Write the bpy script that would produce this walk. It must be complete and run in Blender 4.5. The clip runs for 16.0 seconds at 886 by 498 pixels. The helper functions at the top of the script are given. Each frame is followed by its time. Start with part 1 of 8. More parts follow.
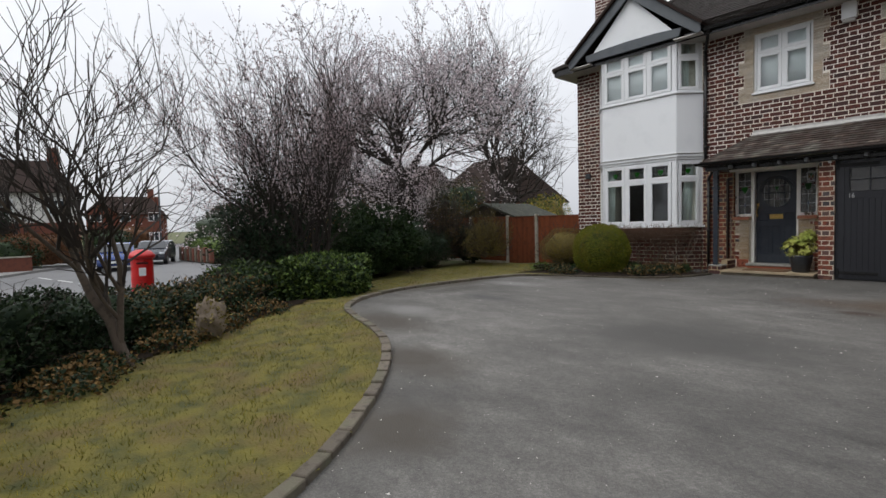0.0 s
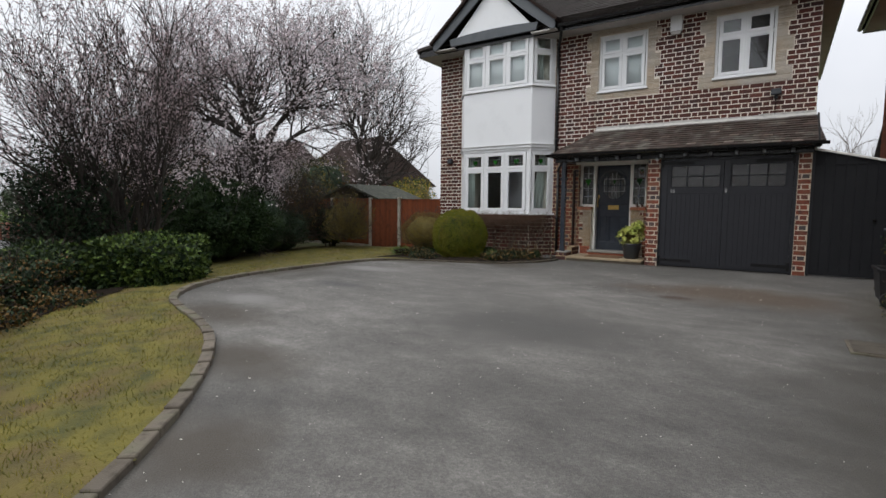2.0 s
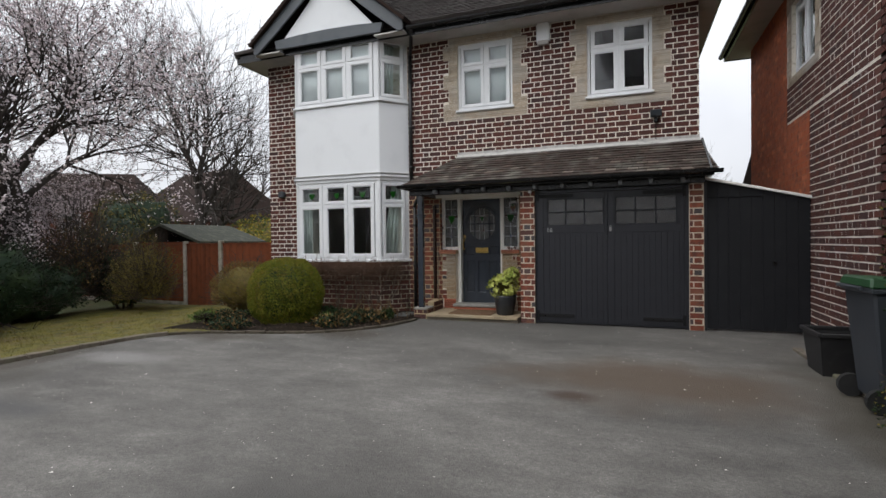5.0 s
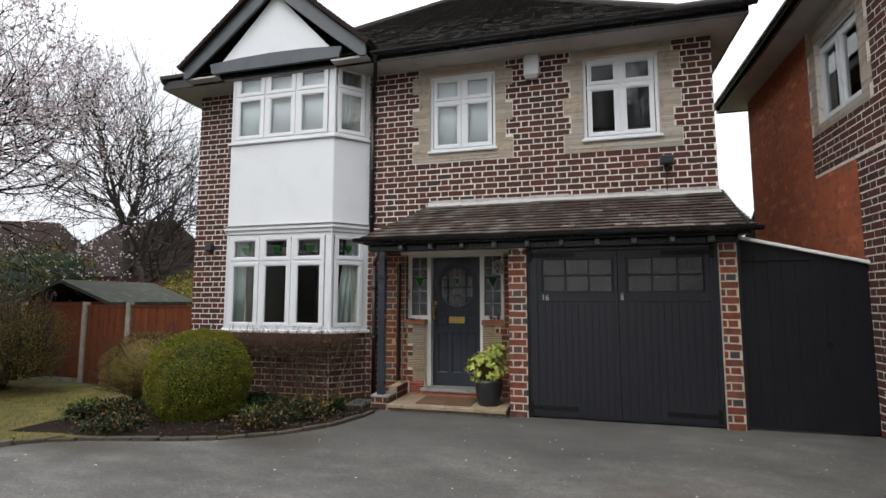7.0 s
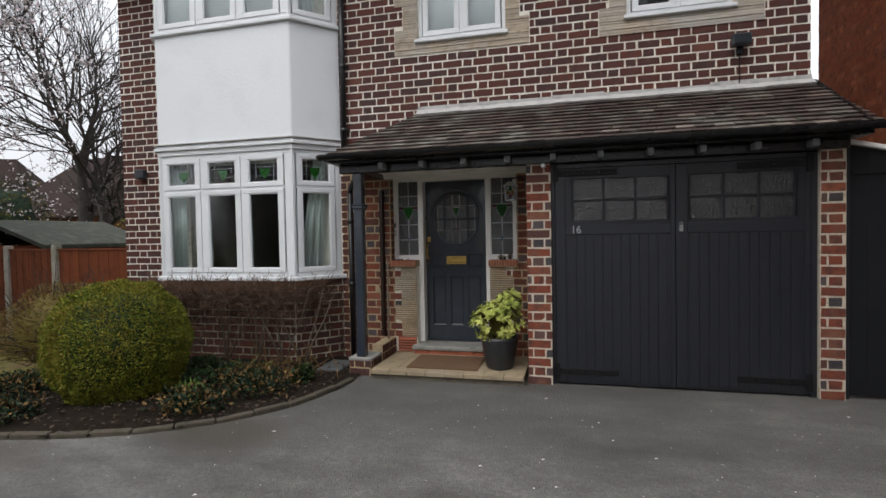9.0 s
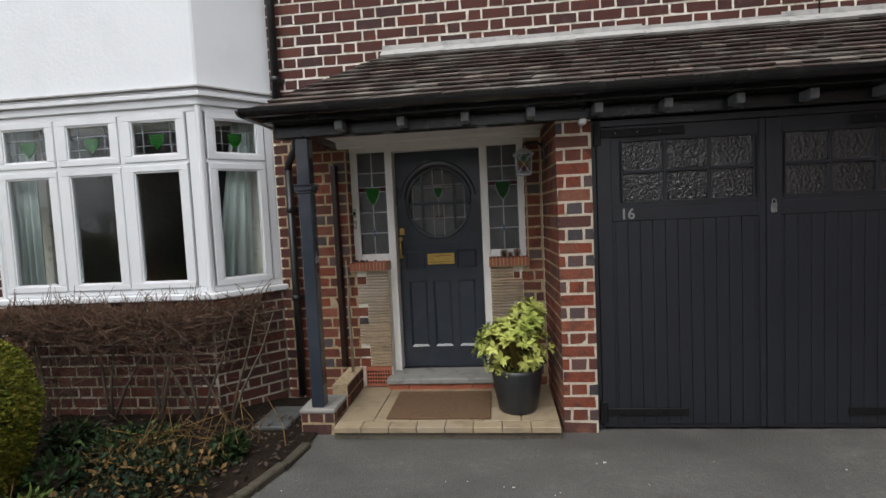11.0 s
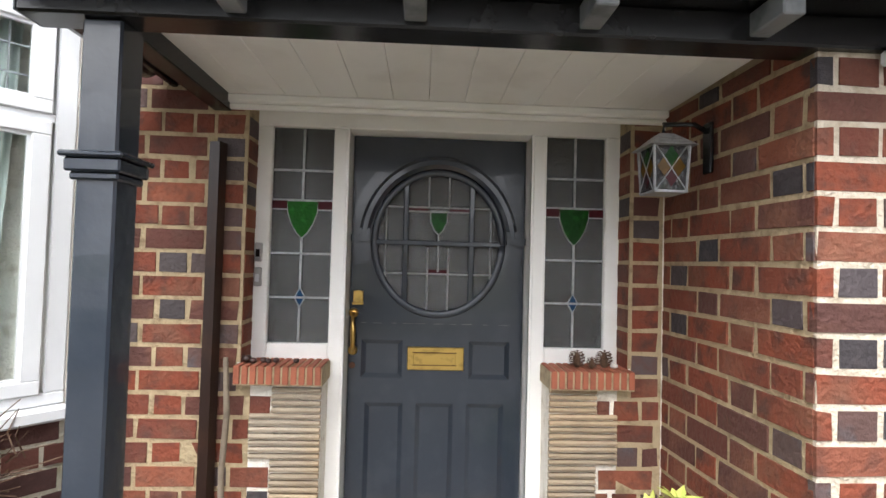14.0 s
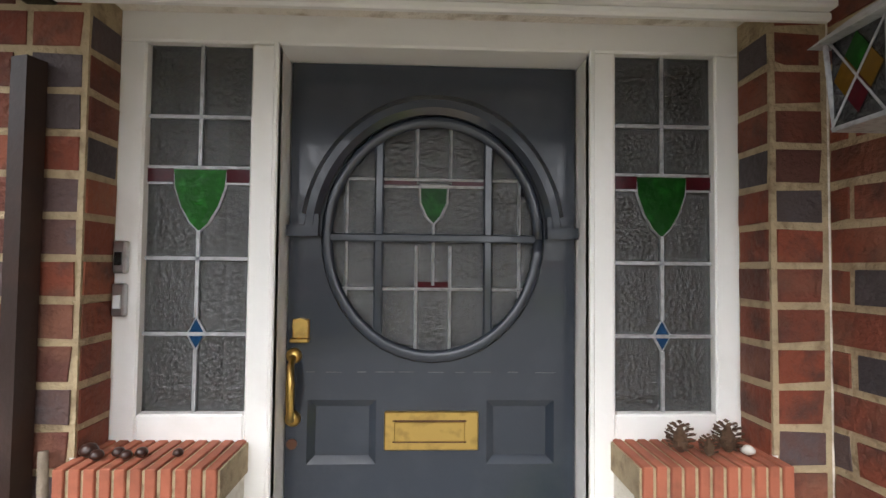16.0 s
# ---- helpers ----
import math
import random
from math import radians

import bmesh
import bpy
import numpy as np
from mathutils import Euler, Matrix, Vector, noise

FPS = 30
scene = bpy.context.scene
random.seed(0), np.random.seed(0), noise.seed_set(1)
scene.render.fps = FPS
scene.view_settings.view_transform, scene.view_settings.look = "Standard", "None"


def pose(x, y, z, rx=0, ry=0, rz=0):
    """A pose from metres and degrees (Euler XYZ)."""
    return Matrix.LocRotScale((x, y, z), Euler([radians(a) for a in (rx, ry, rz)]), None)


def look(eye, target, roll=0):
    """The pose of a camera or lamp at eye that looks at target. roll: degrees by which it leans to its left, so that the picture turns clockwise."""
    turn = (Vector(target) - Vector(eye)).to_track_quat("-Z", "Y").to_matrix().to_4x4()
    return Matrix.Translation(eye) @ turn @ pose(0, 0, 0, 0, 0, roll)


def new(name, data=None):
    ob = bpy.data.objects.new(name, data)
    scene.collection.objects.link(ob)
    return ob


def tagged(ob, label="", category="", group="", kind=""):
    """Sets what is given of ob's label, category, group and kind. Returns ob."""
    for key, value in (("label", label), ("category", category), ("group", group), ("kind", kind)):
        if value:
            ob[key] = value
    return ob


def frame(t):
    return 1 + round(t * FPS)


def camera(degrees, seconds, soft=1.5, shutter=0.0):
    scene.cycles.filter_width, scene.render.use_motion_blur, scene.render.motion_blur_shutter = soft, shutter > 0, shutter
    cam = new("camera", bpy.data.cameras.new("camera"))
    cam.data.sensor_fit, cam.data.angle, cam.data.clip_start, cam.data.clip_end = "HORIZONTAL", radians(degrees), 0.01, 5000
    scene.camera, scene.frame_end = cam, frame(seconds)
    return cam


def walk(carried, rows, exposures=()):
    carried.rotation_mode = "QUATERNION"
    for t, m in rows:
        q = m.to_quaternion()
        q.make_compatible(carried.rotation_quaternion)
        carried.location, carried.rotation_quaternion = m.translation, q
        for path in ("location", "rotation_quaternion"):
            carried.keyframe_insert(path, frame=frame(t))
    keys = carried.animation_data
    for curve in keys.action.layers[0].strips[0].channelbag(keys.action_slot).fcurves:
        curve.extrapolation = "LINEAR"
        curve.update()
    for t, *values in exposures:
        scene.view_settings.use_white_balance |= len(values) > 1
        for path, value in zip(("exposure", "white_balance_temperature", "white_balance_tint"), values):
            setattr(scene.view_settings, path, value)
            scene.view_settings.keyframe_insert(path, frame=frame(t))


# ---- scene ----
cam = camera(82.7, 16.0)
PATH = [
    (0, (3.448, -12.844, 1.221), (1.95, -11.522, 1.126), -1.4),
    (0.5, (3.434, -12.824, 1.221), (1.808, -11.664, 1.13), 0.5),
    (1, (3.458, -12.81, 1.227), (1.764, -11.751, 1.132), 0.4),
    (1.5, (3.486, -12.68, 1.225), (1.974, -11.377, 1.095), 0.2),
    (2, (3.36, -12.378, 1.23), (2.252, -10.722, 1.06), 0.5),
    (2.5, (3.302, -11.965, 1.238), (2.408, -10.18, 1.121), -0.5),
    (2.7, (3.285, -11.794, 1.25), (2.421, -9.992, 1.169), 1.3),
    (3, (3.242, -11.575, 1.282), (2.413, -9.757, 1.197), 0.5),
    (3.5, (3.12, -11.135, 1.315), (2.424, -9.261, 1.286), -0.8),
    (3.7, (3.073, -10.922, 1.298), (2.37, -9.049, 1.279), -0.7),
    (5.8, (2.454, -8.807, 1.493), (1.786, -6.923, 1.441), -0.5),
    (6, (2.386, -8.638, 1.51), (1.74, -6.747, 1.423), -0.9),
    (6.5, (2.198, -8.191, 1.518), (1.525, -6.308, 1.498), 0.9),
    (7, (1.906, -7.891, 1.551), (1.386, -5.971, 1.752), -0.0),
    (7.5, (1.836, -7.59, 1.606), (1.385, -5.677, 1.978), -0.1),
    (8, (1.702, -7.266, 1.637), (1.187, -5.36, 1.959), 1.5),
    (8.5, (1.424, -6.84, 1.61), (0.935, -4.902, 1.679), -1.1),
    (8.7, (1.426, -6.572, 1.553), (0.93, -4.635, 1.557), -1.1),
    (10.8, (0.574, -4.871, 1.611), (0.293, -2.898, 1.445), -0.6),
    (11, (0.529, -4.666, 1.629), (0.314, -2.682, 1.498), -2.7),
    (11.5, (0.327, -4.25, 1.63), (0.26, -2.257, 1.472), -1.3),
    (12, (0.234, -3.803, 1.63), (0.15, -1.809, 1.494), 0.2),
    (12.5, (0.133, -3.37, 1.639), (0.12, -1.371, 1.562), -0.7),
    (13, (0.045, -2.959, 1.635), (0.01, -0.96, 1.657), -0.4),
    (13.5, (-0.049, -2.597, 1.653), (-0.017, -0.597, 1.665), 0.4),
    (14, (-0.075, -2.29, 1.659), (0.009, -0.293, 1.719), 1.5),
    (14.5, (-0.026, -1.969, 1.69), (-0.034, 0.029, 1.78), 1.6),
    (15, (-0.066, -1.694, 1.666), (-0.014, 0.303, 1.766), 1.1),
    (15.5, (-0.066, -1.462, 1.674), (0.053, 0.533, 1.744), 0.2),
    (16, (-0.024, -1.383, 1.674), (0.049, 0.614, 1.745), 0.6),
]
walk(cam, [(t, look(eye, target, roll)) for t, eye, target, roll in PATH],
     exposures=[(0, 0.16), (2, 0.28), (3.5, 0.3), (6, 0.5), (6.5, 0.56), (7, 0.55), (8, 0.36), (8.5, 0.38), (11, 0.65), (12.5, 1.45), (13, 1.7), (14, 2.15), (16, 2.38)])

# ---- sky and light: an overcast day ----
world = bpy.data.worlds.new("overcast_sky")
scene.world = world
world.use_nodes = True
wn, wl = world.node_tree.nodes, world.node_tree.links
bg = wn["Background"]
sky = wn.new("ShaderNodeTexSky")
sky.sky_type, sky.sun_disc = "NISHITA", False
sky.sun_elevation, sky.sun_rotation = radians(48), radians(200)
sky.dust_density, sky.air_density = 4.0, 1.0
grey = wn.new("ShaderNodeHueSaturation")
grey.inputs["Saturation"].default_value = 0.12
wl.new(sky.outputs[0], grey.inputs["Color"])
cov = wn.new("ShaderNodeTexCoord")
clouds = wn.new("ShaderNodeTexNoise")
clouds.inputs["Scale"].default_value, clouds.inputs["Detail"].default_value = 2.2, 4
wl.new(cov.outputs["Generated"], clouds.inputs["Vector"])
ramp = wn.new("ShaderNodeValToRGB")
ramp.color_ramp.elements[0].position, ramp.color_ramp.elements[0].color = 0.3, (7.5, 7.8, 8.5, 1)
ramp.color_ramp.elements[1].position, ramp.color_ramp.elements[1].color = 0.7, (10.4, 10.6, 11.1, 1)
wl.new(clouds.outputs[0], ramp.inputs[0])
mixs = wn.new("ShaderNodeMixRGB")
mixs.inputs[0].default_value = 0.8
wl.new(grey.outputs[0], mixs.inputs[1])
wl.new(ramp.outputs[0], mixs.inputs[2])
lift = wn.new("ShaderNodeSeparateXYZ")
wl.new(cov.outputs["Generated"], lift.inputs[0])
high = wn.new("ShaderNodeMapRange")
high.inputs[1].default_value, high.inputs[2].default_value, high.inputs[3].default_value, high.inputs[4].default_value = 0.0, 1.0, 0.70, 1.65
wl.new(lift.outputs["Z"], high.inputs[0])
dome = wn.new("ShaderNodeVectorMath")
dome.operation = "SCALE"
wl.new(mixs.outputs[0], dome.inputs[0])
wl.new(high.outputs[0], dome.inputs["Scale"])
wl.new(dome.outputs[0], bg.inputs["Color"])
bg.inputs["Strength"].default_value = 0.105
sun_lamp = new("sun", bpy.data.lights.new("sun", "SUN"))
sun_lamp.data.energy, sun_lamp.data.angle, sun_lamp.data.color = 0.8, radians(40), (1.0, 0.97, 0.93)
sun_lamp.matrix_world = look((0, 0, 20), (4, 12, 0))

# ---- materials ----


def material(name, base, rough=0.8, metal=0.0, second=None, scale=8.0, amount=0.5, bump=0.0, bscale=60.0, spec=0.5, third=None, tscale=1.2, tamount=0.5, rnd=0.0, coat=0.0):
    """A principled surface with colour variation at two scales and fine relief, at real-world size."""
    m = bpy.data.materials.new(name)
    m.use_nodes = True
    n, l = m.node_tree.nodes, m.node_tree.links
    p = n["Principled BSDF"]
    p.inputs["Roughness"].default_value, p.inputs["Metallic"].default_value = rough, metal
    p.inputs["Specular IOR Level"].default_value = spec
    p.inputs["Coat Weight"].default_value = coat
    geo = n.new("ShaderNodeNewGeometry")
    out = n.new("ShaderNodeRGB")
    out.outputs[0].default_value = (*base, 1)
    colour = out.outputs[0]

    def blotch(colour, other, sc, lo, hi, detail):
        t = n.new("ShaderNodeTexNoise")
        t.inputs["Scale"].default_value, t.inputs["Detail"].default_value = sc, detail
        l.new(geo.outputs["Position"], t.inputs["Vector"])
        r = n.new("ShaderNodeMapRange")
        r.inputs[1].default_value, r.inputs[2].default_value = lo, hi
        l.new(t.outputs[0], r.inputs[0])
        x = n.new("ShaderNodeMixRGB")
        l.new(r.outputs[0], x.inputs[0])
        l.new(colour, x.inputs[1])
        x.inputs[2].default_value = (*other, 1)
        return x.outputs[0]

    if second:
        colour = blotch(colour, second, scale, 0.62 - 0.25 * amount, 0.72 - 0.05 * amount, 6)
    if third:
        colour = blotch(colour, third, tscale, 0.6 - 0.2 * tamount, 0.78 - 0.1 * tamount, 8)
    if rnd:
        oi = n.new("ShaderNodeObjectInfo")
        add = n.new("ShaderNodeMath")
        l.new(oi.outputs["Random"], add.inputs[0])
        l.new(geo.outputs["Random Per Island"], add.inputs[1])
        fr = n.new("ShaderNodeMath")
        fr.operation = "FRACT"
        l.new(add.outputs[0], fr.inputs[0])
        mr = n.new("ShaderNodeMapRange")
        mr.inputs[3].default_value, mr.inputs[4].default_value = 1 - rnd, 1 + rnd
        l.new(fr.outputs[0], mr.inputs[0])
        hv = n.new("ShaderNodeHueSaturation")
        l.new(mr.outputs[0], hv.inputs["Value"])
        l.new(colour, hv.inputs["Color"])
        colour = hv.outputs[0]
    l.new(colour, p.inputs["Base Color"])
    if bump:
        t = n.new("ShaderNodeTexNoise")
        t.inputs["Scale"].default_value, t.inputs["Detail"].default_value = bscale, 4
        l.new(geo.outputs["Position"], t.inputs["Vector"])
        b = n.new("ShaderNodeBump")
        b.inputs["Strength"].default_value, b.inputs["Distance"].default_value = bump, 0.01
        l.new(t.outputs[0], b.inputs["Height"])
        l.new(b.outputs[0], p.inputs["Normal"])
    return m


def palette(m, stops):
    """Gives the pieces of a material one of several base colours each, at random."""
    n, l = m.node_tree.nodes, m.node_tree.links
    oi, geo = n.new("ShaderNodeObjectInfo"), n.new("ShaderNodeNewGeometry")
    add, fr, r = n.new("ShaderNodeMath"), n.new("ShaderNodeMath"), n.new("ShaderNodeValToRGB")
    fr.operation = "FRACT"
    l.new(oi.outputs["Random"], add.inputs[0])
    l.new(geo.outputs["Random Per Island"], add.inputs[1])
    l.new(add.outputs[0], fr.inputs[0])
    l.new(fr.outputs[0], r.inputs[0])
    r.color_ramp.interpolation = "LINEAR"
    e = r.color_ramp.elements
    e[0].position, e[0].color = stops[0][0], (*stops[0][1], 1)
    e[1].position, e[1].color = stops[-1][0], (*stops[-1][1], 1)
    for pos, c in stops[1:-1]:
        e.new(pos).color = (*c, 1)
    first = next(x for x in n if x.type == "RGB")
    for link in list(first.outputs[0].links):
        l.new(r.outputs[0], link.to_socket)
    return m


def clear_glass(name, tint=(1, 1, 1), rough=0.0, bump=0.0, bscale=40.0):
    """A thin pane: mostly clear, mirroring by Fresnel."""
    m = bpy.data.materials.new(name)
    m.use_nodes = True
    n, l = m.node_tree.nodes, m.node_tree.links
    n.remove(n["Principled BSDF"])
    tr, gl, mx, fr = n.new("ShaderNodeBsdfTransparent"), n.new("ShaderNodeBsdfGlossy"), n.new("ShaderNodeMixShader"), n.new("ShaderNodeLayerWeight")
    tr.inputs[0].default_value, gl.inputs["Roughness"].default_value, fr.inputs[0].default_value = (*tint, 1), rough, 0.5
    steep, share = n.new("ShaderNodeMath"), n.new("ShaderNodeMath")
    steep.operation, share.operation = "POWER", "MULTIPLY_ADD"
    steep.inputs[1].default_value, share.inputs[1].default_value, share.inputs[2].default_value = 5.0, 0.94, 0.055
    l.new(fr.outputs["Facing"], steep.inputs[0])
    l.new(steep.outputs[0], share.inputs[0])
    l.new(share.outputs[0], mx.inputs[0])
    l.new(tr.outputs[0], mx.inputs[1])
    l.new(gl.outputs[0], mx.inputs[2])
    l.new(mx.outputs[0], n["Material Output"].inputs[0])
    if bump:
        geo, t, b = n.new("ShaderNodeNewGeometry"), n.new("ShaderNodeTexNoise"), n.new("ShaderNodeBump")
        t.inputs["Scale"].default_value, t.inputs["Detail"].default_value = bscale, 2
        l.new(geo.outputs["Position"], t.inputs["Vector"])
        l.new(t.outputs[0], b.inputs["Height"])
        b.inputs["Strength"].default_value, b.inputs["Distance"].default_value = bump, 0.01
        l.new(b.outputs[0], gl.inputs["Normal"])
        l.new(b.outputs[0], fr.inputs["Normal"])
    return m


def obscure_glass(name, body, bump, bscale, milk=0.7, relief=0.01, ior=1.75):
    """Rough-cast glass: milky body, partly clear, with a rippled gloss."""
    m = material(name, body, 0.06, second=tuple(0.75 * c for c in body), scale=7, amount=0.5, bump=bump, bscale=bscale)
    n, l = m.node_tree.nodes, m.node_tree.links
    tr, mx = n.new("ShaderNodeBsdfTransparent"), n.new("ShaderNodeMixShader")
    tr.inputs[0].default_value, mx.inputs[0].default_value = (0.8, 0.8, 0.78, 1), milk
    n["Principled BSDF"].inputs["IOR"].default_value = ior
    next(x for x in n if x.type == "BUMP").inputs["Distance"].default_value = relief
    l.new(tr.outputs[0], mx.inputs[1])
    l.new(n["Principled BSDF"].outputs[0], mx.inputs[2])
    l.new(mx.outputs[0], n["Material Output"].inputs[0])
    return m


MAT_BRICK = palette(material("brick_facing", (0.2, 0.06, 0.04), 0.85, second=(0.075, 0.032, 0.027), scale=14, amount=0.45, bump=0.5, bscale=90, rnd=0.15),
                    [(0.0, (0.125, 0.033, 0.020)), (0.3, (0.085, 0.025, 0.017)), (0.55, (0.074, 0.022, 0.015)), (0.75, (0.054, 0.018, 0.014)), (0.93, (0.042, 0.020, 0.018)), (1.0, (0.112, 0.036, 0.023))])
# redder brick under the canopy, its colours lowered slightly for porch shade
MAT_BRICK_RED = palette(material("brick_sheltered", (0.3, 0.08, 0.04), 0.85, second=(0.085, 0.034, 0.024), scale=13, amount=0.6, bump=1.0, bscale=55, rnd=0.2, third=(0.20, 0.085, 0.05), tscale=5, tamount=0.4),
                        [(0.0, (0.25, 0.058, 0.026)), (0.3, (0.20, 0.047, 0.023)), (0.55, (0.145, 0.038, 0.021)), (0.72, (0.10, 0.031, 0.021)), (0.85, (0.070, 0.029, 0.024)), (1.0, (0.225, 0.066, 0.032))])
MAT_BRICK_BLUE = palette(material("brick_blue_header", (0.05, 0.04, 0.045), 0.7, second=(0.075, 0.06, 0.062), scale=15, amount=0.5, bump=0.8, bscale=60, rnd=0.2),
                         [(0.0, (0.044, 0.039, 0.044)), (0.4, (0.066, 0.048, 0.047)), (0.75, (0.10, 0.047, 0.038)), (1.0, (0.052, 0.044, 0.048))])
MAT_BRICK_ORANGE = palette(material("brick_common", (0.3, 0.1, 0.05), 0.9, second=(0.2, 0.07, 0.04), scale=9, amount=0.5, bump=0.4, bscale=80, rnd=0.1),
                           [(0.0, (0.46, 0.115, 0.042)), (0.5, (0.40, 0.10, 0.038)), (0.8, (0.30, 0.078, 0.036)), (1.0, (0.52, 0.15, 0.06))])
MAT_MORTAR = material("mortar", (0.80, 0.75, 0.66), 0.95, second=(0.52, 0.45, 0.35), scale=19, amount=0.42, bump=1.0, bscale=75, third=(0.84, 0.81, 0.75), tscale=1.3)
MAT_MORTAR_PIER = material("pier_mortar", (0.58, 0.51, 0.41), 0.95, second=(0.40, 0.33, 0.24), scale=22, amount=0.5, bump=1.0, bscale=75)
MAT_MORTAR_DIRTY = material("soiled_mortar", (0.46, 0.42, 0.34), 0.95, second=(0.20, 0.19, 0.12), scale=9, amount=0.55, bump=1.0, bscale=75, third=(0.10, 0.11, 0.05), tscale=1.7, tamount=0.6)
# mortar buff in itself, and taken somewhat darker for shade in the porch
MAT_MORTAR_BUFF = material("shaded_buff_mortar", (0.41, 0.32, 0.195), 0.95, second=(0.25, 0.185, 0.11), scale=24, amount=0.55, bump=1.0, bscale=70, third=(0.40, 0.31, 0.19), tscale=4)
MAT_MORTAR_RED = material("mortar_orange", (0.36, 0.12, 0.055), 0.95, second=(0.24, 0.085, 0.045), scale=20, bump=0.4)
MAT_STONE = material("creased_stone", (0.36, 0.265, 0.165), 0.9, second=(0.27, 0.195, 0.125), scale=10, amount=0.5, bump=0.6, bscale=70, rnd=0.16, third=(0.35, 0.30, 0.235), tscale=1.3, tamount=0.8)
MAT_STONE_WEATHERED = material("weathered_creased_stone", (0.45, 0.375, 0.29), 0.9, second=(0.31, 0.25, 0.185), scale=12, amount=0.55, bump=0.7, bscale=70, rnd=0.18, third=(0.44, 0.41, 0.37), tscale=2.2, tamount=0.9)
MAT_WHITE = material("white_upvc", (0.73, 0.745, 0.76), 0.32, second=(0.68, 0.69, 0.71), scale=3, amount=0.3)
MAT_RENDER = material("white_render", (0.76, 0.78, 0.80), 0.7, second=(0.72, 0.74, 0.76), scale=2.5, amount=0.4, bump=0.25, bscale=35)
MAT_WHITEWOOD = material("white_painted_wood", (0.85, 0.835, 0.80), 0.4, second=(0.78, 0.76, 0.72), scale=5, amount=0.35, bump=0.1, bscale=30)
MAT_SLATEBLUE = material("slate_blue_paint", (0.025, 0.032, 0.044), 0.22, second=(0.032, 0.040, 0.053), scale=6, amount=0.5, bump=0.10, bscale=30, coat=0.4)
MAT_GARAGE = material("dark_grey_paint", (0.0170, 0.0180, 0.0230), 0.36, second=(0.0140, 0.0150, 0.0195), scale=5, amount=0.5, bump=0.15, bscale=40, spec=0.5)
MAT_GATE = material("side_gate_paint", (0.008, 0.0088, 0.011), 0.6, second=(0.011, 0.012, 0.014), scale=4, amount=0.5, bump=0.15, bscale=40, spec=0.3)
MAT_GREYTRIM = material("grey_trim_paint", (0.075, 0.085, 0.095), 0.45, second=(0.06, 0.07, 0.08), scale=4, bump=0.1, bscale=30)
MAT_IRON = material("black_iron", (0.0045, 0.0045, 0.005), 0.55, second=(0.008, 0.007, 0.006), scale=20, bump=0.3, bscale=60, spec=0.3)
MAT_RAFTER = material("pale_grey_rafter_paint", (0.20, 0.21, 0.22), 0.45, second=(0.10, 0.11, 0.12), scale=14, amount=0.5, bump=0.2, bscale=40)
MAT_BLACK = material("black_gloss_paint", (0.010, 0.010, 0.011), 0.25, second=(0.02, 0.02, 0.02), scale=8, amount=0.4, bump=0.06, bscale=40)
MAT_BROWNPIPE = material("dark_brown_paint", (0.022, 0.011, 0.008), 0.4, second=(0.035, 0.016, 0.01), scale=9, bump=0.1)
MAT_SOFFIT = material("soffit_grey", (0.42, 0.40, 0.38), 0.7, second=(0.34, 0.33, 0.31), scale=3, bump=0.1)
MAT_TILE = palette(material("clay_roof_tile", (0.06, 0.04, 0.035), 0.85, second=(0.05, 0.045, 0.035), scale=12, amount=0.6, bump=0.5, bscale=60, rnd=0.3, third=(0.15, 0.14, 0.12), tscale=3.4, tamount=0.6),
                   [(0.0, (0.062, 0.036, 0.030)), (0.4, (0.075, 0.048, 0.040)), (0.75, (0.045, 0.030, 0.027)), (0.93, (0.10, 0.068, 0.055)), (1.0, (0.17, 0.135, 0.115))])
MAT_ROOF = palette(material("dark_roof_tile", (0.03, 0.024, 0.022), 0.9, second=(0.03, 0.028, 0.022), scale=9, amount=0.6, bump=0.5, bscale=60, rnd=0.15, third=(0.05, 0.048, 0.04), tscale=2, tamount=0.35),
                   [(0.0, (0.032, 0.024, 0.022)), (0.5, (0.040, 0.030, 0.027)), (1.0, (0.026, 0.021, 0.020))])
MAT_LEAD = material("lead_flashing", (0.46, 0.45, 0.43), 0.7, second=(0.3, 0.3, 0.29), scale=9, bump=0.2)
MAT_BRASS = material("brass", (0.62, 0.42, 0.13), 0.3, 1.0, second=(0.42, 0.28, 0.09), scale=25, amount=0.5, bump=0.1)
MAT_STEEL = material("brushed_steel", (0.5, 0.5, 0.5), 0.35, 1.0, second=(0.35, 0.35, 0.35), scale=30)
MAT_LEADCAME = material("lead_came", (0.42, 0.42, 0.43), 0.40, 0.4, second=(0.27, 0.27, 0.27), scale=60, amount=0.6, bump=0.3, bscale=120)
MAT_GLASS = clear_glass("window_glass", (0.90, 0.93, 0.93))
MAT_FROST = obscure_glass("rippled_glass", (0.042, 0.043, 0.041), 1.0, 85, 0.75, 0.008, 1.85)
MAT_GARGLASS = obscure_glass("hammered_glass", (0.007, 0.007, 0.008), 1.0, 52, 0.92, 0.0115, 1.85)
MAT_GREEN = material("green_stained_glass", (0.008, 0.085, 0.006), 0.12, spec=0.12, second=(0.02, 0.17, 0.02), scale=30, amount=0.5, bump=0.4, bscale=50)
MAT_GREENDK = material("dark_green_stained_glass", (0.005, 0.042, 0.005), 0.15, spec=0.12, second=(0.011, 0.08, 0.011), scale=30, bump=0.3)
MAT_BLUEGL = material("blue_stained_glass", (0.008, 0.040, 0.10), 0.12, spec=0.15, second=(0.02, 0.07, 0.16), scale=60)
MAT_REDGL = material("red_stained_glass", (0.060, 0.008, 0.012), 0.15, spec=0.15, second=(0.04, 0.008, 0.01), scale=50)
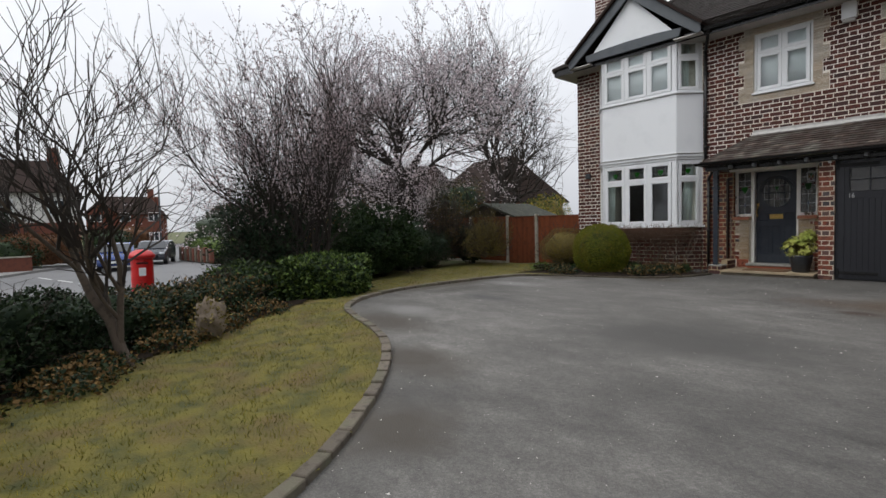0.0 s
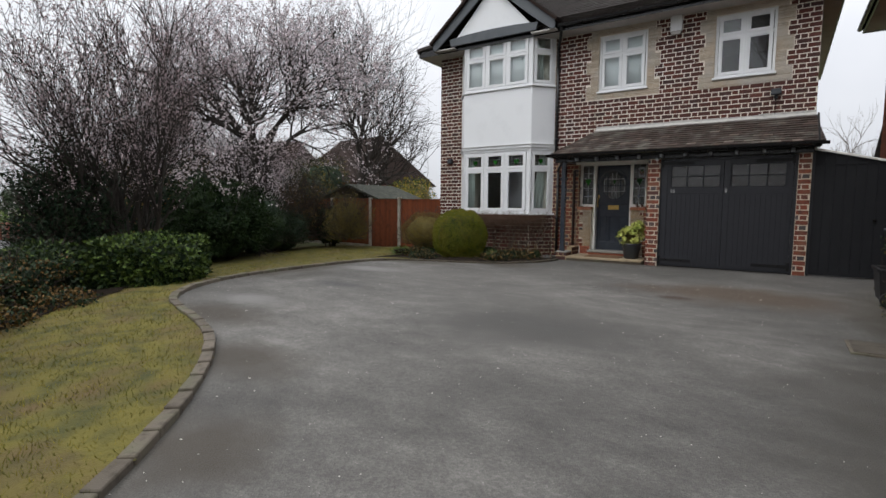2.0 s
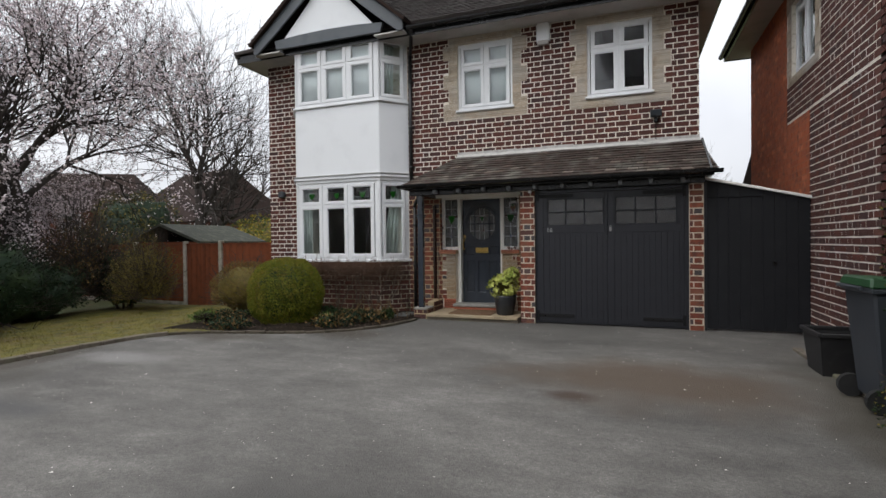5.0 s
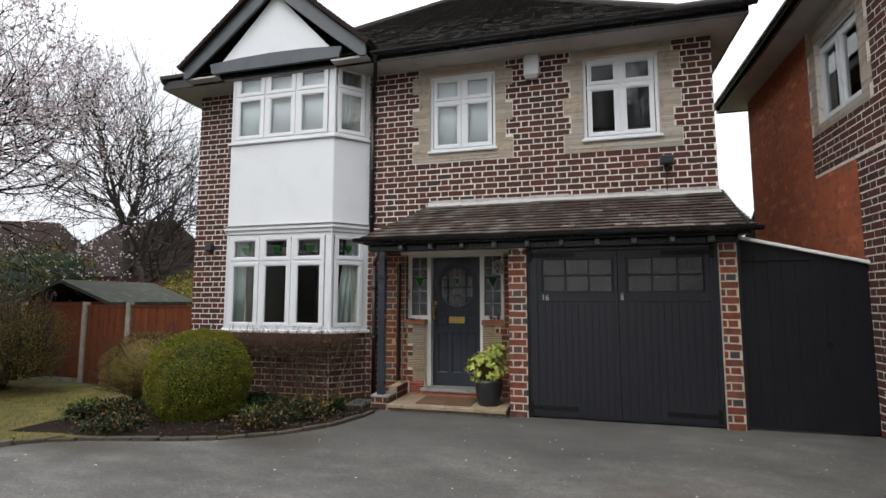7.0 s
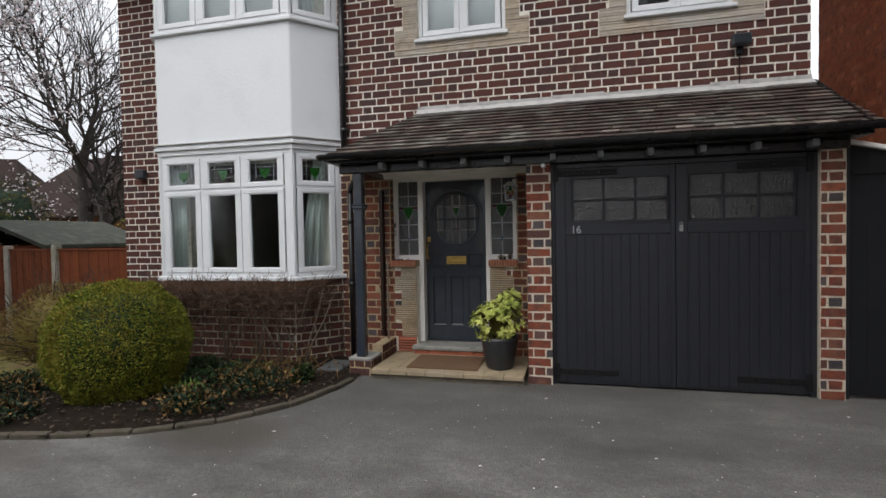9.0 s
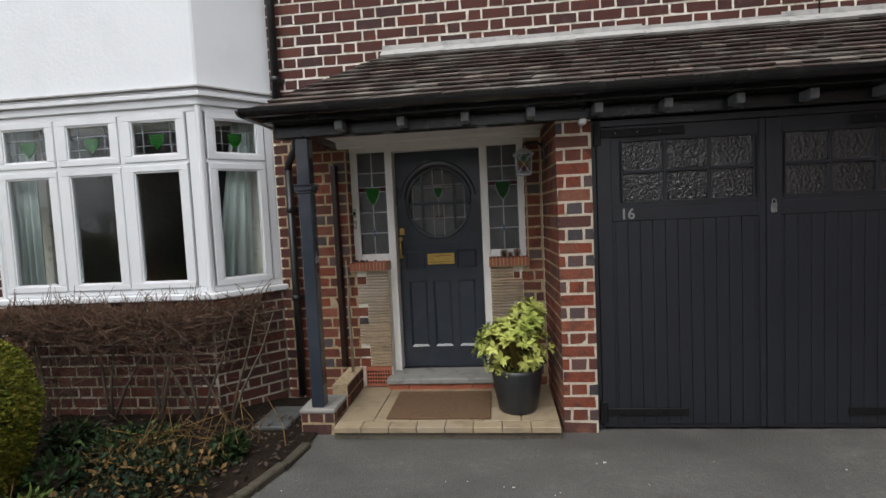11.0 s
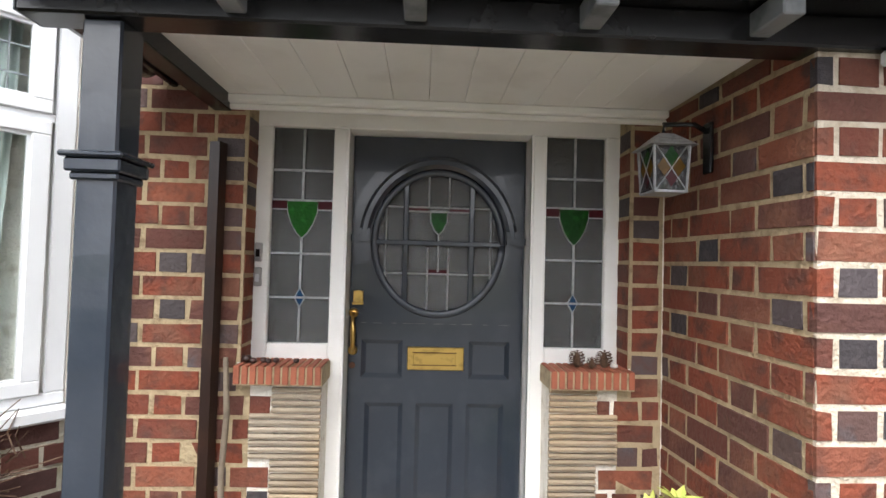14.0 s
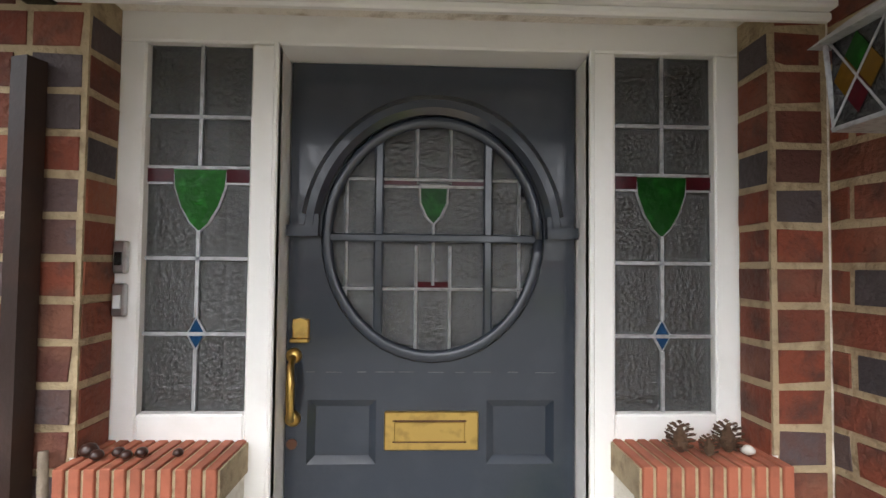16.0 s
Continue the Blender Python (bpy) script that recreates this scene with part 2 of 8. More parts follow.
MAT_AMBER = material("amber_stained_glass", (0.10, 0.05, 0.006), 0.15, spec=0.15, second=(0.14, 0.07, 0.01), scale=40)


def weathered_asphalt(name):
    """Old asphalt: stone chips of several greys, ragged worn patches and broad drifts of tone."""
    m = bpy.data.materials.new(name)
    m.use_nodes = True
    n, l = m.node_tree.nodes, m.node_tree.links
    p = n["Principled BSDF"]
    geo = n.new("ShaderNodeNewGeometry")

    def field(scale, detail, rough, stretch=(1, 1, 1)):
        mp, t = n.new("ShaderNodeMapping"), n.new("ShaderNodeTexNoise")
        mp.inputs["Scale"].default_value = stretch
        l.new(geo.outputs["Position"], mp.inputs[0])
        l.new(mp.outputs[0], t.inputs["Vector"])
        t.inputs["Scale"].default_value, t.inputs["Detail"].default_value, t.inputs["Roughness"].default_value = scale, detail, rough
        return t.outputs[0]

    def plus(a, b, k):
        x = n.new("ShaderNodeMath")
        x.operation = "MULTIPLY_ADD"
        l.new(b, x.inputs[0])
        x.inputs[1].default_value = k
        l.new(a, x.inputs[2])
        return x.outputs[0]

    chips = n.new("ShaderNodeTexVoronoi")
    chips.inputs["Scale"].default_value = 95
    l.new(geo.outputs["Position"], chips.inputs["Vector"])
    grey = n.new("ShaderNodeSeparateXYZ")
    l.new(chips.outputs["Color"], grey.inputs[0])
    broad, ragged, fine = field(0.42, 4, 0.5, (1, 1.7, 1)), field(2.6, 12, 0.72, (0.8, 1.5, 1)), field(26, 6, 0.7)
    tone = plus(plus(plus(plus(fine, fine, -0.72), broad, 0.42), ragged, 0.50), grey.outputs[0], 0.13)
    ramp = n.new("ShaderNodeValToRGB")
    e = ramp.color_ramp.elements
    e[0].position, e[0].color = 0.47, (0.040, 0.037, 0.033, 1)
    e[1].position, e[1].color = 0.85, (0.215, 0.205, 0.190, 1)
    e.new(0.615).color = (0.091, 0.086, 0.078, 1)
    e.new(0.71).color = (0.131, 0.125, 0.114, 1)
    l.new(tone, ramp.inputs[0])
    l.new(ramp.outputs[0], p.inputs["Base Color"])
    damp = n.new("ShaderNodeMapRange")
    damp.inputs[1].default_value, damp.inputs[2].default_value, damp.inputs[3].default_value, damp.inputs[4].default_value = 0.47, 0.8, 0.62, 0.92
    l.new(tone, damp.inputs[0])
    l.new(damp.outputs[0], p.inputs["Roughness"])
    b = n.new("ShaderNodeBump")
    b.inputs["Strength"].default_value, b.inputs["Distance"].default_value = 0.9, 0.006
    l.new(plus(fine, chips.outputs["Distance"], 0.9), b.inputs["Height"])
    l.new(b.outputs[0], p.inputs["Normal"])
    return m


MAT_ASPHALT = weathered_asphalt("worn_asphalt")


def stain_or_shade(m, at, size, colour, amount):
    """A stain, or shade put into the colour, with a ragged edge on a ground material."""
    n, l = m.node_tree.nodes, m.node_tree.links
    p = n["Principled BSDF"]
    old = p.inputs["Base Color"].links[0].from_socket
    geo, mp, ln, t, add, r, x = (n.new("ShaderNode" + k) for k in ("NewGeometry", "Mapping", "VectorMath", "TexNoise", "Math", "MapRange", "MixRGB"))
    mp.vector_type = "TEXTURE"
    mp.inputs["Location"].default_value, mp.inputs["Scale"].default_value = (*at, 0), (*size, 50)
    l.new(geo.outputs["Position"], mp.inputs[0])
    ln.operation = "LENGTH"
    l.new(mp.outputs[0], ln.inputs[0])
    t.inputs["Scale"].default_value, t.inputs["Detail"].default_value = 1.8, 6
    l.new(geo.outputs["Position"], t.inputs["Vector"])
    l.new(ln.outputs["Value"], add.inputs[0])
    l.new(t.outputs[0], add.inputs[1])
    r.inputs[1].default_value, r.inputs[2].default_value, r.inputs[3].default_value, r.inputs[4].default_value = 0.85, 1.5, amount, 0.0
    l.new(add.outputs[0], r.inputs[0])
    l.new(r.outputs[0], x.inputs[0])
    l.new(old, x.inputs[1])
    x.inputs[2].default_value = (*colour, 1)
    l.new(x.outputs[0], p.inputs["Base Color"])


stain_or_shade(MAT_ASPHALT, (3.0, -4.2), (1.9, 1.1), (0.085, 0.060, 0.040), 0.85)
# broad darkening before the house, its shade put into the ground colour
stain_or_shade(MAT_ASPHALT, (0.6, -1.6), (4.5, 1.7), (0.062, 0.060, 0.055), 0.4)
stain_or_shade(MAT_ASPHALT, (2.2, -4.9), (0.28, 0.2), (0.05, 0.032, 0.022), 0.9)
stain_or_shade(MAT_ASPHALT, (4.6, -5.5), (0.6, 3.5), (0.06, 0.052, 0.038), 0.9)
# shadow of the golden hedge, painted on the asphalt as a dark patch
stain_or_shade(MAT_ASPHALT, (4.7, -9.2), (1.5, 4.2), (0.040, 0.035, 0.027), 0.9)
# narrow darker strip along the foot of porch and garage
stain_or_shade(MAT_ASPHALT, (1.5, -0.9), (4.5, 0.5), (0.05, 0.047, 0.042), 0.35)
stain_or_shade(MAT_ASPHALT, (1.2, -7.6), (1.6, 0.8), (0.062, 0.059, 0.054), 0.8)
stain_or_shade(MAT_ASPHALT, (-3.3, -5.0), (0.9, 0.35), (0.20, 0.195, 0.185), 0.8)
stain_or_shade(MAT_ASPHALT, (-2.4, -6.8), (0.7, 0.3), (0.055, 0.055, 0.055), 0.7)
stain_or_shade(MAT_ASPHALT, (-3.6, -6.3), (0.5, 0.9), (0.055, 0.05, 0.04), 0.7)
for at, size in (((1.5, -12.3), (0.5, 1.0)), ((0.55, -10.85), (0.7, 0.6)), ((-0.6, -9.75), (0.9, 0.5)), ((-2.2, -8.95), (1.2, 0.45)), ((-4.25, -6.0), (0.4, 1.8)), ((-3.2, -3.55), (1.3, 0.4)), ((-1.4, -2.75), (0.8, 0.5))):
    stain_or_shade(MAT_ASPHALT, at, size, (0.050, 0.040, 0.028), 0.75)
stain_or_shade(MAT_ASPHALT, (-2.7, -8.2), (0.8, 0.3), (0.19, 0.185, 0.175), 0.8)
MAT_LAWN = material("mossy_lawn", (0.132, 0.112, 0.018), 0.95, second=(0.048, 0.052, 0.012), scale=4.5, amount=0.85, bump=1.0, bscale=55, third=(0.110, 0.074, 0.028), tscale=2.1, tamount=0.6)
MAT_KERB_DARK = material("mossy_kerb_stone", (0.062, 0.050, 0.036), 0.95, second=(0.040, 0.038, 0.020), scale=11, amount=0.6, bump=0.7, bscale=60, rnd=0.2)
MAT_KERB = material("kerb_stone", (0.125, 0.104, 0.08), 0.9, second=(0.075, 0.062, 0.046), scale=14, bump=0.5, bscale=70, rnd=0.18, third=(0.13, 0.13, 0.08), tscale=3)
MAT_SOIL = material("bed_soil", (0.015, 0.011, 0.008), 0.95, spec=0.1, second=(0.024, 0.017, 0.011), scale=18, amount=0.6, bump=1.0, bscale=30)
MAT_TILEFLOOR = material("stone_porch_tile", (0.30, 0.235, 0.15), 0.6, second=(0.215, 0.17, 0.11), scale=9, amount=0.5, bump=0.2, rnd=0.08, third=(0.32, 0.26, 0.18), tscale=3)
MAT_SLATE = material("dark_slate", (0.070, 0.075, 0.075), 0.7, second=(0.045, 0.048, 0.045), scale=10, bump=0.4)
MAT_STEP = material("grey_step_stone", (0.26, 0.25, 0.23), 0.8, second=(0.18, 0.18, 0.16), scale=12, bump=0.4)
MAT_MAT = material("coir_mat", (0.15, 0.085, 0.042), 0.95, second=(0.10, 0.055, 0.03), scale=40, bump=1.0, bscale=220)
MAT_TERRA = material("red_clay", (0.33, 0.10, 0.055), 0.85, second=(0.25, 0.08, 0.045), scale=20, bump=0.3, rnd=0.12)
MAT_FENCE = material("stained_fence_wood", (0.16, 0.045, 0.017), 0.8, spec=0.25, second=(0.11, 0.034, 0.014), scale=6, amount=0.5, bump=0.4, bscale=35, rnd=0.12)
MAT_CONCRETE = material("concrete", (0.36, 0.33, 0.28), 0.9, second=(0.27, 0.25, 0.21), scale=9, bump=0.4, third=(0.2, 0.2, 0.14), tscale=3)
MAT_CURTAIN = material("grey_green_curtain", (0.74, 0.80, 0.76), 0.9, second=(0.68, 0.74, 0.70), scale=4, bump=0.1)
# plaster coloured dark so that rooms look unlit through the glass
MAT_INTERIOR = material("darkened_room_plaster", (0.16, 0.15, 0.135), 0.9, second=(0.13, 0.12, 0.11), scale=2)
MAT_BLIND = material("white_blind", (0.84, 0.86, 0.87), 0.8, second=(0.80, 0.82, 0.83), scale=3)
MAT_PIPE = material("black_pipe", (0.012, 0.012, 0.013), 0.35, second=(0.02, 0.02, 0.02), scale=8)
MAT_POT = material("dark_pot_glaze", (0.022, 0.024, 0.027), 0.4, second=(0.035, 0.036, 0.038), scale=12, bump=0.15)
MAT_RUST = material("rusty_metal", (0.12, 0.055, 0.03), 0.8, 0.3, second=(0.08, 0.035, 0.02), scale=40)
MAT_BARK = material("grey_brown_bark", (0.085, 0.065, 0.048), 0.95, second=(0.055, 0.042, 0.032), scale=20, bump=0.8, bscale=50)
MAT_BARK_LIGHT = material("pale_bark", (0.19, 0.15, 0.11), 0.95, second=(0.12, 0.095, 0.07), scale=18, bump=0.8, bscale=50)
MAT_TWIG = material("red_brown_twig", (0.048, 0.034, 0.028), 0.9, second=(0.034, 0.025, 0.022), scale=9)
MAT_BLOSSOM = material("pink_white_blossom", (0.66, 0.58, 0.60), 0.8, rnd=0.25, second=(0.70, 0.65, 0.66), scale=2)
MAT_BUD = material("pink_bud", (0.42, 0.33, 0.34), 0.8, rnd=0.3)
LEAVES = {}


def leaf(name, a, b, rough=0.6):
    LEAVES[name] = material(name, a, rough, second=b, scale=3.0, amount=0.6, rnd=0.35, spec=0.14)
    return LEAVES[name]


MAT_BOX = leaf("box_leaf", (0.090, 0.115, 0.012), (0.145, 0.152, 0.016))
MAT_BOXTIP = leaf("bronze_box_tip", (0.20, 0.185, 0.022), (0.18, 0.115, 0.022))
MAT_LAUREL = leaf("laurel_leaf", (0.016, 0.032, 0.010), (0.026, 0.045, 0.012), 0.55)
MAT_LAURELB = leaf("bright_laurel_leaf", (0.065, 0.10, 0.022), (0.09, 0.125, 0.03), 0.4)
MAT_IVY = leaf("ivy_leaf", (0.018, 0.030, 0.013), (0.03, 0.05, 0.018), 0.45)
# leaf colour, used also on inner shells in place of shade
MAT_DARKLEAF = leaf("dark_leaf_and_inner_shade", (0.012, 0.024, 0.012), (0.025, 0.04, 0.016))
MAT_YELLOW = leaf("yellow_variegated_leaf", (0.36, 0.27, 0.035), (0.22, 0.18, 0.03))
MAT_CHOISYA = leaf("lime_yellow_leaf", (0.42, 0.44, 0.115), (0.27, 0.34, 0.07))
MAT_FORSY = leaf("olive_shrub_leaf", (0.14, 0.11, 0.028), (0.10, 0.085, 0.025))
MAT_BEECH = leaf("brown_hedge_leaf", (0.13, 0.062, 0.030), (0.085, 0.045, 0.024))
MAT_HEATHER = leaf("brown_shrub_leaf", (0.14, 0.085, 0.030), (0.10, 0.06, 0.026))
MAT_GRASSBLADE = leaf("grass_blade", (0.19, 0.158, 0.024), (0.105, 0.095, 0.018), 0.8)
MAT_MOSSBLADE = leaf("olive_grass_blade", (0.105, 0.105, 0.016), (0.065, 0.075, 0.014), 0.8)
MAT_BROWNTWIG = material("brown_clipped_twig", (0.105, 0.062, 0.040), 0.95, second=(0.065, 0.04, 0.028), scale=12)
MAT_DARKTWIG = material("dark_wet_twig", (0.034, 0.027, 0.022), 0.95, second=(0.022, 0.018, 0.016), scale=12)
MAT_LITTER = material("rotting_leaf", (0.052, 0.034, 0.022), 0.95, second=(0.030, 0.021, 0.015), scale=14, amount=0.5, rnd=0.3)
MAT_CONKER = material("conker_skin", (0.035, 0.012, 0.008), 0.35, second=(0.02, 0.008, 0.006), scale=40)
MAT_MANHOLE = material("worn_concrete_cover", (0.085, 0.072, 0.055), 0.9, second=(0.055, 0.046, 0.035), scale=15, bump=0.5)
MAT_BINGREY = material("grey_bin_plastic", (0.035, 0.04, 0.048), 0.5, second=(0.028, 0.032, 0.04), scale=5)
MAT_BINGREEN = material("green_bin_plastic", (0.012, 0.055, 0.018), 0.5, second=(0.01, 0.042, 0.014), scale=5)
MAT_BINBLACK = material("black_box_and_dark_garage", (0.015, 0.015, 0.016), 0.5, second=(0.025, 0.025, 0.025), scale=8)
MAT_RED = material("post_box_red", (0.50, 0.012, 0.012), 0.35, second=(0.42, 0.012, 0.012), scale=4)
MAT_CARBLUE = material("blue_car_paint", (0.02, 0.05, 0.20), 0.25, coat=0.5, second=(0.018, 0.045, 0.18), scale=1)
MAT_CARDARK = material("dark_car_paint", (0.03, 0.035, 0.045), 0.25, coat=0.5, second=(0.028, 0.03, 0.04), scale=1)
MAT_CARGLASS = material("car_glass", (0.03, 0.035, 0.04), 0.08, second=(0.04, 0.045, 0.05), scale=2)
MAT_RUBBER = material("tyre_rubber", (0.012, 0.012, 0.012), 0.8, second=(0.02, 0.02, 0.02), scale=12)
MAT_HEADLAMP = material("headlamp_glass", (0.7, 0.72, 0.75), 0.1, second=(0.5, 0.52, 0.55), scale=9)
MAT_ROAD = material("road_asphalt", (0.15, 0.15, 0.152), 0.85, second=(0.18, 0.18, 0.18), scale=12, bump=0.4, third=(0.12, 0.12, 0.12), tscale=0.3)
MAT_PAVE = material("pavement_grey", (0.20, 0.195, 0.185), 0.9, second=(0.16, 0.155, 0.15), scale=8, bump=0.4)
MAT_GROUND = material("rough_grass", (0.075, 0.085, 0.028), 0.95, second=(0.10, 0.085, 0.035), scale=3, bump=0.8, bscale=40)
MAT_FARBRICK = material("far_red_brick", (0.14, 0.046, 0.028), 0.9, second=(0.10, 0.036, 0.024), scale=6, bump=0.3, bscale=30)
MAT_FARROOF = material("far_roof_tile", (0.030, 0.020, 0.017), 0.95, spec=0.12, second=(0.028, 0.02, 0.018), scale=4, bump=0.6, bscale=25)
MAT_CREAM = material("cream_render", (0.58, 0.57, 0.54), 0.85, second=(0.50, 0.49, 0.46), scale=2, bump=0.2)
MAT_SHEDFELT = material("shed_felt", (0.035, 0.038, 0.028), 0.95, second=(0.07, 0.075, 0.05), scale=5, bump=0.6)
MAT_SIGN = material("yellow_sign", (0.62, 0.40, 0.02), 0.5, second=(0.55, 0.36, 0.02), scale=4)
MAT_PAINTLINE = material("road_marking", (0.55, 0.55, 0.53), 0.8, second=(0.4, 0.4, 0.39), scale=10)
MAT_CONE = material("pine_cone_scale", (0.095, 0.050, 0.027), 0.9, second=(0.16, 0.10, 0.06), scale=60, bump=0.4)
MAT_PALE = material("pale_pebble", (0.6, 0.57, 0.52), 0.7, second=(0.5, 0.47, 0.43), scale=30)

# ---- builders ----


class Shape:
    """Collects vertices and faces for one mesh."""

    def __init__(self):
        self.v, self.f = [], []

    def add(self, verts, faces):
        k = len(self.v)
        self.v += [tuple(p) for p in verts]
        self.f += [tuple(i + k for i in f) for f in faces]
        return self

    def box(self, x0, x1, y0, y1, z0, z1, m=None):
        p = [(x, y, z) for z in (z0, z1) for y in (y0, y1) for x in (x0, x1)]
        if m is not None:
            p = [m @ Vector(q) for q in p]
        return self.add(p, [(0, 2, 3, 1), (4, 5, 7, 6), (0, 1, 5, 4), (2, 6, 7, 3), (0, 4, 6, 2), (1, 3, 7, 5)])

    def tube(self, pts, radii, n=8, caps=True):
        """A round tube along points; radii one number or one a point."""
        pts = [Vector(p) for p in pts]
        radii = radii if isinstance(radii, (list, tuple)) else [radii] * len(pts)
        k, rings = len(self.v), []
        ref = Vector((0.31, 0.17, 0.93)).normalized()
        for i, p in enumerate(pts):
            d = (pts[min(i + 1, len(pts) - 1)] - pts[max(i - 1, 0)]).normalized()
            a = d.cross(ref)
            a = (a if a.length > 1e-3 else d.cross(Vector((1, 0, 0)))).normalized()
            b = d.cross(a)
            for j in range(n):
                w = 2 * math.pi * j / n
                self.v.append(tuple(p + radii[i] * (math.cos(w) * a + math.sin(w) * b)))
        for i in range(len(pts) - 1):
            for j in range(n):
                q = (j + 1) % n
                self.f.append((k + i * n + j, k + i * n + q, k + (i + 1) * n + q, k + (i + 1) * n + j))
        if caps:
            self.f.append(tuple(k + j for j in reversed(range(n))))
            self.f.append(tuple(k + (len(pts) - 1) * n + j for j in range(n)))
        return self

    def lathe(self, profile, at=(0, 0, 0), n=20):
        """A turned body about the upright through at; profile of (radius, height)."""
        k = len(self.v)
        for r, z in profile:
            for j in range(n):
                w = 2 * math.pi * j / n
                self.v.append((at[0] + r * math.cos(w), at[1] + r * math.sin(w), at[2] + z))
        for i in range(len(profile) - 1):
            for j in range(n):
                q = (j + 1) % n
                self.f.append((k + i * n + j, k + i * n + q, k + (i + 1) * n + q, k + (i + 1) * n + j))
        self.f.append(tuple(k + j for j in reversed(range(n))))
        self.f.append(tuple(k + (len(profile) - 1) * n + j for j in range(n)))
        return self

    def prism(self, poly, y0, y1, m=None):
        """A polygon of (x, z) drawn out from y0 to y1."""
        n = len(poly)
        p = [(x, y0, z) for x, z in poly] + [(x, y1, z) for x, z in poly]
        if m is not None:
            p = [m @ Vector(q) for q in p]
        return self.add(p, [tuple(range(n)), tuple(reversed(range(n, 2 * n)))] + [(i, n + i, n + (i + 1) % n, (i + 1) % n) for i in range(n)])

    def slab(self, poly, z0, z1):
        """A polygon of (x, y) drawn up from z0 to z1."""
        n = len(poly)
        p = [(x, y, z0) for x, y in poly] + [(x, y, z1) for x, y in poly]
        return self.add(p, [tuple(reversed(range(n))), tuple(range(n, 2 * n))] + [(i, (i + 1) % n, n + (i + 1) % n, n + i) for i in range(n)])

    def moved(self, m):
        s = Shape()
        s.v, s.f = [tuple(m @ Vector(p)) for p in self.v], list(self.f)
        return s


def mesh_of(name, s, mat, bevel=0.0, smooth=False):
    me = bpy.data.meshes.new(name)
    me.from_pydata(s.v, [], s.f)
    bm = bmesh.new()
    bm.from_mesh(me)
    if len(s.f) < 20000:
        bmesh.ops.recalc_face_normals(bm, faces=bm.faces)
    if bevel:
        bmesh.ops.bevel(bm, geom=[e for e in bm.edges if e.calc_face_angle(0) > 0.5], offset=bevel, segments=1, affect="EDGES", clamp_overlap=True)
    bm.to_mesh(me)
    bm.free()
    if smooth:
        me.polygons.foreach_set("use_smooth", [True] * len(me.polygons))
    me.materials.append(mat)
    return me


def part(name, s, mat, parent=None, label="", bevel=0.0, smooth=False, kind=""):
    """One mesh object, at world coordinates, under its thing."""
    ob = new(name, mesh_of(name, s, mat, bevel, smooth))
    if parent is not None:
        ob.parent = parent
        ob.matrix_parent_inverse = base_of(parent).inverted()
    if label or kind:
        tagged(ob, label, kind=kind)
    return ob


def base_of(ob):
    """World pose of a parent, before any update of the scene."""
    m = ob.matrix_basis.copy()
    if ob.parent is not None:
        m = base_of(ob.parent) @ ob.matrix_parent_inverse @ m
    return m


def thing(name, label, category, at=(0, 0, 0), group="", kind=""):
    """An Empty at the base of a thing."""
    ob = new(name)
    ob.location = at
    ob.empty_display_size = 0.2
    return tagged(ob, label, category, group, kind)


def smoothstep(a, b, x):
    t = max(0.0, min(1.0, (x - a) / (b - a)))
    return t * t * (3 - 2 * t)


def level(x, y):
    """Height of the ground."""
    z = -0.24 * smoothstep(-6.5, -12.5, y) - 0.16 * smoothstep(-3.0, -9.0, x)
    return z - 0.75 * smoothstep(-5.2, -9.8, x) * smoothstep(-5.0, -9.0, y) - 0.75 * max(smoothstep(-9.5, -13, x) * smoothstep(1, -3, y), smoothstep(-18, -24, x)) * (1 - smoothstep(-5.2, -9.8, x) * smoothstep(-5.0, -9.0, y)) if x < 0 else z


def cut(a, b, za, zb, holes):
    """The parts of the run a..b at heights za..zb that lie outside the holes."""
    runs = [(a, b)]
    zm = 0.5 * (za + zb)
    for h0, h1, g0, g1 in holes:
        if not g0 < zm < g1:
            continue
        nxt = []
        for r0, r1 in runs:
            if h1 <= r0 or h0 >= r1:
                nxt.append((r0, r1))
            else:
                nxt += [(r0, h0)] * (h0 > r0) + [(h1, r1)] * (h1 < r1)
        runs = nxt
    return runs


COURSE, JOINT, STRETCHER, HEADER = 0.094, 0.014, 0.232, 0.109


def bond(u0, u1, z0, z1, holes=(), base=0.0):
    """Bricks in Flemish bond as (u, u, z, z)."""
    out, module = [], STRETCHER + HEADER + 2 * JOINT
    first = math.ceil((z0 - base) / COURSE - 0.5)
    for i in range(first, int((z1 - base) / COURSE + 1)):
        za, zb = base + i * COURSE, base + (i + 1) * COURSE - JOINT
        za, zb = max(za, z0), min(zb, z1)
        if zb - za < 0.03:
            continue
        u = u0 - (i % 2) * module * 0.5 - module
        k = 0
        while u < u1:
            w = STRETCHER if k % 2 == 0 else HEADER
            g = 0.0022 * math.sin(37.7 * u + 11.3 * i)
            a, b = max(u + g, u0), min(u + w + 0.0022 * math.sin(53.1 * u + 5.9 * i), u1)
            if b - a > 0.02:
                for r0, r1 in cut(a, b, za, zb, holes):
                    if r1 - r0 > 0.012:
                        out.append((r0, r1, za, zb))
            u += w + JOINT
            k += 1
    return out


BRICK_MESH = {}
WEAR = random.Random(5)


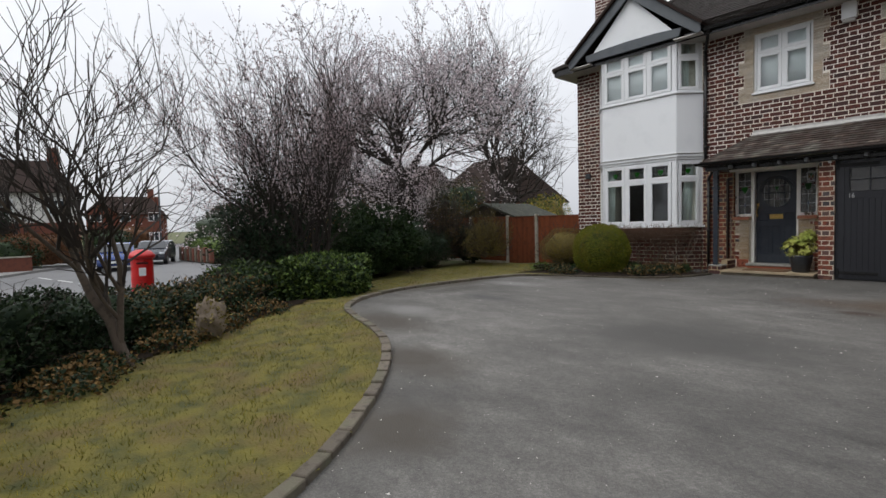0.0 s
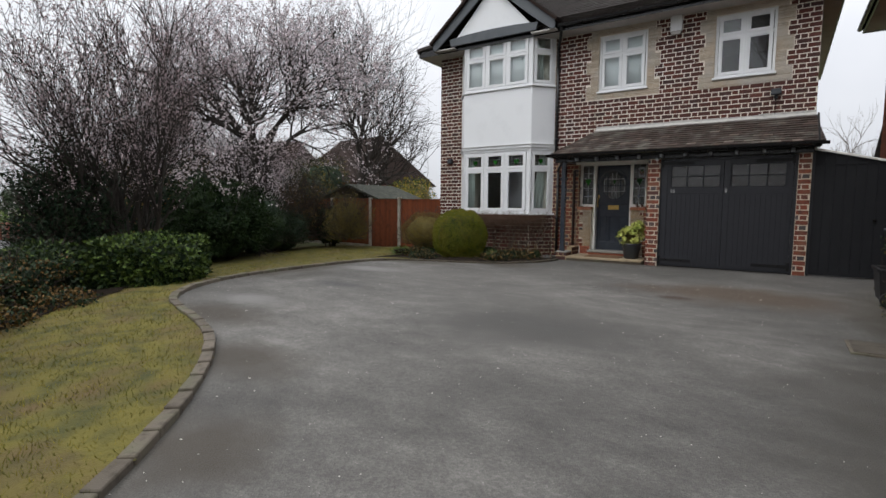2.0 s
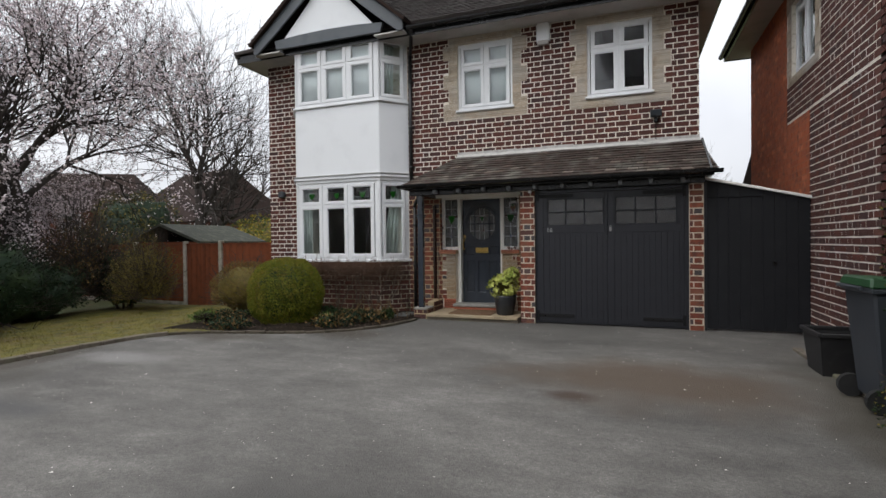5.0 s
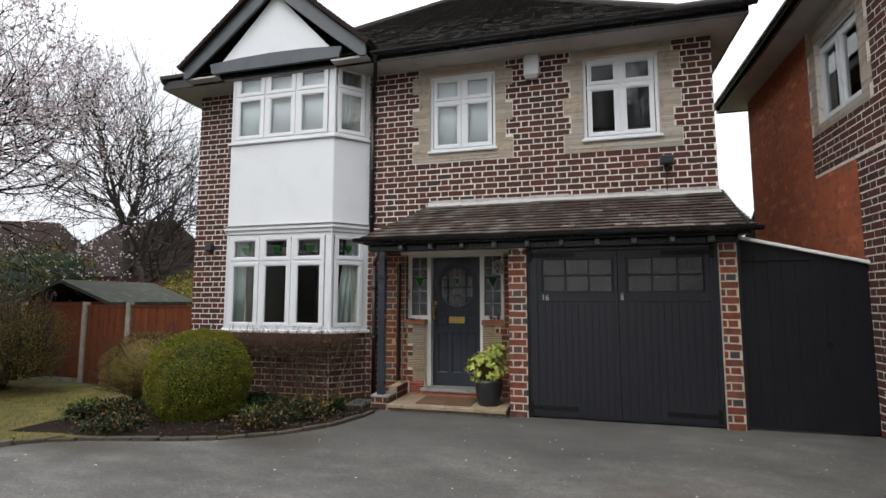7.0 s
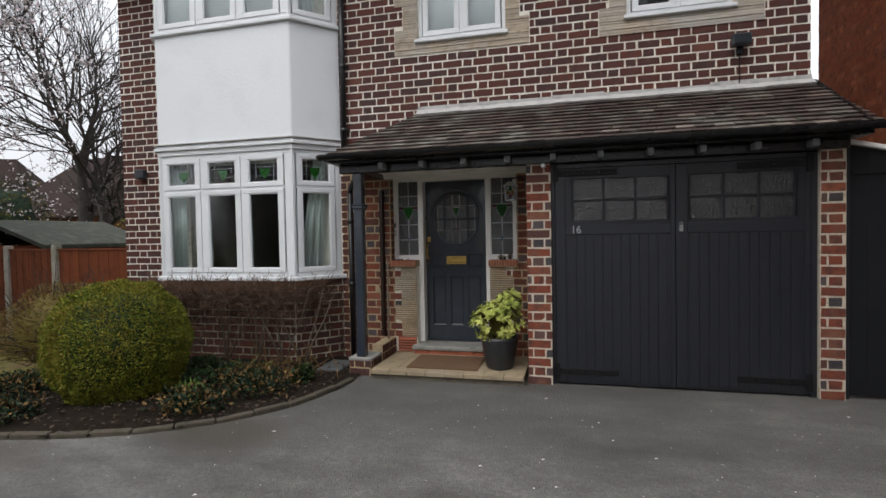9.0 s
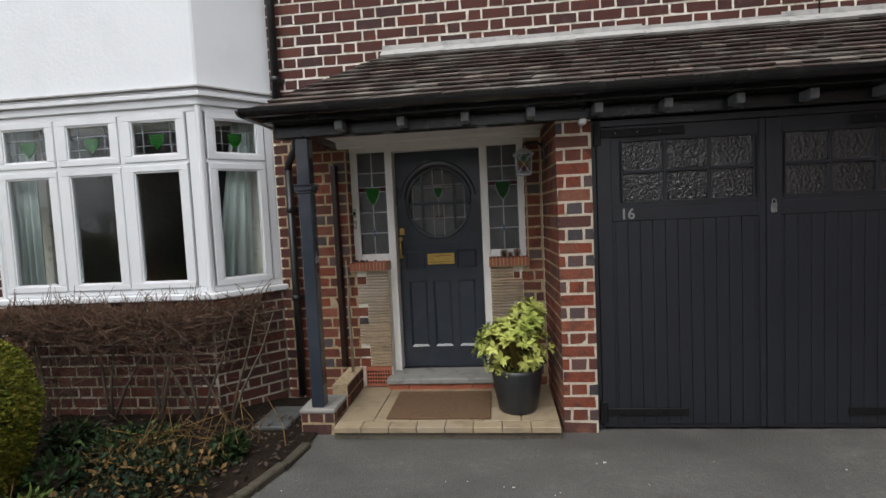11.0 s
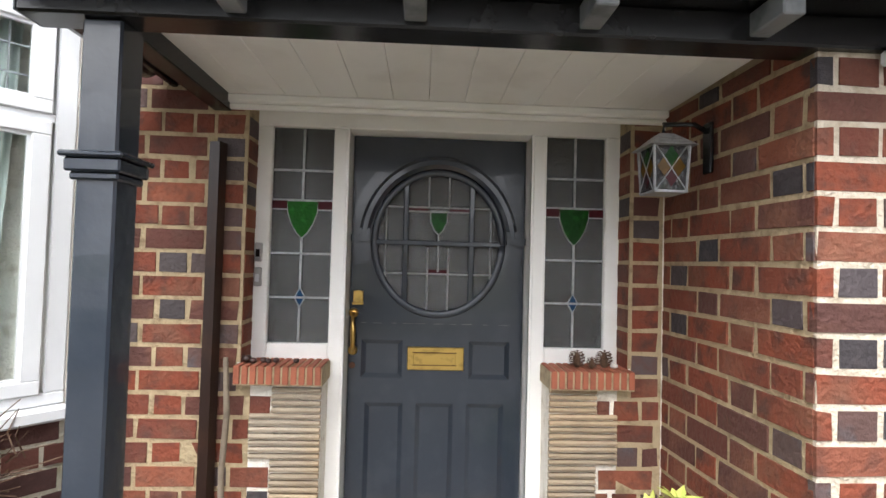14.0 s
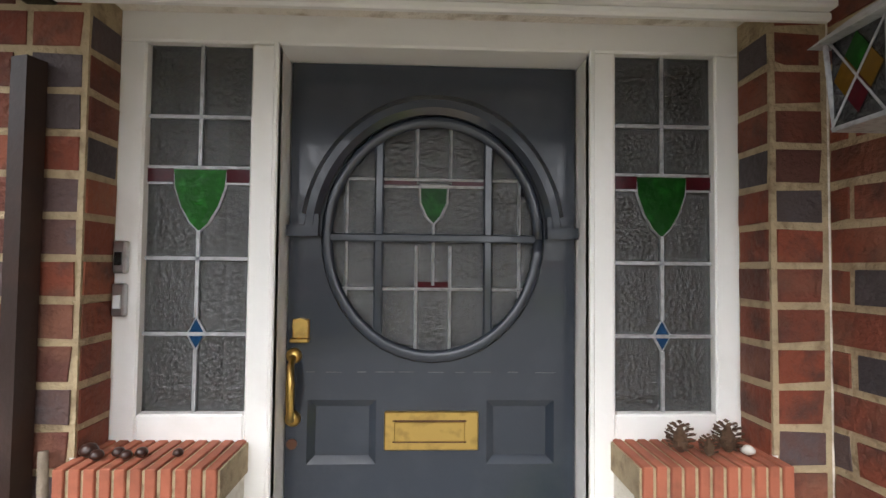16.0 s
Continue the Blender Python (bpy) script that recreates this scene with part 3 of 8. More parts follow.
def brick_box(s, m, a, b, za, zb, deep, rise):
    """A brick with a five-sided face, its edges drawn in a little."""
    e = [WEAR.uniform(0.0004, 0.003) + (WEAR.uniform(0.002, 0.006) if WEAR.random() < 0.16 else 0) for _ in range(8)]
    y = [rise + WEAR.uniform(-0.0012, 0.0008) for _ in range(4)]
    p = [(a, -deep, za), (b, -deep, za), (b, -deep, zb), (a, -deep, zb), (a + e[0], y[0], za + e[1]), (b - e[2], y[1], za + e[3]), (b - e[4], y[2], zb - e[5]), (a + e[6], y[3], zb - e[7])]
    s.add([m @ Vector(q) for q in p], [(4, 5, 6, 7), (0, 1, 5, 4), (1, 2, 6, 5), (2, 3, 7, 6), (3, 0, 4, 7)])


def lay_bricks(parent, m, bricks, near, mat, rise=0.0045, limit=300):
    """Bricks on the wall plane of m (x along, y outward, z up): those for which near(u, z) holds are single parts, the rest one part."""
    rest = {}
    count = 0
    asked = mat
    rng = random.Random(len(bricks))
    for a, b, za, zb in bricks:
        r = rise + rng.uniform(-0.002, 0.002)
        mat = MAT_BRICK_BLUE if asked == MAT_BRICK_RED and b - a < 0.13 and rng.random() < 0.26 else asked
        if near(0.5 * (a + b), 0.5 * (za + zb)) and count < limit:
            count += 1
            key = (round(b - a, 3), round(zb - za, 3), mat.name, rng.randrange(4))
            if key not in BRICK_MESH:
                s = Shape()
                brick_box(s, Matrix(), -0.5 * (b - a), 0.5 * (b - a), -0.5 * (zb - za), 0.5 * (zb - za), 0.02, rise)
                BRICK_MESH[key] = mesh_of("brick", s, mat)
            ob = new("brick", BRICK_MESH[key])
            ob.parent = parent
            ob.matrix_parent_inverse = base_of(parent).inverted()
            ob.matrix_basis = m @ pose(0.5 * (a + b), r - rise, 0.5 * (za + zb), rng.uniform(-0.5, 0.5), rng.uniform(-0.4, 0.4), rng.uniform(-0.4, 0.4))
        else:
            brick_box(rest.setdefault(mat.name, (Shape(), mat))[0], m, a, b, za, zb, 0.02, r)
    for shape, mat in rest.values():
        part("brickwork", shape, mat, parent, kind="stuff")


def wall_frame(p0, p1):
    """Pose of a wall plane from p0 to p1 on plan, seen from outside with p0 on the left; y points outward."""
    d = Vector((p1[0] - p0[0], p1[1] - p0[1], 0)).normalized()
    n = Vector((d.y, -d.x, 0))
    return Matrix(((d.x, n.x, 0, p0[0]), (d.y, n.y, 0, p0[1]), (0, 0, 1, 0), (0, 0, 0, 1)))


def solid(s, m, u0, u1, z0, z1, thick, holes=()):
    """A wall of that thickness behind its plane with openings through it, as blocks that butt."""
    us = sorted({u0, u1, *[min(max(h, u0), u1) for hole in holes for h in hole[:2]]})
    zs = sorted({z0, z1, *[min(max(h, z0), z1) for hole in holes for h in hole[2:]]})
    for i in range(len(us) - 1):
        for j in range(len(zs) - 1):
            u, z = 0.5 * (us[i] + us[i + 1]), 0.5 * (zs[j] + zs[j + 1])
            if not any(a < u < b and c < z < d for a, b, c, d in holes):
                s.box(us[i], us[i + 1], -thick, 0, zs[j], zs[j + 1], m)
    return s


# ---- ground ----
KERB = [(1.75, -13.6), (1.3, -12.55), (0.92, -11.82), (0.66, -11.42), (0.32, -10.98), (-0.12, -10.5), (-0.72, -9.97), (-1.3, -9.58), (-1.95, -9.3), (-2.7, -9.08),
        (-3.45, -8.8), (-4.0, -8.3), (-4.32, -7.6), (-4.47, -6.6), (-4.48, -5.5), (-4.42, -4.6), (-4.3, -3.95), (-3.9, -3.52), (-3.3, -3.3), (-2.6, -3.14), (-2.0, -2.92), (-1.55, -2.62), (-1.18, -2.2), (-0.98, -1.7), (-0.9, -1.2)]


def along(line, step):
    """Points at even steps on a line of points, smoothed at its corners."""
    pts = [Vector(p) for p in line]
    fine = []
    for i in range(len(pts) - 1):
        a, b, c, d = pts[max(i - 1, 0)], pts[i], pts[i + 1], pts[min(i + 2, len(pts) - 1)]
        for k in range(12):
            t = k / 12
            fine.append(0.5 * ((2 * b) + (c - a) * t + (2 * a - 5 * b + 4 * c - d) * t * t + (3 * b - a - 3 * c + d) * t ** 3))
    fine.append(pts[-1])
    out, left = [fine[0]], step
    for a, b in zip(fine, fine[1:]):
        length = (b - a).length
        while left <= length:
            a = a + (b - a).normalized() * left
            out.append(a.copy())
            length -= left
            left = step
        left -= length
    return out


def sheet(name, x0, x1, y0, y1, step, lift, mat, label, category, rough=0.0, keep=None):
    """A grid of ground that follows its level."""
    s = Shape()
    nx, ny = int((x1 - x0) / step), int((y1 - y0) / step)
    for j in range(ny + 1):
        for i in range(nx + 1):
            x, y = x0 + i * step, y0 + j * step
            s.v.append((x, y, level(x, y) + lift + rough * noise.noise(Vector((x * 1.7, y * 1.7, 0)))))
    for j in range(ny):
        for i in range(nx):
            if keep is None or keep(x0 + (i + 0.5) * step, y0 + (j + 0.5) * step):
                k = j * (nx + 1) + i
                s.f.append((k, k + 1, k + nx + 2, k + nx + 1))
    return tagged(part(name, s, mat, smooth=True), label, category, kind="structure")


KERB_FINE = along(KERB, 0.05)


def inside_lawn(x, y):
    """Whether a place lies on the planted side of the kerb."""
    best, side = 1e9, 0
    for a, b in zip(KERB_FINE, KERB_FINE[1:]):
        d = (a.x - x) ** 2 + (a.y - y) ** 2
        if d < best:
            best, side = d, (b.x - a.x) * (y - a.y) - (b.y - a.y) * (x - a.x)
    return side > 0


ground = Shape()
xs = [-2500, -600, -150, -60] + [-40 + 2 * i for i in range(15)] + [-10 + 0.5 * i for i in range(41)] + [12, 20, 40, 150, 600, 2500]
ys = [-2500, -600, -150, -60, -40, -30, -24, -20] + [-18 + 0.5 * i for i in range(49)] + [8, 12, 20, 40, 150, 600, 2500]
for y in ys:
    for x in xs:
        ground.v.append((x, y, level(x, y) - 0.035))
for j in range(len(ys) - 1):
    for i in range(len(xs) - 1):
        k = j * len(xs) + i
        ground.f.append((k, k + 1, k + len(xs) + 1, k + len(xs)))
tagged(part("ground", ground, MAT_GROUND, smooth=True), "rough grass and earth ground reaching to the horizon", "ground", kind="structure")
sheet("driveway", -4.6, 5.4, -18.0, -0.2, 0.2, 0.0, MAT_ASPHALT, "worn grey asphalt driveway with pale patches, stains and shade put into its colour", "driveway")
sheet("lawn", -9.4, 1.9, -14.2, 0.2, 0.1, 0.035, MAT_LAWN, "yellowed mossy front lawn beside the driveway", "lawn", 0.012, lambda x, y: inside_lawn(x, y) and not (y > -3.3 and x > -4.7))
sheet("flower_bed", -4.9, -0.9, -3.4, -0.3, 0.1, 0.03, MAT_SOIL, "dark soil flower bed below the bay window", "flower bed", 0.03, lambda x, y: inside_lawn(x, y) and y > -3.3 and x > -4.7)

kerb = thing("kerb_edging", "weathered stone kerb edging round the lawn", "kerb", (-4.4, -4.6, 0), kind="structure")
spots = along(KERB, 0.31)
for i, (a, b) in enumerate(zip(spots, spots[1:])):
    mid, d = 0.5 * (a + b), b - a
    rng = random.Random(i)
    old = mid.y > -3.75
    wide = 0.036 if old else 0.052
    m = pose(mid.x, mid.y, level(mid.x, mid.y) + (-0.012 if old else 0.008) + rng.uniform(0, 0.012), rng.uniform(-2, 2), rng.uniform(-2, 2), math.degrees(math.atan2(d.y, d.x)) + rng.uniform(-1.5, 1.5))
    part("kerb_block", Shape().box(-0.15, 0.15, -wide, wide, -0.05, 0.045, m), MAT_KERB_DARK if old else MAT_KERB, kerb, bevel=0.008)

# ---- house walls ----
WY, XL, XR, EAVE = -0.23, -4.87, 3.81, 5.36
FRONT = wall_frame((XL, WY), (XR, WY))
SURROUND = [(-0.68, 0.96, 3.77, EAVE), (1.74, 3.39, 3.74, EAVE)]
WINDOWS = [(-0.39, 0.69, 3.905, 5.215), (2.03, 3.10, 3.905, 5.21)]


def shift(holes, du):
    return [(a - du, b - du, c, d) for a, b, c, d in holes]


front = thing("wall_front", "front wall of red and dark brown bricks with pale mortar", "wall", (0, WY, 0), kind="structure")
OPEN = WINDOWS + [(-0.79, 0.79, 1.2, 2.31), (-0.46, 0.46, 0.1, 1.2), (-3.75, -1.85, 1.1, 2.6), (-3.75, -1.85, 4.25, 5.3)]
part("mortar_wall", solid(Shape(), FRONT, 0, XR - XL, -0.3, EAVE + 0.05, 0.28, shift(OPEN, XL)), MAT_MORTAR, front)
others = thing("wall_sides", "brick side and rear walls of the house", "wall", (0, 7.4, 0), kind="structure")
for p, q in (((XR, WY), (XR, 7.6)), ((XR, 7.6), (XL, 7.6)), ((XL, 7.6), (XL, WY))):
    m = wall_frame(p, q)
    length = math.dist(p, q)
    part("mortar_wall", solid(Shape(), m, 0.28, length - 0.28 if q[1] == WY else length, -0.3, EAVE + 0.05, 0.28), MAT_MORTAR, others)

# rooms behind the windows
rooms = thing("wall_rooms", "plain plastered room walls and floors inside the house, coloured dark as if unlit", "wall", (0, 3, 0), kind="structure")
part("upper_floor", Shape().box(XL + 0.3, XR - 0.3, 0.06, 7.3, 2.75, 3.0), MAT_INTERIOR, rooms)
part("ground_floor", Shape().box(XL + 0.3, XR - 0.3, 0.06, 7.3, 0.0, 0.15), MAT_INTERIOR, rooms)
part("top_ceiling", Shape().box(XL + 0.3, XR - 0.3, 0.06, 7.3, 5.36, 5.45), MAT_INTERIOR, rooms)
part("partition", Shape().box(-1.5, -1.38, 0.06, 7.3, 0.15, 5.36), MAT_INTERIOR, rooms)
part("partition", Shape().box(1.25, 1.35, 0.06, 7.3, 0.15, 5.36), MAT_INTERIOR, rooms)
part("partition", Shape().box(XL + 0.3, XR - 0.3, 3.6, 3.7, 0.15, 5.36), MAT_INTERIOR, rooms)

# ---- roofs ----


def quad_slab(s, a, b, c, d, thick=0.06):
    a, b, c, d = (Vector(p) for p in (a, b, c, d))
    n = (b - a).cross(d - a).normalized() * thick
    s.add([a, b, c, d, a - n, b - n, c - n, d - n], [(0, 1, 2, 3), (7, 6, 5, 4), (0, 4, 5, 1), (1, 5, 6, 2), (2, 6, 7, 3), (3, 7, 4, 0)])


def tiled(parent, a, b, c, d, row=0.1, width=0.17, mat=None, single=False, seed=1, course_lift=0.016):
    """Plain tiles in courses on a roof slope a-b (eave, left to right) to c-d (top right, top left)."""
    a, b, c, d = (Vector(p) for p in (a, b, c, d))
    up = ((d + c) - (a + b)).normalized()
    n = (b - a).cross(d - a).normalized()
    if n.z < 0:
        n = -n
    rng = random.Random(seed)
    rows = max(1, round(((d + c) * 0.5 - (a + b) * 0.5).length / row))
    rest = Shape()
    for i in range(rows):
        t0, t1 = i / rows, (i + 1.25) / rows
        l0, r0 = a.lerp(d, t0), b.lerp(c, t0)
        l1, r1 = a.lerp(d, min(t1, 1)), b.lerp(c, min(t1, 1))
        e = (r0 - l0)
        count = max(1, round(e.length / width))
        for k in range(count):
            off = 0.5 * (i % 2)
            f0, f1 = max(0, (k - off + 0.02) / count), min(1, (k + 1 - off - 0.02) / count)
            if k == count - 1:
                f1 = 1
            if f1 - f0 < 0.1 / count:
                continue
            lift = course_lift + rng.uniform(-0.003, 0.004)
            p0, p1, p2, p3 = l0.lerp(r0, f0), l0.lerp(r0, f1), l1.lerp(r1, f1), l1.lerp(r1, f0)
            tilt = rng.uniform(-0.003, 0.003)
            top = [p0 + n * (lift + 0.012 + tilt), p1 + n * (lift + 0.012 - tilt), p2 + n * 0.006, p3 + n * 0.006]
            bot = [p0 + n * lift, p1 + n * lift, p2 + n * -0.008, p3 + n * -0.008]
            s = Shape() if single else rest
            s.add(top + bot, [(0, 1, 2, 3), (4, 7, 6, 5), (0, 4, 5, 1), (1, 5, 6, 2), (2, 6, 7, 3), (3, 7, 4, 0)])
            if single:
                part("roof_tile", s, mat or MAT_ROOF, parent)
    if rest.f:
        part("tile_courses", rest, mat or MAT_ROOF, parent, kind="stuff")


roof = thing("roof_main", "dark brown clay tiled hipped roof", "roof", (-0.6, 3.4, EAVE), kind="structure")
ex0, ex1, ey0, ey1, ez = -5.33, 4.2, -0.75, 8.0, 5.5
rx0, rx1, ry, rz = -1.06, -0.2, 3.6, 8.95
kx, kz = 0.75, 0.42  # flatter foot of the slope
inner = (ex0 + kx, ex1 - kx, ey0 + kx, ey1 - kx, ez + kz)
deck = Shape()
A, B_, C, D = (ex0, ey0, ez), (ex1, ey0, ez), (ex1, ey1, ez), (ex0, ey1, ez)
a, b, c, d = (inner[0], inner[2], inner[4]), (inner[1], inner[2], inner[4]), (inner[1], inner[3], inner[4]), (inner[0], inner[3], inner[4])
R0, R1 = (rx0, ry, rz), (rx1, ry, rz)
for p in ((A, B_, b, a), (B_, C, c, b), (C, D, d, c), (D, A, a, d), (a, b, R1, R0), (b, c, R1, R1), (c, d, R0, R1), (d, a, R0, R0)):
    if p[2] == p[3]:
        deck.add(p[:3], [(0, 1, 2)])
    else:
        deck.add(p, [(0, 1, 2, 3)])
part("roof_deck", deck, MAT_FARROOF, roof)
tiled(roof, A, B_, b, a, 0.11, 0.17, seed=3)
tiled(roof, a, b, R1, R0, 0.11, 0.17, seed=4)
tiled(roof, B_, C, c, b, 0.14, 0.2, seed=5)
tiled(roof, b, c, R1, R1, 0.14, 0.2, seed=6)
tiled(roof, D, A, a, d, 0.14, 0.2, seed=7)
tiled(roof, d, a, R0, R0, 0.14, 0.2, seed=8)
ridge = Shape()
for p, q in ((B_, b), (b, R1), (R1, R0), (R0, a), (a, A)):
    ridge.tube([Vector(p) + Vector((0, 0, 0.01)), Vector(q) + Vector((0, 0, 0.01))], 0.075, 8)
part("hip_tiles", ridge, MAT_ROOF, roof)
part("soffit", Shape().box(ex0 + 0.05, ex1 - 0.05, ey0 + 0.05, WY, EAVE - 0.01, EAVE + 0.02).box(XR, ex1 - 0.05, WY, ey1, EAVE - 0.01, EAVE + 0.02).box(ex0 + 0.05, XL, WY, ey1, EAVE - 0.01, EAVE + 0.02), MAT_SOFFIT, roof, "pale grey soffit")
part("fascia", Shape().box(ex0 + 0.03, ex1 - 0.03, ey0 + 0.03, ey0 + 0.05, EAVE - 0.02, EAVE + 0.14).box(ex1 - 0.05, ex1 - 0.03, ey0 + 0.05, ey1, EAVE - 0.02, EAVE + 0.14).box(ex0 + 0.03, ex0 + 0.05, ey0 + 0.05, ey1, EAVE - 0.02, EAVE + 0.14), MAT_BLACK, roof, "black fascia board")


def gutter(parent, p, q, r=0.055, mat=MAT_BLACK):
    """A half-round gutter with a rolled lip and joint brackets."""
    p, q = Vector(p), Vector(q)
    d = (q - p).normalized()
    side = d.cross(Vector((0, 0, 1)))
    s = Shape()
    ring = [(math.cos(w), math.sin(w)) for w in [math.pi + math.pi * i / 8 for i in range(9)]]
    prof = [(r * c, r * n) for c, n in ring] + [((r - 0.006) * c, (r - 0.006) * n) for c, n in reversed(ring)]
    k = len(prof)
    s.add([p + side * x + Vector((0, 0, z)) for x, z in prof] + [q + side * x + Vector((0, 0, z)) for x, z in prof],
          [(i, (i + 1) % k, k + (i + 1) % k, k + i) for i in range(k)] + [tuple(range(k)), tuple(reversed(range(k, 2 * k)))])
    g = part("gutter", s, mat, parent, "black half-round gutter")
    n = max(1, int((q - p).length / 1.1))
    for i in range(n):
        at = p.lerp(q, (i + 0.5) / n)
        part("bracket", Shape().add([at + side * (r + 0.005) * c + Vector((0, 0, (r + 0.005) * z)) + d * e for e in (-0.02, 0.02) for c, z in ring], [(j, j + 1, 10 + j, 9 + j) for j in range(8)]), mat, g)
    return g


gutter(roof, (-1.2, ey0 - 0.05, EAVE + 0.11), (ex1 + 0.05, ey0 - 0.05, EAVE + 0.11))

gable = thing("roof_gable", "gable over the bay with grey bargeboards and white panel", "gable", (-2.96, -0.8, 5.4), kind="structure")
GX, GA, GY = -2.96, 7.02, -0.88
gl, gr, gz = (-4.68, 5.58), (-1.24, 5.58), 5.58
part("white_panel", Shape().prism([(-4.1, 5.55), (-1.82, 5.55), (GX, 6.75)], -0.80, -0.76), MAT_RENDER, gable, "white rendered triangle")
for sgn, (fx, fz) in ((-1, gl), (1, gr)):
    d = Vector((GX - fx, GA - fz)).normalized()
    nrm = Vector((d.y, -d.x)) * (1 if sgn < 0 else -1)
    w = 0.24
    curve = [Vector((fx, fz)), Vector((fx, fz)) + d * 0.45 - nrm * -0.02, Vector((GX, GA))]
    low = [Vector((GX, GA - w / abs(d.x) * 1.0)), Vector((fx, fz)) + d * 0.5 + nrm * w, Vector((fx, fz)) + Vector((0.10 * -sgn, -0.2)), Vector((fx, fz - 0.2))]
    part("bargeboard", Shape().prism([tuple(p) for p in curve + low], GY - 0.045, GY + 0.0), MAT_GREYTRIM, gable, "grey painted bargeboard", bevel=0.006)
    part("soffit_box", Shape().box(min(fx, fx - sgn * 0.62), max(fx, fx - sgn * 0.62), GY, WY, 5.37, 5.4), MAT_SOFFIT, gable)
part("tie_beam", Shape().prism([(-4.15, 5.44), (-1.74, 5.44), (-1.68, 5.62), (-2.3, 5.665), (GX, 5.68), (-3.6, 5.665), (-4.2, 5.62)], -0.86, -0.8), MAT_GREYTRIM, gable, "grey painted tie beam", bevel=0.005)
roofbits = Shape()
back = 3.2
for sgn, (fx, fz) in ((-1, gl), (1, gr)):
    ov = Vector((fx - GX, fz - GA)).normalized() * 0.1
    p0, p1 = (fx + ov.x, GY - 0.12, fz + ov.y + 0.05), (GX, GY - 0.12, GA + 0.06)
    p2, p3 = (GX, back, GA + 0.06), (fx + ov.x, back, fz + ov.y + 0.05)
    quad_slab(roofbits, *((p0, p1, p2, p3) if sgn < 0 else (p3, p2, p1, p0)), 0.05)
    if sgn < 0:
        tiled(gable, p3, p0, p1, p2, 0.11, 0.17, seed=11)
    else:
        tiled(gable, p0, p3, p2, p1, 0.11, 0.17, seed=12)
part("gable_deck", roofbits, MAT_FARROOF, gable)
part("ridge_tiles", Shape().tube([(GX, GY - 0.13, GA + 0.07), (GX, back, GA + 0.07)], 0.08, 8), MAT_ROOF, gable)

chimney = thing("chimney", "red brick chimney stack with clay pots", "chimney", (-5.4, 3.0, 6.0), kind="structure")
part("stack", Shape().box(-5.95, -5.1, 2.5, 3.4, 5.6, 9.85), MAT_MORTAR, chimney)
for p, q in (((-5.95, 2.5), (-5.1, 2.5)), ((-5.1, 2.5), (-5.1, 3.4)), ((-5.95, 3.4), (-5.95, 2.5))):
    lay_bricks(chimney, wall_frame(p, q), bond(0, math.dist(p, q), 6.2, 9.8), lambda u, z: False, MAT_BRICK)
part("cap", Shape().box(-6.03, -5.02, 2.42, 3.48, 9.85, 10.02), MAT_CONCRETE, chimney, bevel=0.02)
for cx in (-5.75, -5.3):
    part("chimney_pot", Shape().lathe([(0.13, 0), (0.15, 0.05), (0.11, 0.1), (0.12, 0.45), (0.15, 0.5), (0.13, 0.56), (0.1, 0.56)], (cx, 2.95, 10.02), 14), MAT_TERRA, chimney, "red clay chimney pot", smooth=True)

# ---- windows ----


def bar(s, m, u0, u1, z0, z1, y0, y1):
    return s.box(u0, u1, y0, y1, z0, z1, m)


def leaded_light(parent, m, u0, u1, z0, z1, dark=False):
    """Lead cames and a green shield of stained glass in a top light."""
    s = Shape()
    uc, w, h = 0.5 * (u0 + u1), u1 - u0, z1 - z0
    for u in (uc - 0.3 * w, uc + 0.3 * w):
        s.box(u - 0.003, u + 0.003, -0.008, 0.004, z0, z1, m)
    for z in (z0 + 0.3 * h, z0 + 0.68 * h):
        s.box(u0, u1, -0.008, 0.004, z - 0.003, z + 0.003, m)
    part("lead_came", s, MAT_LEADCAME, parent)
    poly = [(uc - 0.17 * w, z0 + 0.62 * h), (uc + 0.17 * w, z0 + 0.62 * h), (uc + 0.15 * w, z0 + 0.4 * h), (uc, z0 + 0.16 * h), (uc - 0.15 * w, z0 + 0.4 * h)]
    part("green_shield", Shape().prism(poly, -0.006, 0.005, m), MAT_GREENDK if dark else MAT_GREEN, parent, "green stained glass shield")


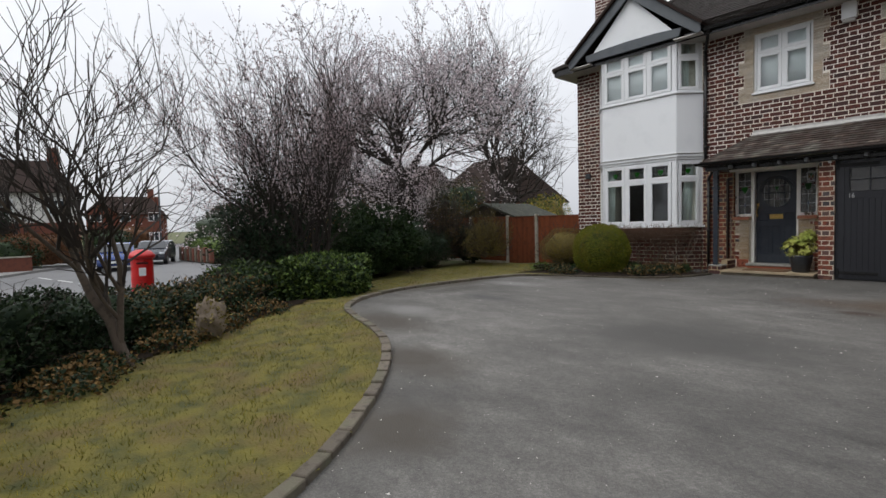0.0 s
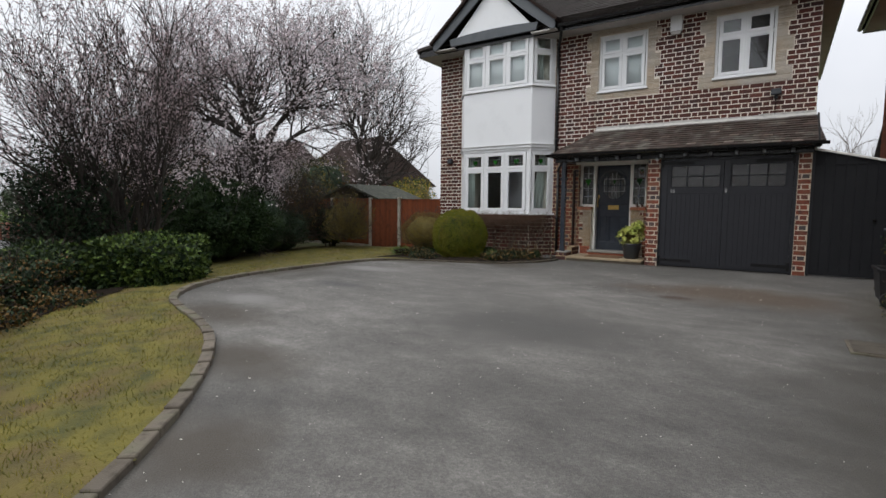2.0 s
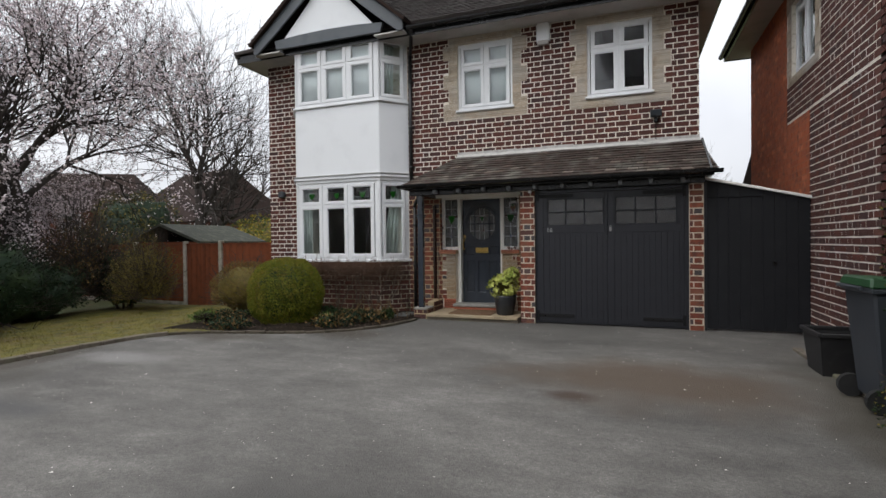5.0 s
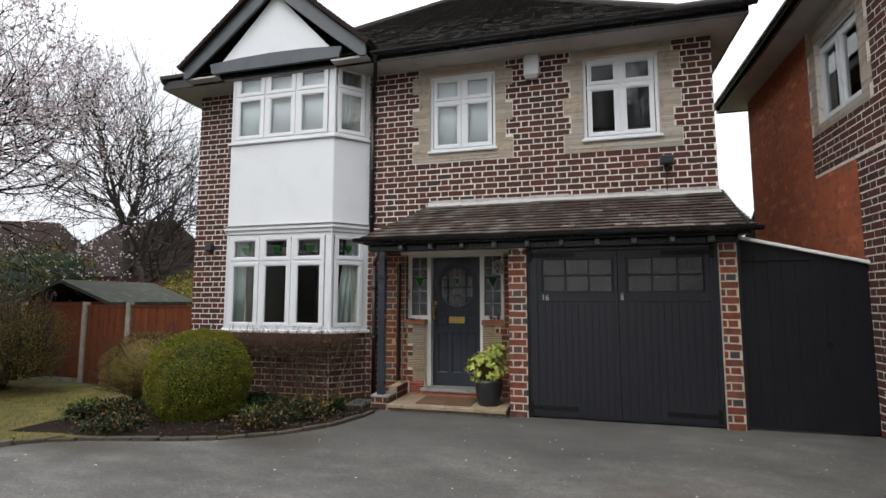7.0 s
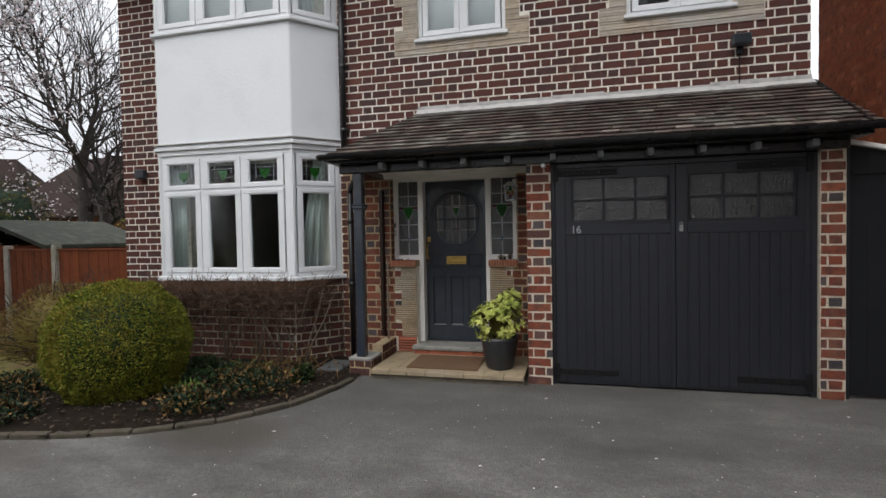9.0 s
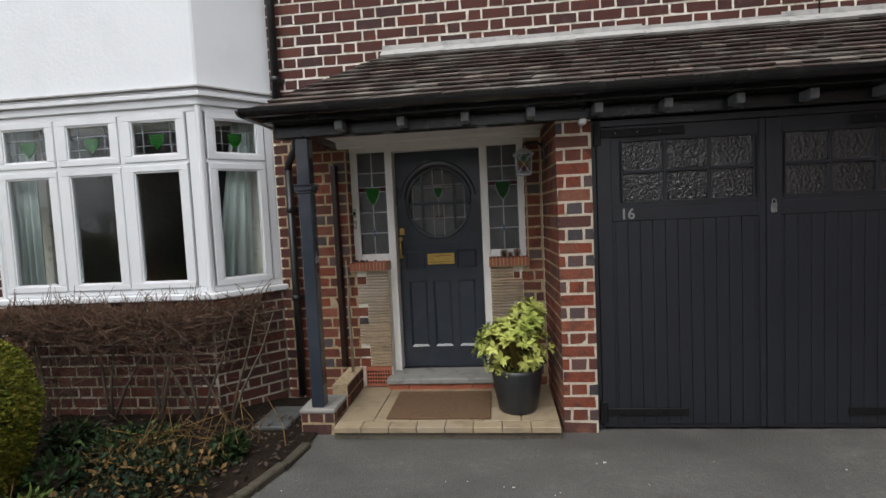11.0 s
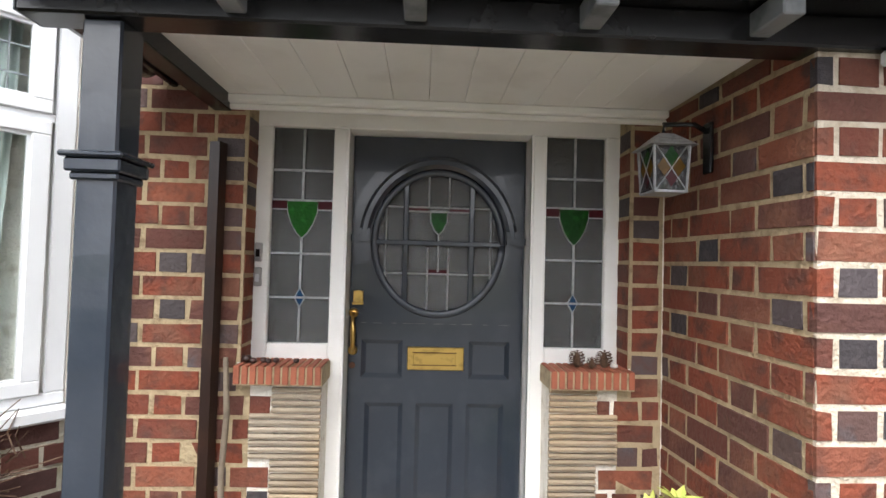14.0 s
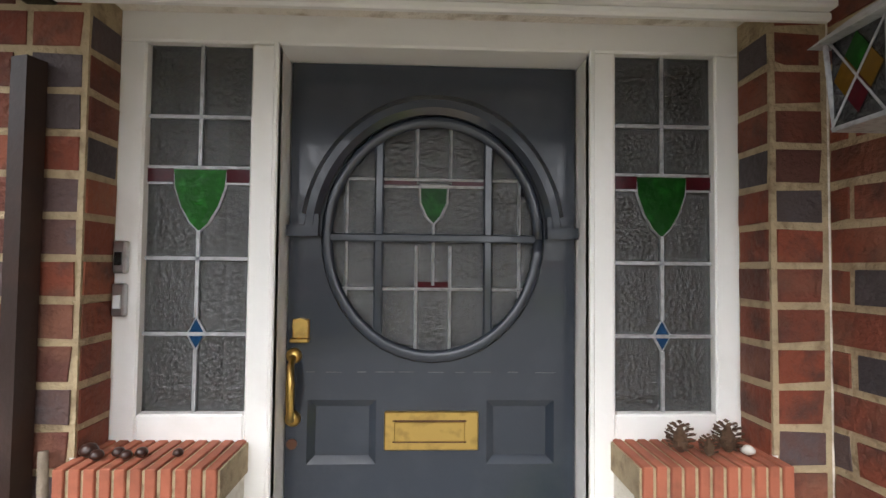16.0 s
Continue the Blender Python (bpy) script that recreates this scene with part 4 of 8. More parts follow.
def casement(name, m, u0, u1, z0, z1, lights, split, parent, sill=0.05, leaded=False, ends=(0.05, 0.05), deep=0.07, f=0.056, rail=0.052):
    """A white window on the plane of m: outer frame, and to each light a sash below and a top light above the transom."""
    win = part(name, Shape().box(u0, u1, -deep, 0, z0, z0 + 0.05, m).box(u0, u1, -deep, 0, z1 - 0.05, z1, m).box(u0, u0 + ends[0], -deep, 0, z0 + 0.05, z1 - 0.05, m).box(u1 - ends[1], u1, -deep, 0, z0 + 0.05, z1 - 0.05, m), MAT_WHITE, parent, "white window frame", bevel=0.006)
    a, b = u0 + ends[0], u1 - ends[1]
    w = (b - a) / lights
    for i in range(lights):
        p, q = a + i * w, a + (i + 1) * w
        if i:
            part("mullion", Shape().box(p - 0.022, p + 0.022, -deep, 0.002, z0 + 0.05, z1 - 0.05, m), MAT_WHITE, win, bevel=0.005)
        for lo, hi, name2 in ((z0 + 0.05, split, "sash"), (split + 0.03, z1 - 0.05, "top_light")):
            g = 0.012
            x0, x1 = p + g + (0.01 if i else 0), q - g - (0.01 if i < lights - 1 else 0)
            sash = part(name2, Shape().box(x0, x1, -0.05, 0.014, lo, lo + rail, m).box(x0, x1, -0.05, 0.014, hi - rail, hi, m).box(x0, x0 + f, -0.05, 0.0138, lo + rail, hi - rail, m).box(x1 - f, x1, -0.05, 0.0138, lo + rail, hi - rail, m), MAT_WHITE, win, bevel=0.004)
            pane = part("pane", Shape().box(x0 + f, x1 - f, -0.02, -0.016, lo + rail, hi - rail, m), MAT_GLASS, sash)
            pane.visible_shadow = False
            bx0, bx1, bz0, bz1, e = x0 + f, x1 - f, lo + rail, hi - rail, 0.012
            part("glazing_bead", Shape().box(bx0, bx1, -0.014, 0.004, bz0, bz0 + e, m).box(bx0, bx1, -0.014, 0.004, bz1 - e, bz1, m).box(bx0, bx0 + e, -0.014, 0.004, bz0 + e, bz1 - e, m).box(bx1 - e, bx1, -0.014, 0.004, bz0 + e, bz1 - e, m), MAT_WHITE, sash)
            if leaded and name2 == "top_light":
                leaded_light(sash, m @ pose(0, -0.03, 0), x0 + f, x1 - f, lo + rail, hi - rail)
    part("transom", Shape().box(a, b, -deep, 0.004, split - 0.002, split + 0.032, m), MAT_WHITE, win, bevel=0.005)
    if sill:
        part("sill", Shape().box(u0 - 0.03, u1 + 0.03, -0.05, sill, z0 - 0.045, z0, m), MAT_WHITE, win, "white projecting sill", bevel=0.008)
    return win


def curtain(name, u0, u1, z0, z1, m, mat, folds=5, deep=0.03, label="", top=None):
    """A hanging with folds; top names its edges at the rail where it is drawn aside."""
    s, n = Shape(), folds * 8
    for z in (z0, z1):
        for i in range(n + 1):
            a, b = top if top and z == z1 else (u0, u1 if z == z1 else u0 + 0.92 * (u1 - u0))
            s.v.append(tuple(m @ Vector((a + (b - a) * i / n, deep * math.sin(2 * math.pi * folds * i / n), z))))
    for i in range(n):
        s.f.append((i, i + 1, n + 2 + i, n + 1 + i))
    ob = part(name, s, mat, smooth=True)
    mod = ob.modifiers.new("cloth", "SOLIDIFY")
    mod.thickness = 0.004
    return tagged(ob, label, "curtain")


for k, (a, b, c, d) in enumerate(WINDOWS):
    win = thing("window_%d" % (k + 1), "white casement window with two lights and top lights", "window", (0.5 * (a + b), WY, c), kind="structure")
    casement("window_frame", FRONT @ pose(-XL, -0.04, 0), a, b, c + 0.04, d, 2, 4.76, win, sill=0.09)
curtain("window_blind", -0.34, 0.64, 3.98, 5.18, FRONT @ pose(-XL, -0.14, 0), MAT_BLIND, 2, 0.004, "white blind drawn behind the bedroom window")

# creased stone round the upper windows, with toothed edges
for (a, b, c, d), (wa, wb, wc, wd) in zip(SURROUND, WINDOWS):
    st = thing("window_surround", "buff creased stone surround toothed into the brickwork", "window surround", (0.5 * (a + b), WY, c), kind="structure")
    k = 0
    z = c
    while z < d - 0.02:
        tooth = 0.0 if (int((z - c) / (3 * COURSE)) % 2 == 0) else 0.11
        for u0, u1 in cut(a + tooth, b - tooth, z, min(z + 0.031, d), [(wa, wb, wc, wd)]):
            rng = random.Random(k)
            part("creasing_tile", Shape().box(u0, u1, -0.002, 0.012 + rng.uniform(-0.004, 0.005), z + 0.003, min(z + 0.031, d) - 0.002, FRONT @ pose(-XL, 0, 0)), MAT_STONE_WEATHERED, st)
            k += 1
        z += 0.0313

# ---- bay ----
BAY = [(-4.15, WY), (-3.80, -0.69), (-1.88, -0.69), (-1.45, WY)]
SIDES = [(BAY[0], BAY[1], 1, 0.07, 0.03), (BAY[1], BAY[2], 3, 0.03, 0.092), (BAY[2], BAY[3], 1, 0.03, 0.07)]


def bay_band(z0, z1, out, mat, name, parent, label="", bevel=0.006):
    """A band round the bay that stands out by a little."""
    c = Vector((-2.8, WY))
    poly = []
    for x, y in BAY:
        d = Vector((x, y)) - c
        poly.append((x + math.copysign(out, d.x) * (1.0 if y != WY else 1.2), y - (out if y != WY else 0)))
    return part(name, Shape().slab(poly, z0, z1), mat, parent, label, bevel=bevel)


bay = thing("bay_window", "two-storey canted bay with white windows and rendered panel", "bay window", (-2.8, -0.5, 0), kind="structure")
bay_band(-0.2, 1.02, 0.0, MAT_MORTAR_DIRTY, "bay_base", bay, bevel=0)
bay_band(1.02, 1.075, 0.05, MAT_WHITE, "lower_sill", bay, "white sill", 0.01)
for z0, z1, out, name in ((2.635, 2.70, 0.02, "frieze"), (2.70, 2.74, 0.05, "cornice"), (2.74, 2.77, 0.03, "cornice")):
    bay_band(z0, z1, out, MAT_WHITE, name, bay)
bay_band(2.77, 4.175, 0.012, MAT_RENDER, "render_panel", bay, "smooth white rendered panel", 0.012)
bay_band(4.175, 4.225, 0.05, MAT_WHITE, "upper_sill", bay, "white sill", 0.01)
bay_band(5.45, 5.5, 0.02, MAT_WHITE, "head", bay)
part("lead_drip", Shape().slab([(-4.22, WY), (-3.84, -0.75), (-1.83, -0.75), (-1.38, WY)], 2.772, 2.784), MAT_LEAD, bay, "grey lead drip")
for p, q, n, e0, e1 in SIDES:
    m = wall_frame(p, q)
    length = math.dist(p, q)
    casement("lower_window", m, 0.012, length - 0.012, 1.077, 2.635, n if n > 1 else 1, 2.165, bay, sill=0, leaded=True, ends=(e0, e1), f=0.072 if n > 1 else 0.062)
    casement("upper_window", m, 0.012, length - 0.012, 4.227, 5.45, n if n > 1 else 1, 5.005, bay, sill=0, leaded=False, ends=(e0, e1), f=0.072 if n > 1 else 0.062)
for x, y in BAY[1:3]:
    for z0, z1 in ((1.077, 2.635), (4.227, 5.45)):
        part("corner_post", Shape().tube([(x, y + 0.012, z0), (x, y + 0.012, z1)], 0.028, 8), MAT_WHITE, bay)
for p, q, n, e0, e1 in SIDES:
    length = math.dist(p, q)
    bricks = bond(0.006, length - 0.006, 0.0, 1.018)
    lay_bricks(bay, wall_frame(p, q), bricks, lambda u, z: p == BAY[2] or u > 1.0, MAT_BRICK, limit=90)
curtain("curtain", 0.07, 0.42, 1.13, 2.55, wall_frame(BAY[2], BAY[3]) @ pose(0, -0.10, 0), MAT_CURTAIN, 3, 0.03, "pale grey-green curtain gathered at the bay's side window", (0.30, 0.45))
curtain("curtain", 0.05, 0.25, 1.13, 2.55, wall_frame(BAY[1], BAY[2]) @ pose(0, -0.16, 0), MAT_CURTAIN, 3, 0.03, "pale grey-green curtain hanging at the edge of the bay")
curtain("curtain", 0.05, 0.38, 4.28, 5.4, wall_frame(BAY[2], BAY[3]) @ pose(0, -0.14, 0), MAT_CURTAIN, 4, 0.03, "pale curtain at the upper bay window")
curtain("window_blind", 0.05, 1.93, 4.28, 5.4, wall_frame(BAY[1], BAY[2]) @ pose(0, -0.085, 0), MAT_BLIND, 3, 0.004, "white blind drawn behind the upper bay window")

# ---- canopy over the porch and garage ----
canopy = thing("canopy_roof", "lean-to canopy of weathered brown clay tiles with black gutter", "canopy", (1.4, -0.8, 2.3), kind="structure")
TL, TR, BR, BL, HL = (-0.34, WY - 0.005, 3.05), (3.80, WY - 0.005, 3.05), (3.95, -1.22, 2.43), (-1.13, -1.22, 2.43), (-1.13, WY - 0.005, 2.43)
cdeck = Shape()
quad_slab(cdeck, BL, BR, TR, TL, 0.04)
cdeck.add([BL, TL, HL], [(0, 1, 2)])
part("canopy_deck", cdeck, MAT_FARROOF, canopy)
tiled(canopy, BL, BR, TR, TL, 0.098, 0.166, MAT_TILE, True, 21, 0.018)
tiled(canopy, HL, BL, TL, TL, 0.098, 0.166, MAT_TILE, True, 22, 0.018)
flash = Shape()
rng = random.Random(5)
px = -0.4
while px < 3.8:
    w = rng.uniform(0.45, 0.62)
    flash.box(px, min(px + w, 3.82), WY - 0.012, WY + 0.0, 3.05, 3.125 + rng.uniform(-0.012, 0.012))
    flash.box(px, min(px + w, 3.82), -0.11 - rng.uniform(0, 0.03), 0.0, 0.012, 0.032, pose(0, WY - 0.01, 3.06, 33, 0, 0))
    px += w + 0.002
part("flashing", flash, MAT_LEAD, canopy, "pale mortar and lead flashing")
gutter(canopy, (-1.2, -1.28, 2.425), (4.0, -1.28, 2.425), 0.058)
gutter(canopy, (-1.19, WY - 0.03, 2.425), (-1.19, -1.28, 2.425), 0.058)
part("fascia", Shape().box(-1.1, 3.9, -1.19, -1.165, 2.345, 2.44).box(-1.1, -1.075, -1.165, WY, 2.345, 2.44), MAT_BLACK, canopy, "black fascia board", bevel=0.004)
part("wall_plate", Shape().box(-1.09, 3.80, -1.03, -0.93, 2.255, 2.34), MAT_BLACK, canopy, "black painted beam", bevel=0.006)
part("beam_end", Shape().box(-1.094, -1.09, -1.028, -0.932, 2.257, 2.338), MAT_GREYTRIM, canopy, "flaking grey paint on the beam end")
part("soffit_board", Shape().box(-1.07, 3.88, -1.163, -0.93, 2.342, 2.352), MAT_BLACK, canopy)
for i in range(10):
    x = -0.556 + 0.449 * i
    if x < 3.85:
        part("rafter_end", Shape().box(x - 0.028, x + 0.028, -1.155, -0.93, 2.272, 2.335), MAT_RAFTER, canopy, bevel=0.004)
part("gable_end", Shape().add([(3.80, WY, 3.04), (3.80, -1.2, 2.40), (3.80, WY, 2.40), (3.84, WY, 3.04), (3.84, -1.2, 2.40), (3.84, WY, 2.40)], [(0, 1, 2), (5, 4, 3), (0, 3, 4, 1), (1, 4, 5, 2), (2, 5, 3, 0)]), MAT_GARAGE, canopy)
part("bargeboard", Shape().add([(3.84, WY, 3.08), (3.84, -1.25, 2.45), (3.84, -1.25, 2.37), (3.84, WY, 2.98), (3.87, WY, 3.08), (3.87, -1.25, 2.45), (3.87, -1.25, 2.37), (3.87, WY, 2.98)], [(0, 1, 2, 3), (7, 6, 5, 4), (0, 4, 5, 1), (1, 5, 6, 2), (2, 6, 7, 3), (3, 7, 4, 0)]), MAT_BLACK, canopy)

ceil = thing("ceiling", "white painted boarded porch ceiling", "ceiling", (0, -0.6, 2.3), kind="structure")
boards = Shape()
for i in range(13):
    x = -0.92 + i * 0.143
    boards.box(x + 0.0006, min(x + 0.1424, 0.935), -0.93, WY - 0.002, 2.318, 2.336)
part("board", boards, MAT_WHITEWOOD, ceil, bevel=0.002)
part("cove", Shape().box(-0.92, 0.93, WY - 0.045, WY - 0.001, 2.285, 2.318).box(-0.92, 0.93, WY - 0.025, WY - 0.001, 2.262, 2.285), MAT_WHITEWOOD, ceil, bevel=0.006)

# ---- porch walls ----
PIER = thing("wall_porch_pier", "red brick pier between porch and garage", "pier", (1.09, -0.6, 0), kind="structure")
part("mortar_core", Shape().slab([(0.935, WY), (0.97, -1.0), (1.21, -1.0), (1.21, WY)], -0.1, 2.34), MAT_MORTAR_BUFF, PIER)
rightpier = thing("wall_garage_pier", "red brick pier at the garage's outer side", "pier", (3.67, -0.6, 0), kind="structure")
part("mortar_core", Shape().box(3.58, 3.78, -1.0, WY, -0.1, 2.34), MAT_MORTAR_PIER, rightpier)
part("garage_side", Shape().box(3.78, 3.83, -0.95, WY, -0.1, 2.5), MAT_GARAGE, rightpier)

# toothed creasing panels and ledges below the sidelights
for sgn in (-1, 1):
    pn = thing("wall_panel", "brick and creased stone panel below the sidelight", "wall panel", (sgn * 0.62, WY - 0.03, 0.1), kind="structure")
    k = 0
    z = 0.29 if sgn < 0 else 0.12
    while z < 1.165:
        tooth = 0.0 if (int((z - 0.1) / (2 * COURSE)) % 2 == 0) else 0.085
        x0, x1 = 0.462, 0.74 - tooth
        rng = random.Random(k + 50 * sgn)
        s = Shape().tube([(sgn * x0, WY - 0.012, z + 0.012), (sgn * (0.5 * (x0 + x1)), WY - 0.012, z + 0.012 + rng.uniform(-0.002, 0.002)), (sgn * x1, WY - 0.012, z + 0.012)], rng.uniform(0.0095, 0.0115), 6)
        s.box(min(sgn * x0, sgn * x1), max(sgn * x0, sgn * x1), WY - 0.012, WY + 0.16, z + 0.002, z + 0.021)
        part("creasing_tile", s, MAT_STONE, pn, smooth=False)
        k += 1
        z += 0.0262
    for i in range(11):
        x = 0.455 + i * 0.0315
        a, b = sorted((sgn * (x + 0.002), sgn * (x + 0.0245)))
        part("ledge_tile", Shape().box(a, b, WY - 0.06 + 0.002 * (i % 2), -0.1, 1.172, 1.243), MAT_TERRA, pn, "red ledge tile on edge", bevel=0.002)
    a, b = sorted((sgn * 0.452, sgn * 0.797))
    part("ledge_mortar", Shape().box(a, b, WY - 0.052, -0.1, 1.166, 1.237), MAT_MORTAR_BUFF, pn)
part("air_brick", Shape().box(-0.705, -0.475, WY - 0.03, WY, 0.11, 0.285), MAT_TERRA, front, "red clay air brick")
for i in range(9):
    for j in range(4):
        part("air_hole", Shape().box(-0.695 + i * 0.024, -0.681 + i * 0.024, WY - 0.0315, WY - 0.028, 0.135 + j * 0.033, 0.155 + j * 0.033), MAT_BLACK, front)

floor = thing("floor_porch", "buff stone tiled porch floor", "floor", (0, -0.7, 0.1), kind="structure")
part("bed", Shape().box(-0.74, 0.93, -1.105, WY, -0.1, 0.085), MAT_KERB, floor)
for i in range(6):
    for j in range(3):
        x, y = -0.735 + i * 0.278, -1.02 + j * 0.262
        part("floor_tile", Shape().box(x + 0.002, x + 0.275, y + 0.002, y + 0.259, 0.085, 0.101), MAT_TILEFLOOR, floor, bevel=0.002)
for i in range(8):
    x = -0.735 + i * 0.208
    part("edge_tile", Shape().box(x + 0.002, x + 0.205, -1.135, -1.023, 0.055, 0.1), MAT_TILEFLOOR, floor, bevel=0.004)
step = thing("door_step", "grey stone door step on red tiles", "step", (0, -0.25, 0.1), kind="structure")
part("stone", Shape().box(-0.5, 0.47, -0.36, -0.02, 0.15, 0.205), MAT_STEP, step, bevel=0.012)
for i in range(5):
    part("red_tile", Shape().box(-0.48 + i * 0.186, -0.30 + i * 0.186, -0.335, -0.25, 0.095, 0.15), MAT_TERRA, step, bevel=0.003)
mat_ob = tagged(part("door_mat", Shape().box(-0.365, 0.43, -1.0, -0.43, 0.101, 0.118), MAT_MAT, bevel=0.005), "brown coir door mat on the porch tiles", "door mat")

plinth = thing("wall_plinth", "low brick plinth with stone cap under the porch post", "plinth", (-0.89, -0.87, 0), kind="structure")
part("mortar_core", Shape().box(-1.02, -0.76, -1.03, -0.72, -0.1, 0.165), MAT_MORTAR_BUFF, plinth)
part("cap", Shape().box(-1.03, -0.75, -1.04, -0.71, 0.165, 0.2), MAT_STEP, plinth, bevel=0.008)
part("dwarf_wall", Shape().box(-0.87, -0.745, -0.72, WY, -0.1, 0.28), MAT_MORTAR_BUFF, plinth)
for p, q, h in (((-1.02, -1.03), (-0.76, -1.03), 0.165), ((-0.76, -1.03), (-0.76, -0.72), 0.165), ((-1.02, -0.72), (-1.02, -1.03), 0.165), ((-0.745, -0.72), (-0.745, WY), 0.28)):
    lay_bricks(plinth, wall_frame(p, q), bond(0.004, math.dist(p, q) - 0.004, -0.02, h), lambda u, z: True, MAT_BRICK)
post = thing("porch_post", "slate-blue painted square timber post with moulded collar", "post", (-0.9, -0.95, 0.2))
part("shaft", Shape().box(-0.943, -0.843, -1.005, -0.905, 0.2, 2.256), MAT_SLATEBLUE, post, bevel=0.006)
part("collar", Shape().box(-0.962, -0.824, -1.024, -0.886, 1.865, 1.9).box(-0.972, -0.814, -1.034, -0.876, 1.9, 1.915).box(-0.953, -0.833, -1.015, -0.895, 1.845, 1.865), MAT_SLATEBLUE, post, "moulded collar", bevel=0.005)
part("side_rail", Shape().box(-0.93, -0.86, -0.93, WY, 2.256, 2.335), MAT_BLACK, canopy, bevel=0.004)

# ---- front door ----
FY = -0.11
frame_ob = thing("door_frame", "white painted door frame with two leaded sidelights", "door frame", (0, FY, 0.2), kind="structure")
part("head", Shape().box(-0.80, 0.80, FY, 0.04, 2.235, 2.325), MAT_WHITEWOOD, frame_ob, bevel=0.005)
for sgn in (-1, 1):
    def mx(a, b):
        return sorted((sgn * a, sgn * b))
    a, b = mx(0.397, 0.466)
    part("jamb", Shape().box(a, b, FY, 0.04, 0.205, 2.235), MAT_WHITEWOOD, frame_ob, bevel=0.005)
    a, b = mx(0.397, 0.41)
    part("stop_bead", Shape().box(a, b, FY - 0.006, FY + 0.03, 0.205, 2.24), MAT_WHITEWOOD, frame_ob, bevel=0.003)
    a, b = mx(0.728, 0.80)
    part("outer_jamb", Shape().box(a, b, FY, 0.04, 1.235, 2.235), MAT_WHITEWOOD, frame_ob, bevel=0.005)
    a, b = mx(0.466, 0.728)
    part("sidelight_sill", Shape().box(a, b, FY, 0.04, 1.235, 1.305), MAT_WHITEWOOD, frame_ob, bevel=0.005)
    light = part("sidelight", Shape().box(a, b, FY + 0.028, FY + 0.032, 1.305, 2.235), MAT_FROST, frame_ob, "rippled leaded glass sidelight")
    light.visible_shadow = False
    ga, gb = 0.466, 0.728
    gc = 0.5 * (ga + gb)
    z0, z1 = 1.305, 2.235
    gy0, gy1 = FY + 0.02, FY + 0.038
    came = Shape()
    for zz in (z0 + 0.194 * 1.0, z0 + 0.384, z0 + 0.615, z0 + 0.745):
        if abs(zz - z0 - 0.615) > 0.01:
            came.box(*mx(ga, gb), gy0, gy1, zz - 0.0045, zz + 0.0045)
    came.box(*mx(gc - 0.0045, gc + 0.0045), gy0, gy1, z0, z0 + 0.155).box(*mx(gc - 0.0045, gc + 0.0045), gy0, gy1, z0 + 0.235, z0 + 0.455).box(*mx(gc - 0.0045, gc + 0.0045), gy0, gy1, z0 + 0.615, z1)
    came.box(*mx(ga, gb), gy0, gy1, z0 + 0.612, z0 + 0.619)
    for u, v in ((ga, gc - 0.066), (gc + 0.066, gb)):
        came.box(*mx(u, v), gy0, gy1, z0 + 0.572, z0 + 0.577)
    shield = [(-0.066, 0.61), (0.066, 0.61), (0.062, 0.565), (0.045, 0.515), (0.022, 0.475), (0.0, 0.452), (-0.022, 0.475), (-0.045, 0.515), (-0.062, 0.565)]
    gem = [(0, 0.155), (0.022, 0.194), (0, 0.235), (-0.022, 0.194)]
    for poly in (shield, gem):
        pts = [(sgn * gc + x, FY + 0.028, z0 + z) for x, z in poly] + [(sgn * gc + poly[0][0], FY + 0.028, z0 + poly[0][1])]
        came.tube(pts, 0.005, 5)
    part("lead_came", came, MAT_LEADCAME, light)
    part("green_shield", Shape().prism([(sgn * gc + x, z0 + z) for x, z in shield], FY + 0.023, FY + 0.034), MAT_GREEN if sgn < 0 else MAT_GREENDK, light, "green stained glass shield")
    part("blue_gem", Shape().prism([(sgn * gc + x * 0.9, z0 + 0.194 + (z - 0.194) * 0.9) for x, z in gem], FY + 0.023, FY + 0.034), MAT_BLUEGL, light, "blue stained glass diamond")
    for u, v in ((ga, gc - 0.066), (gc + 0.066, gb)):
        part("red_band", Shape().box(*mx(u, v), FY + 0.023, FY + 0.034, z0 + 0.577, z0 + 0.612), MAT_REDGL, light, "dark red stained glass band")

DOOR = thing("door_front", "slate-blue panelled front door with oval leaded glass, closed", "door", (0, 0, 0.205), kind="structure")
OZ, OA, OB = 1.752, 0.288, 0.32
leafs = Shape()
N = 48
ring = [(OA * math.cos(2 * math.pi * i / N), OZ + OB * math.sin(2 * math.pi * i / N)) for i in range(N)]
# leaf with an oval hole: a band from the oval to the rectangle
rect = []
X, Z0, Z1 = 0.393, 1.395, 2.232
for x, z in ring:
    dx, dz = x, z - OZ
    t = min(X / abs(dx) if abs(dx) > 1e-6 else 1e9, ((Z1 - OZ) if dz > 0 else (OZ - Z0)) / abs(dz) if abs(dz) > 1e-6 else 1e9)
    rect.append((dx * t, OZ + dz * t))
for y in (0.0, 0.045):
    leafs.v += [(x, y, z) for x, z in ring] + [(x, y, z) for x, z in rect]
for i in range(N):
    j = (i + 1) % N
    leafs.f += [(i, j, N + j, N + i), (2 * N + i, 3 * N + i, 3 * N + j, 2 * N + j), (i, 2 * N + i, 2 * N + j, j), (N + i, N + j, 3 * N + j, 3 * N + i)]
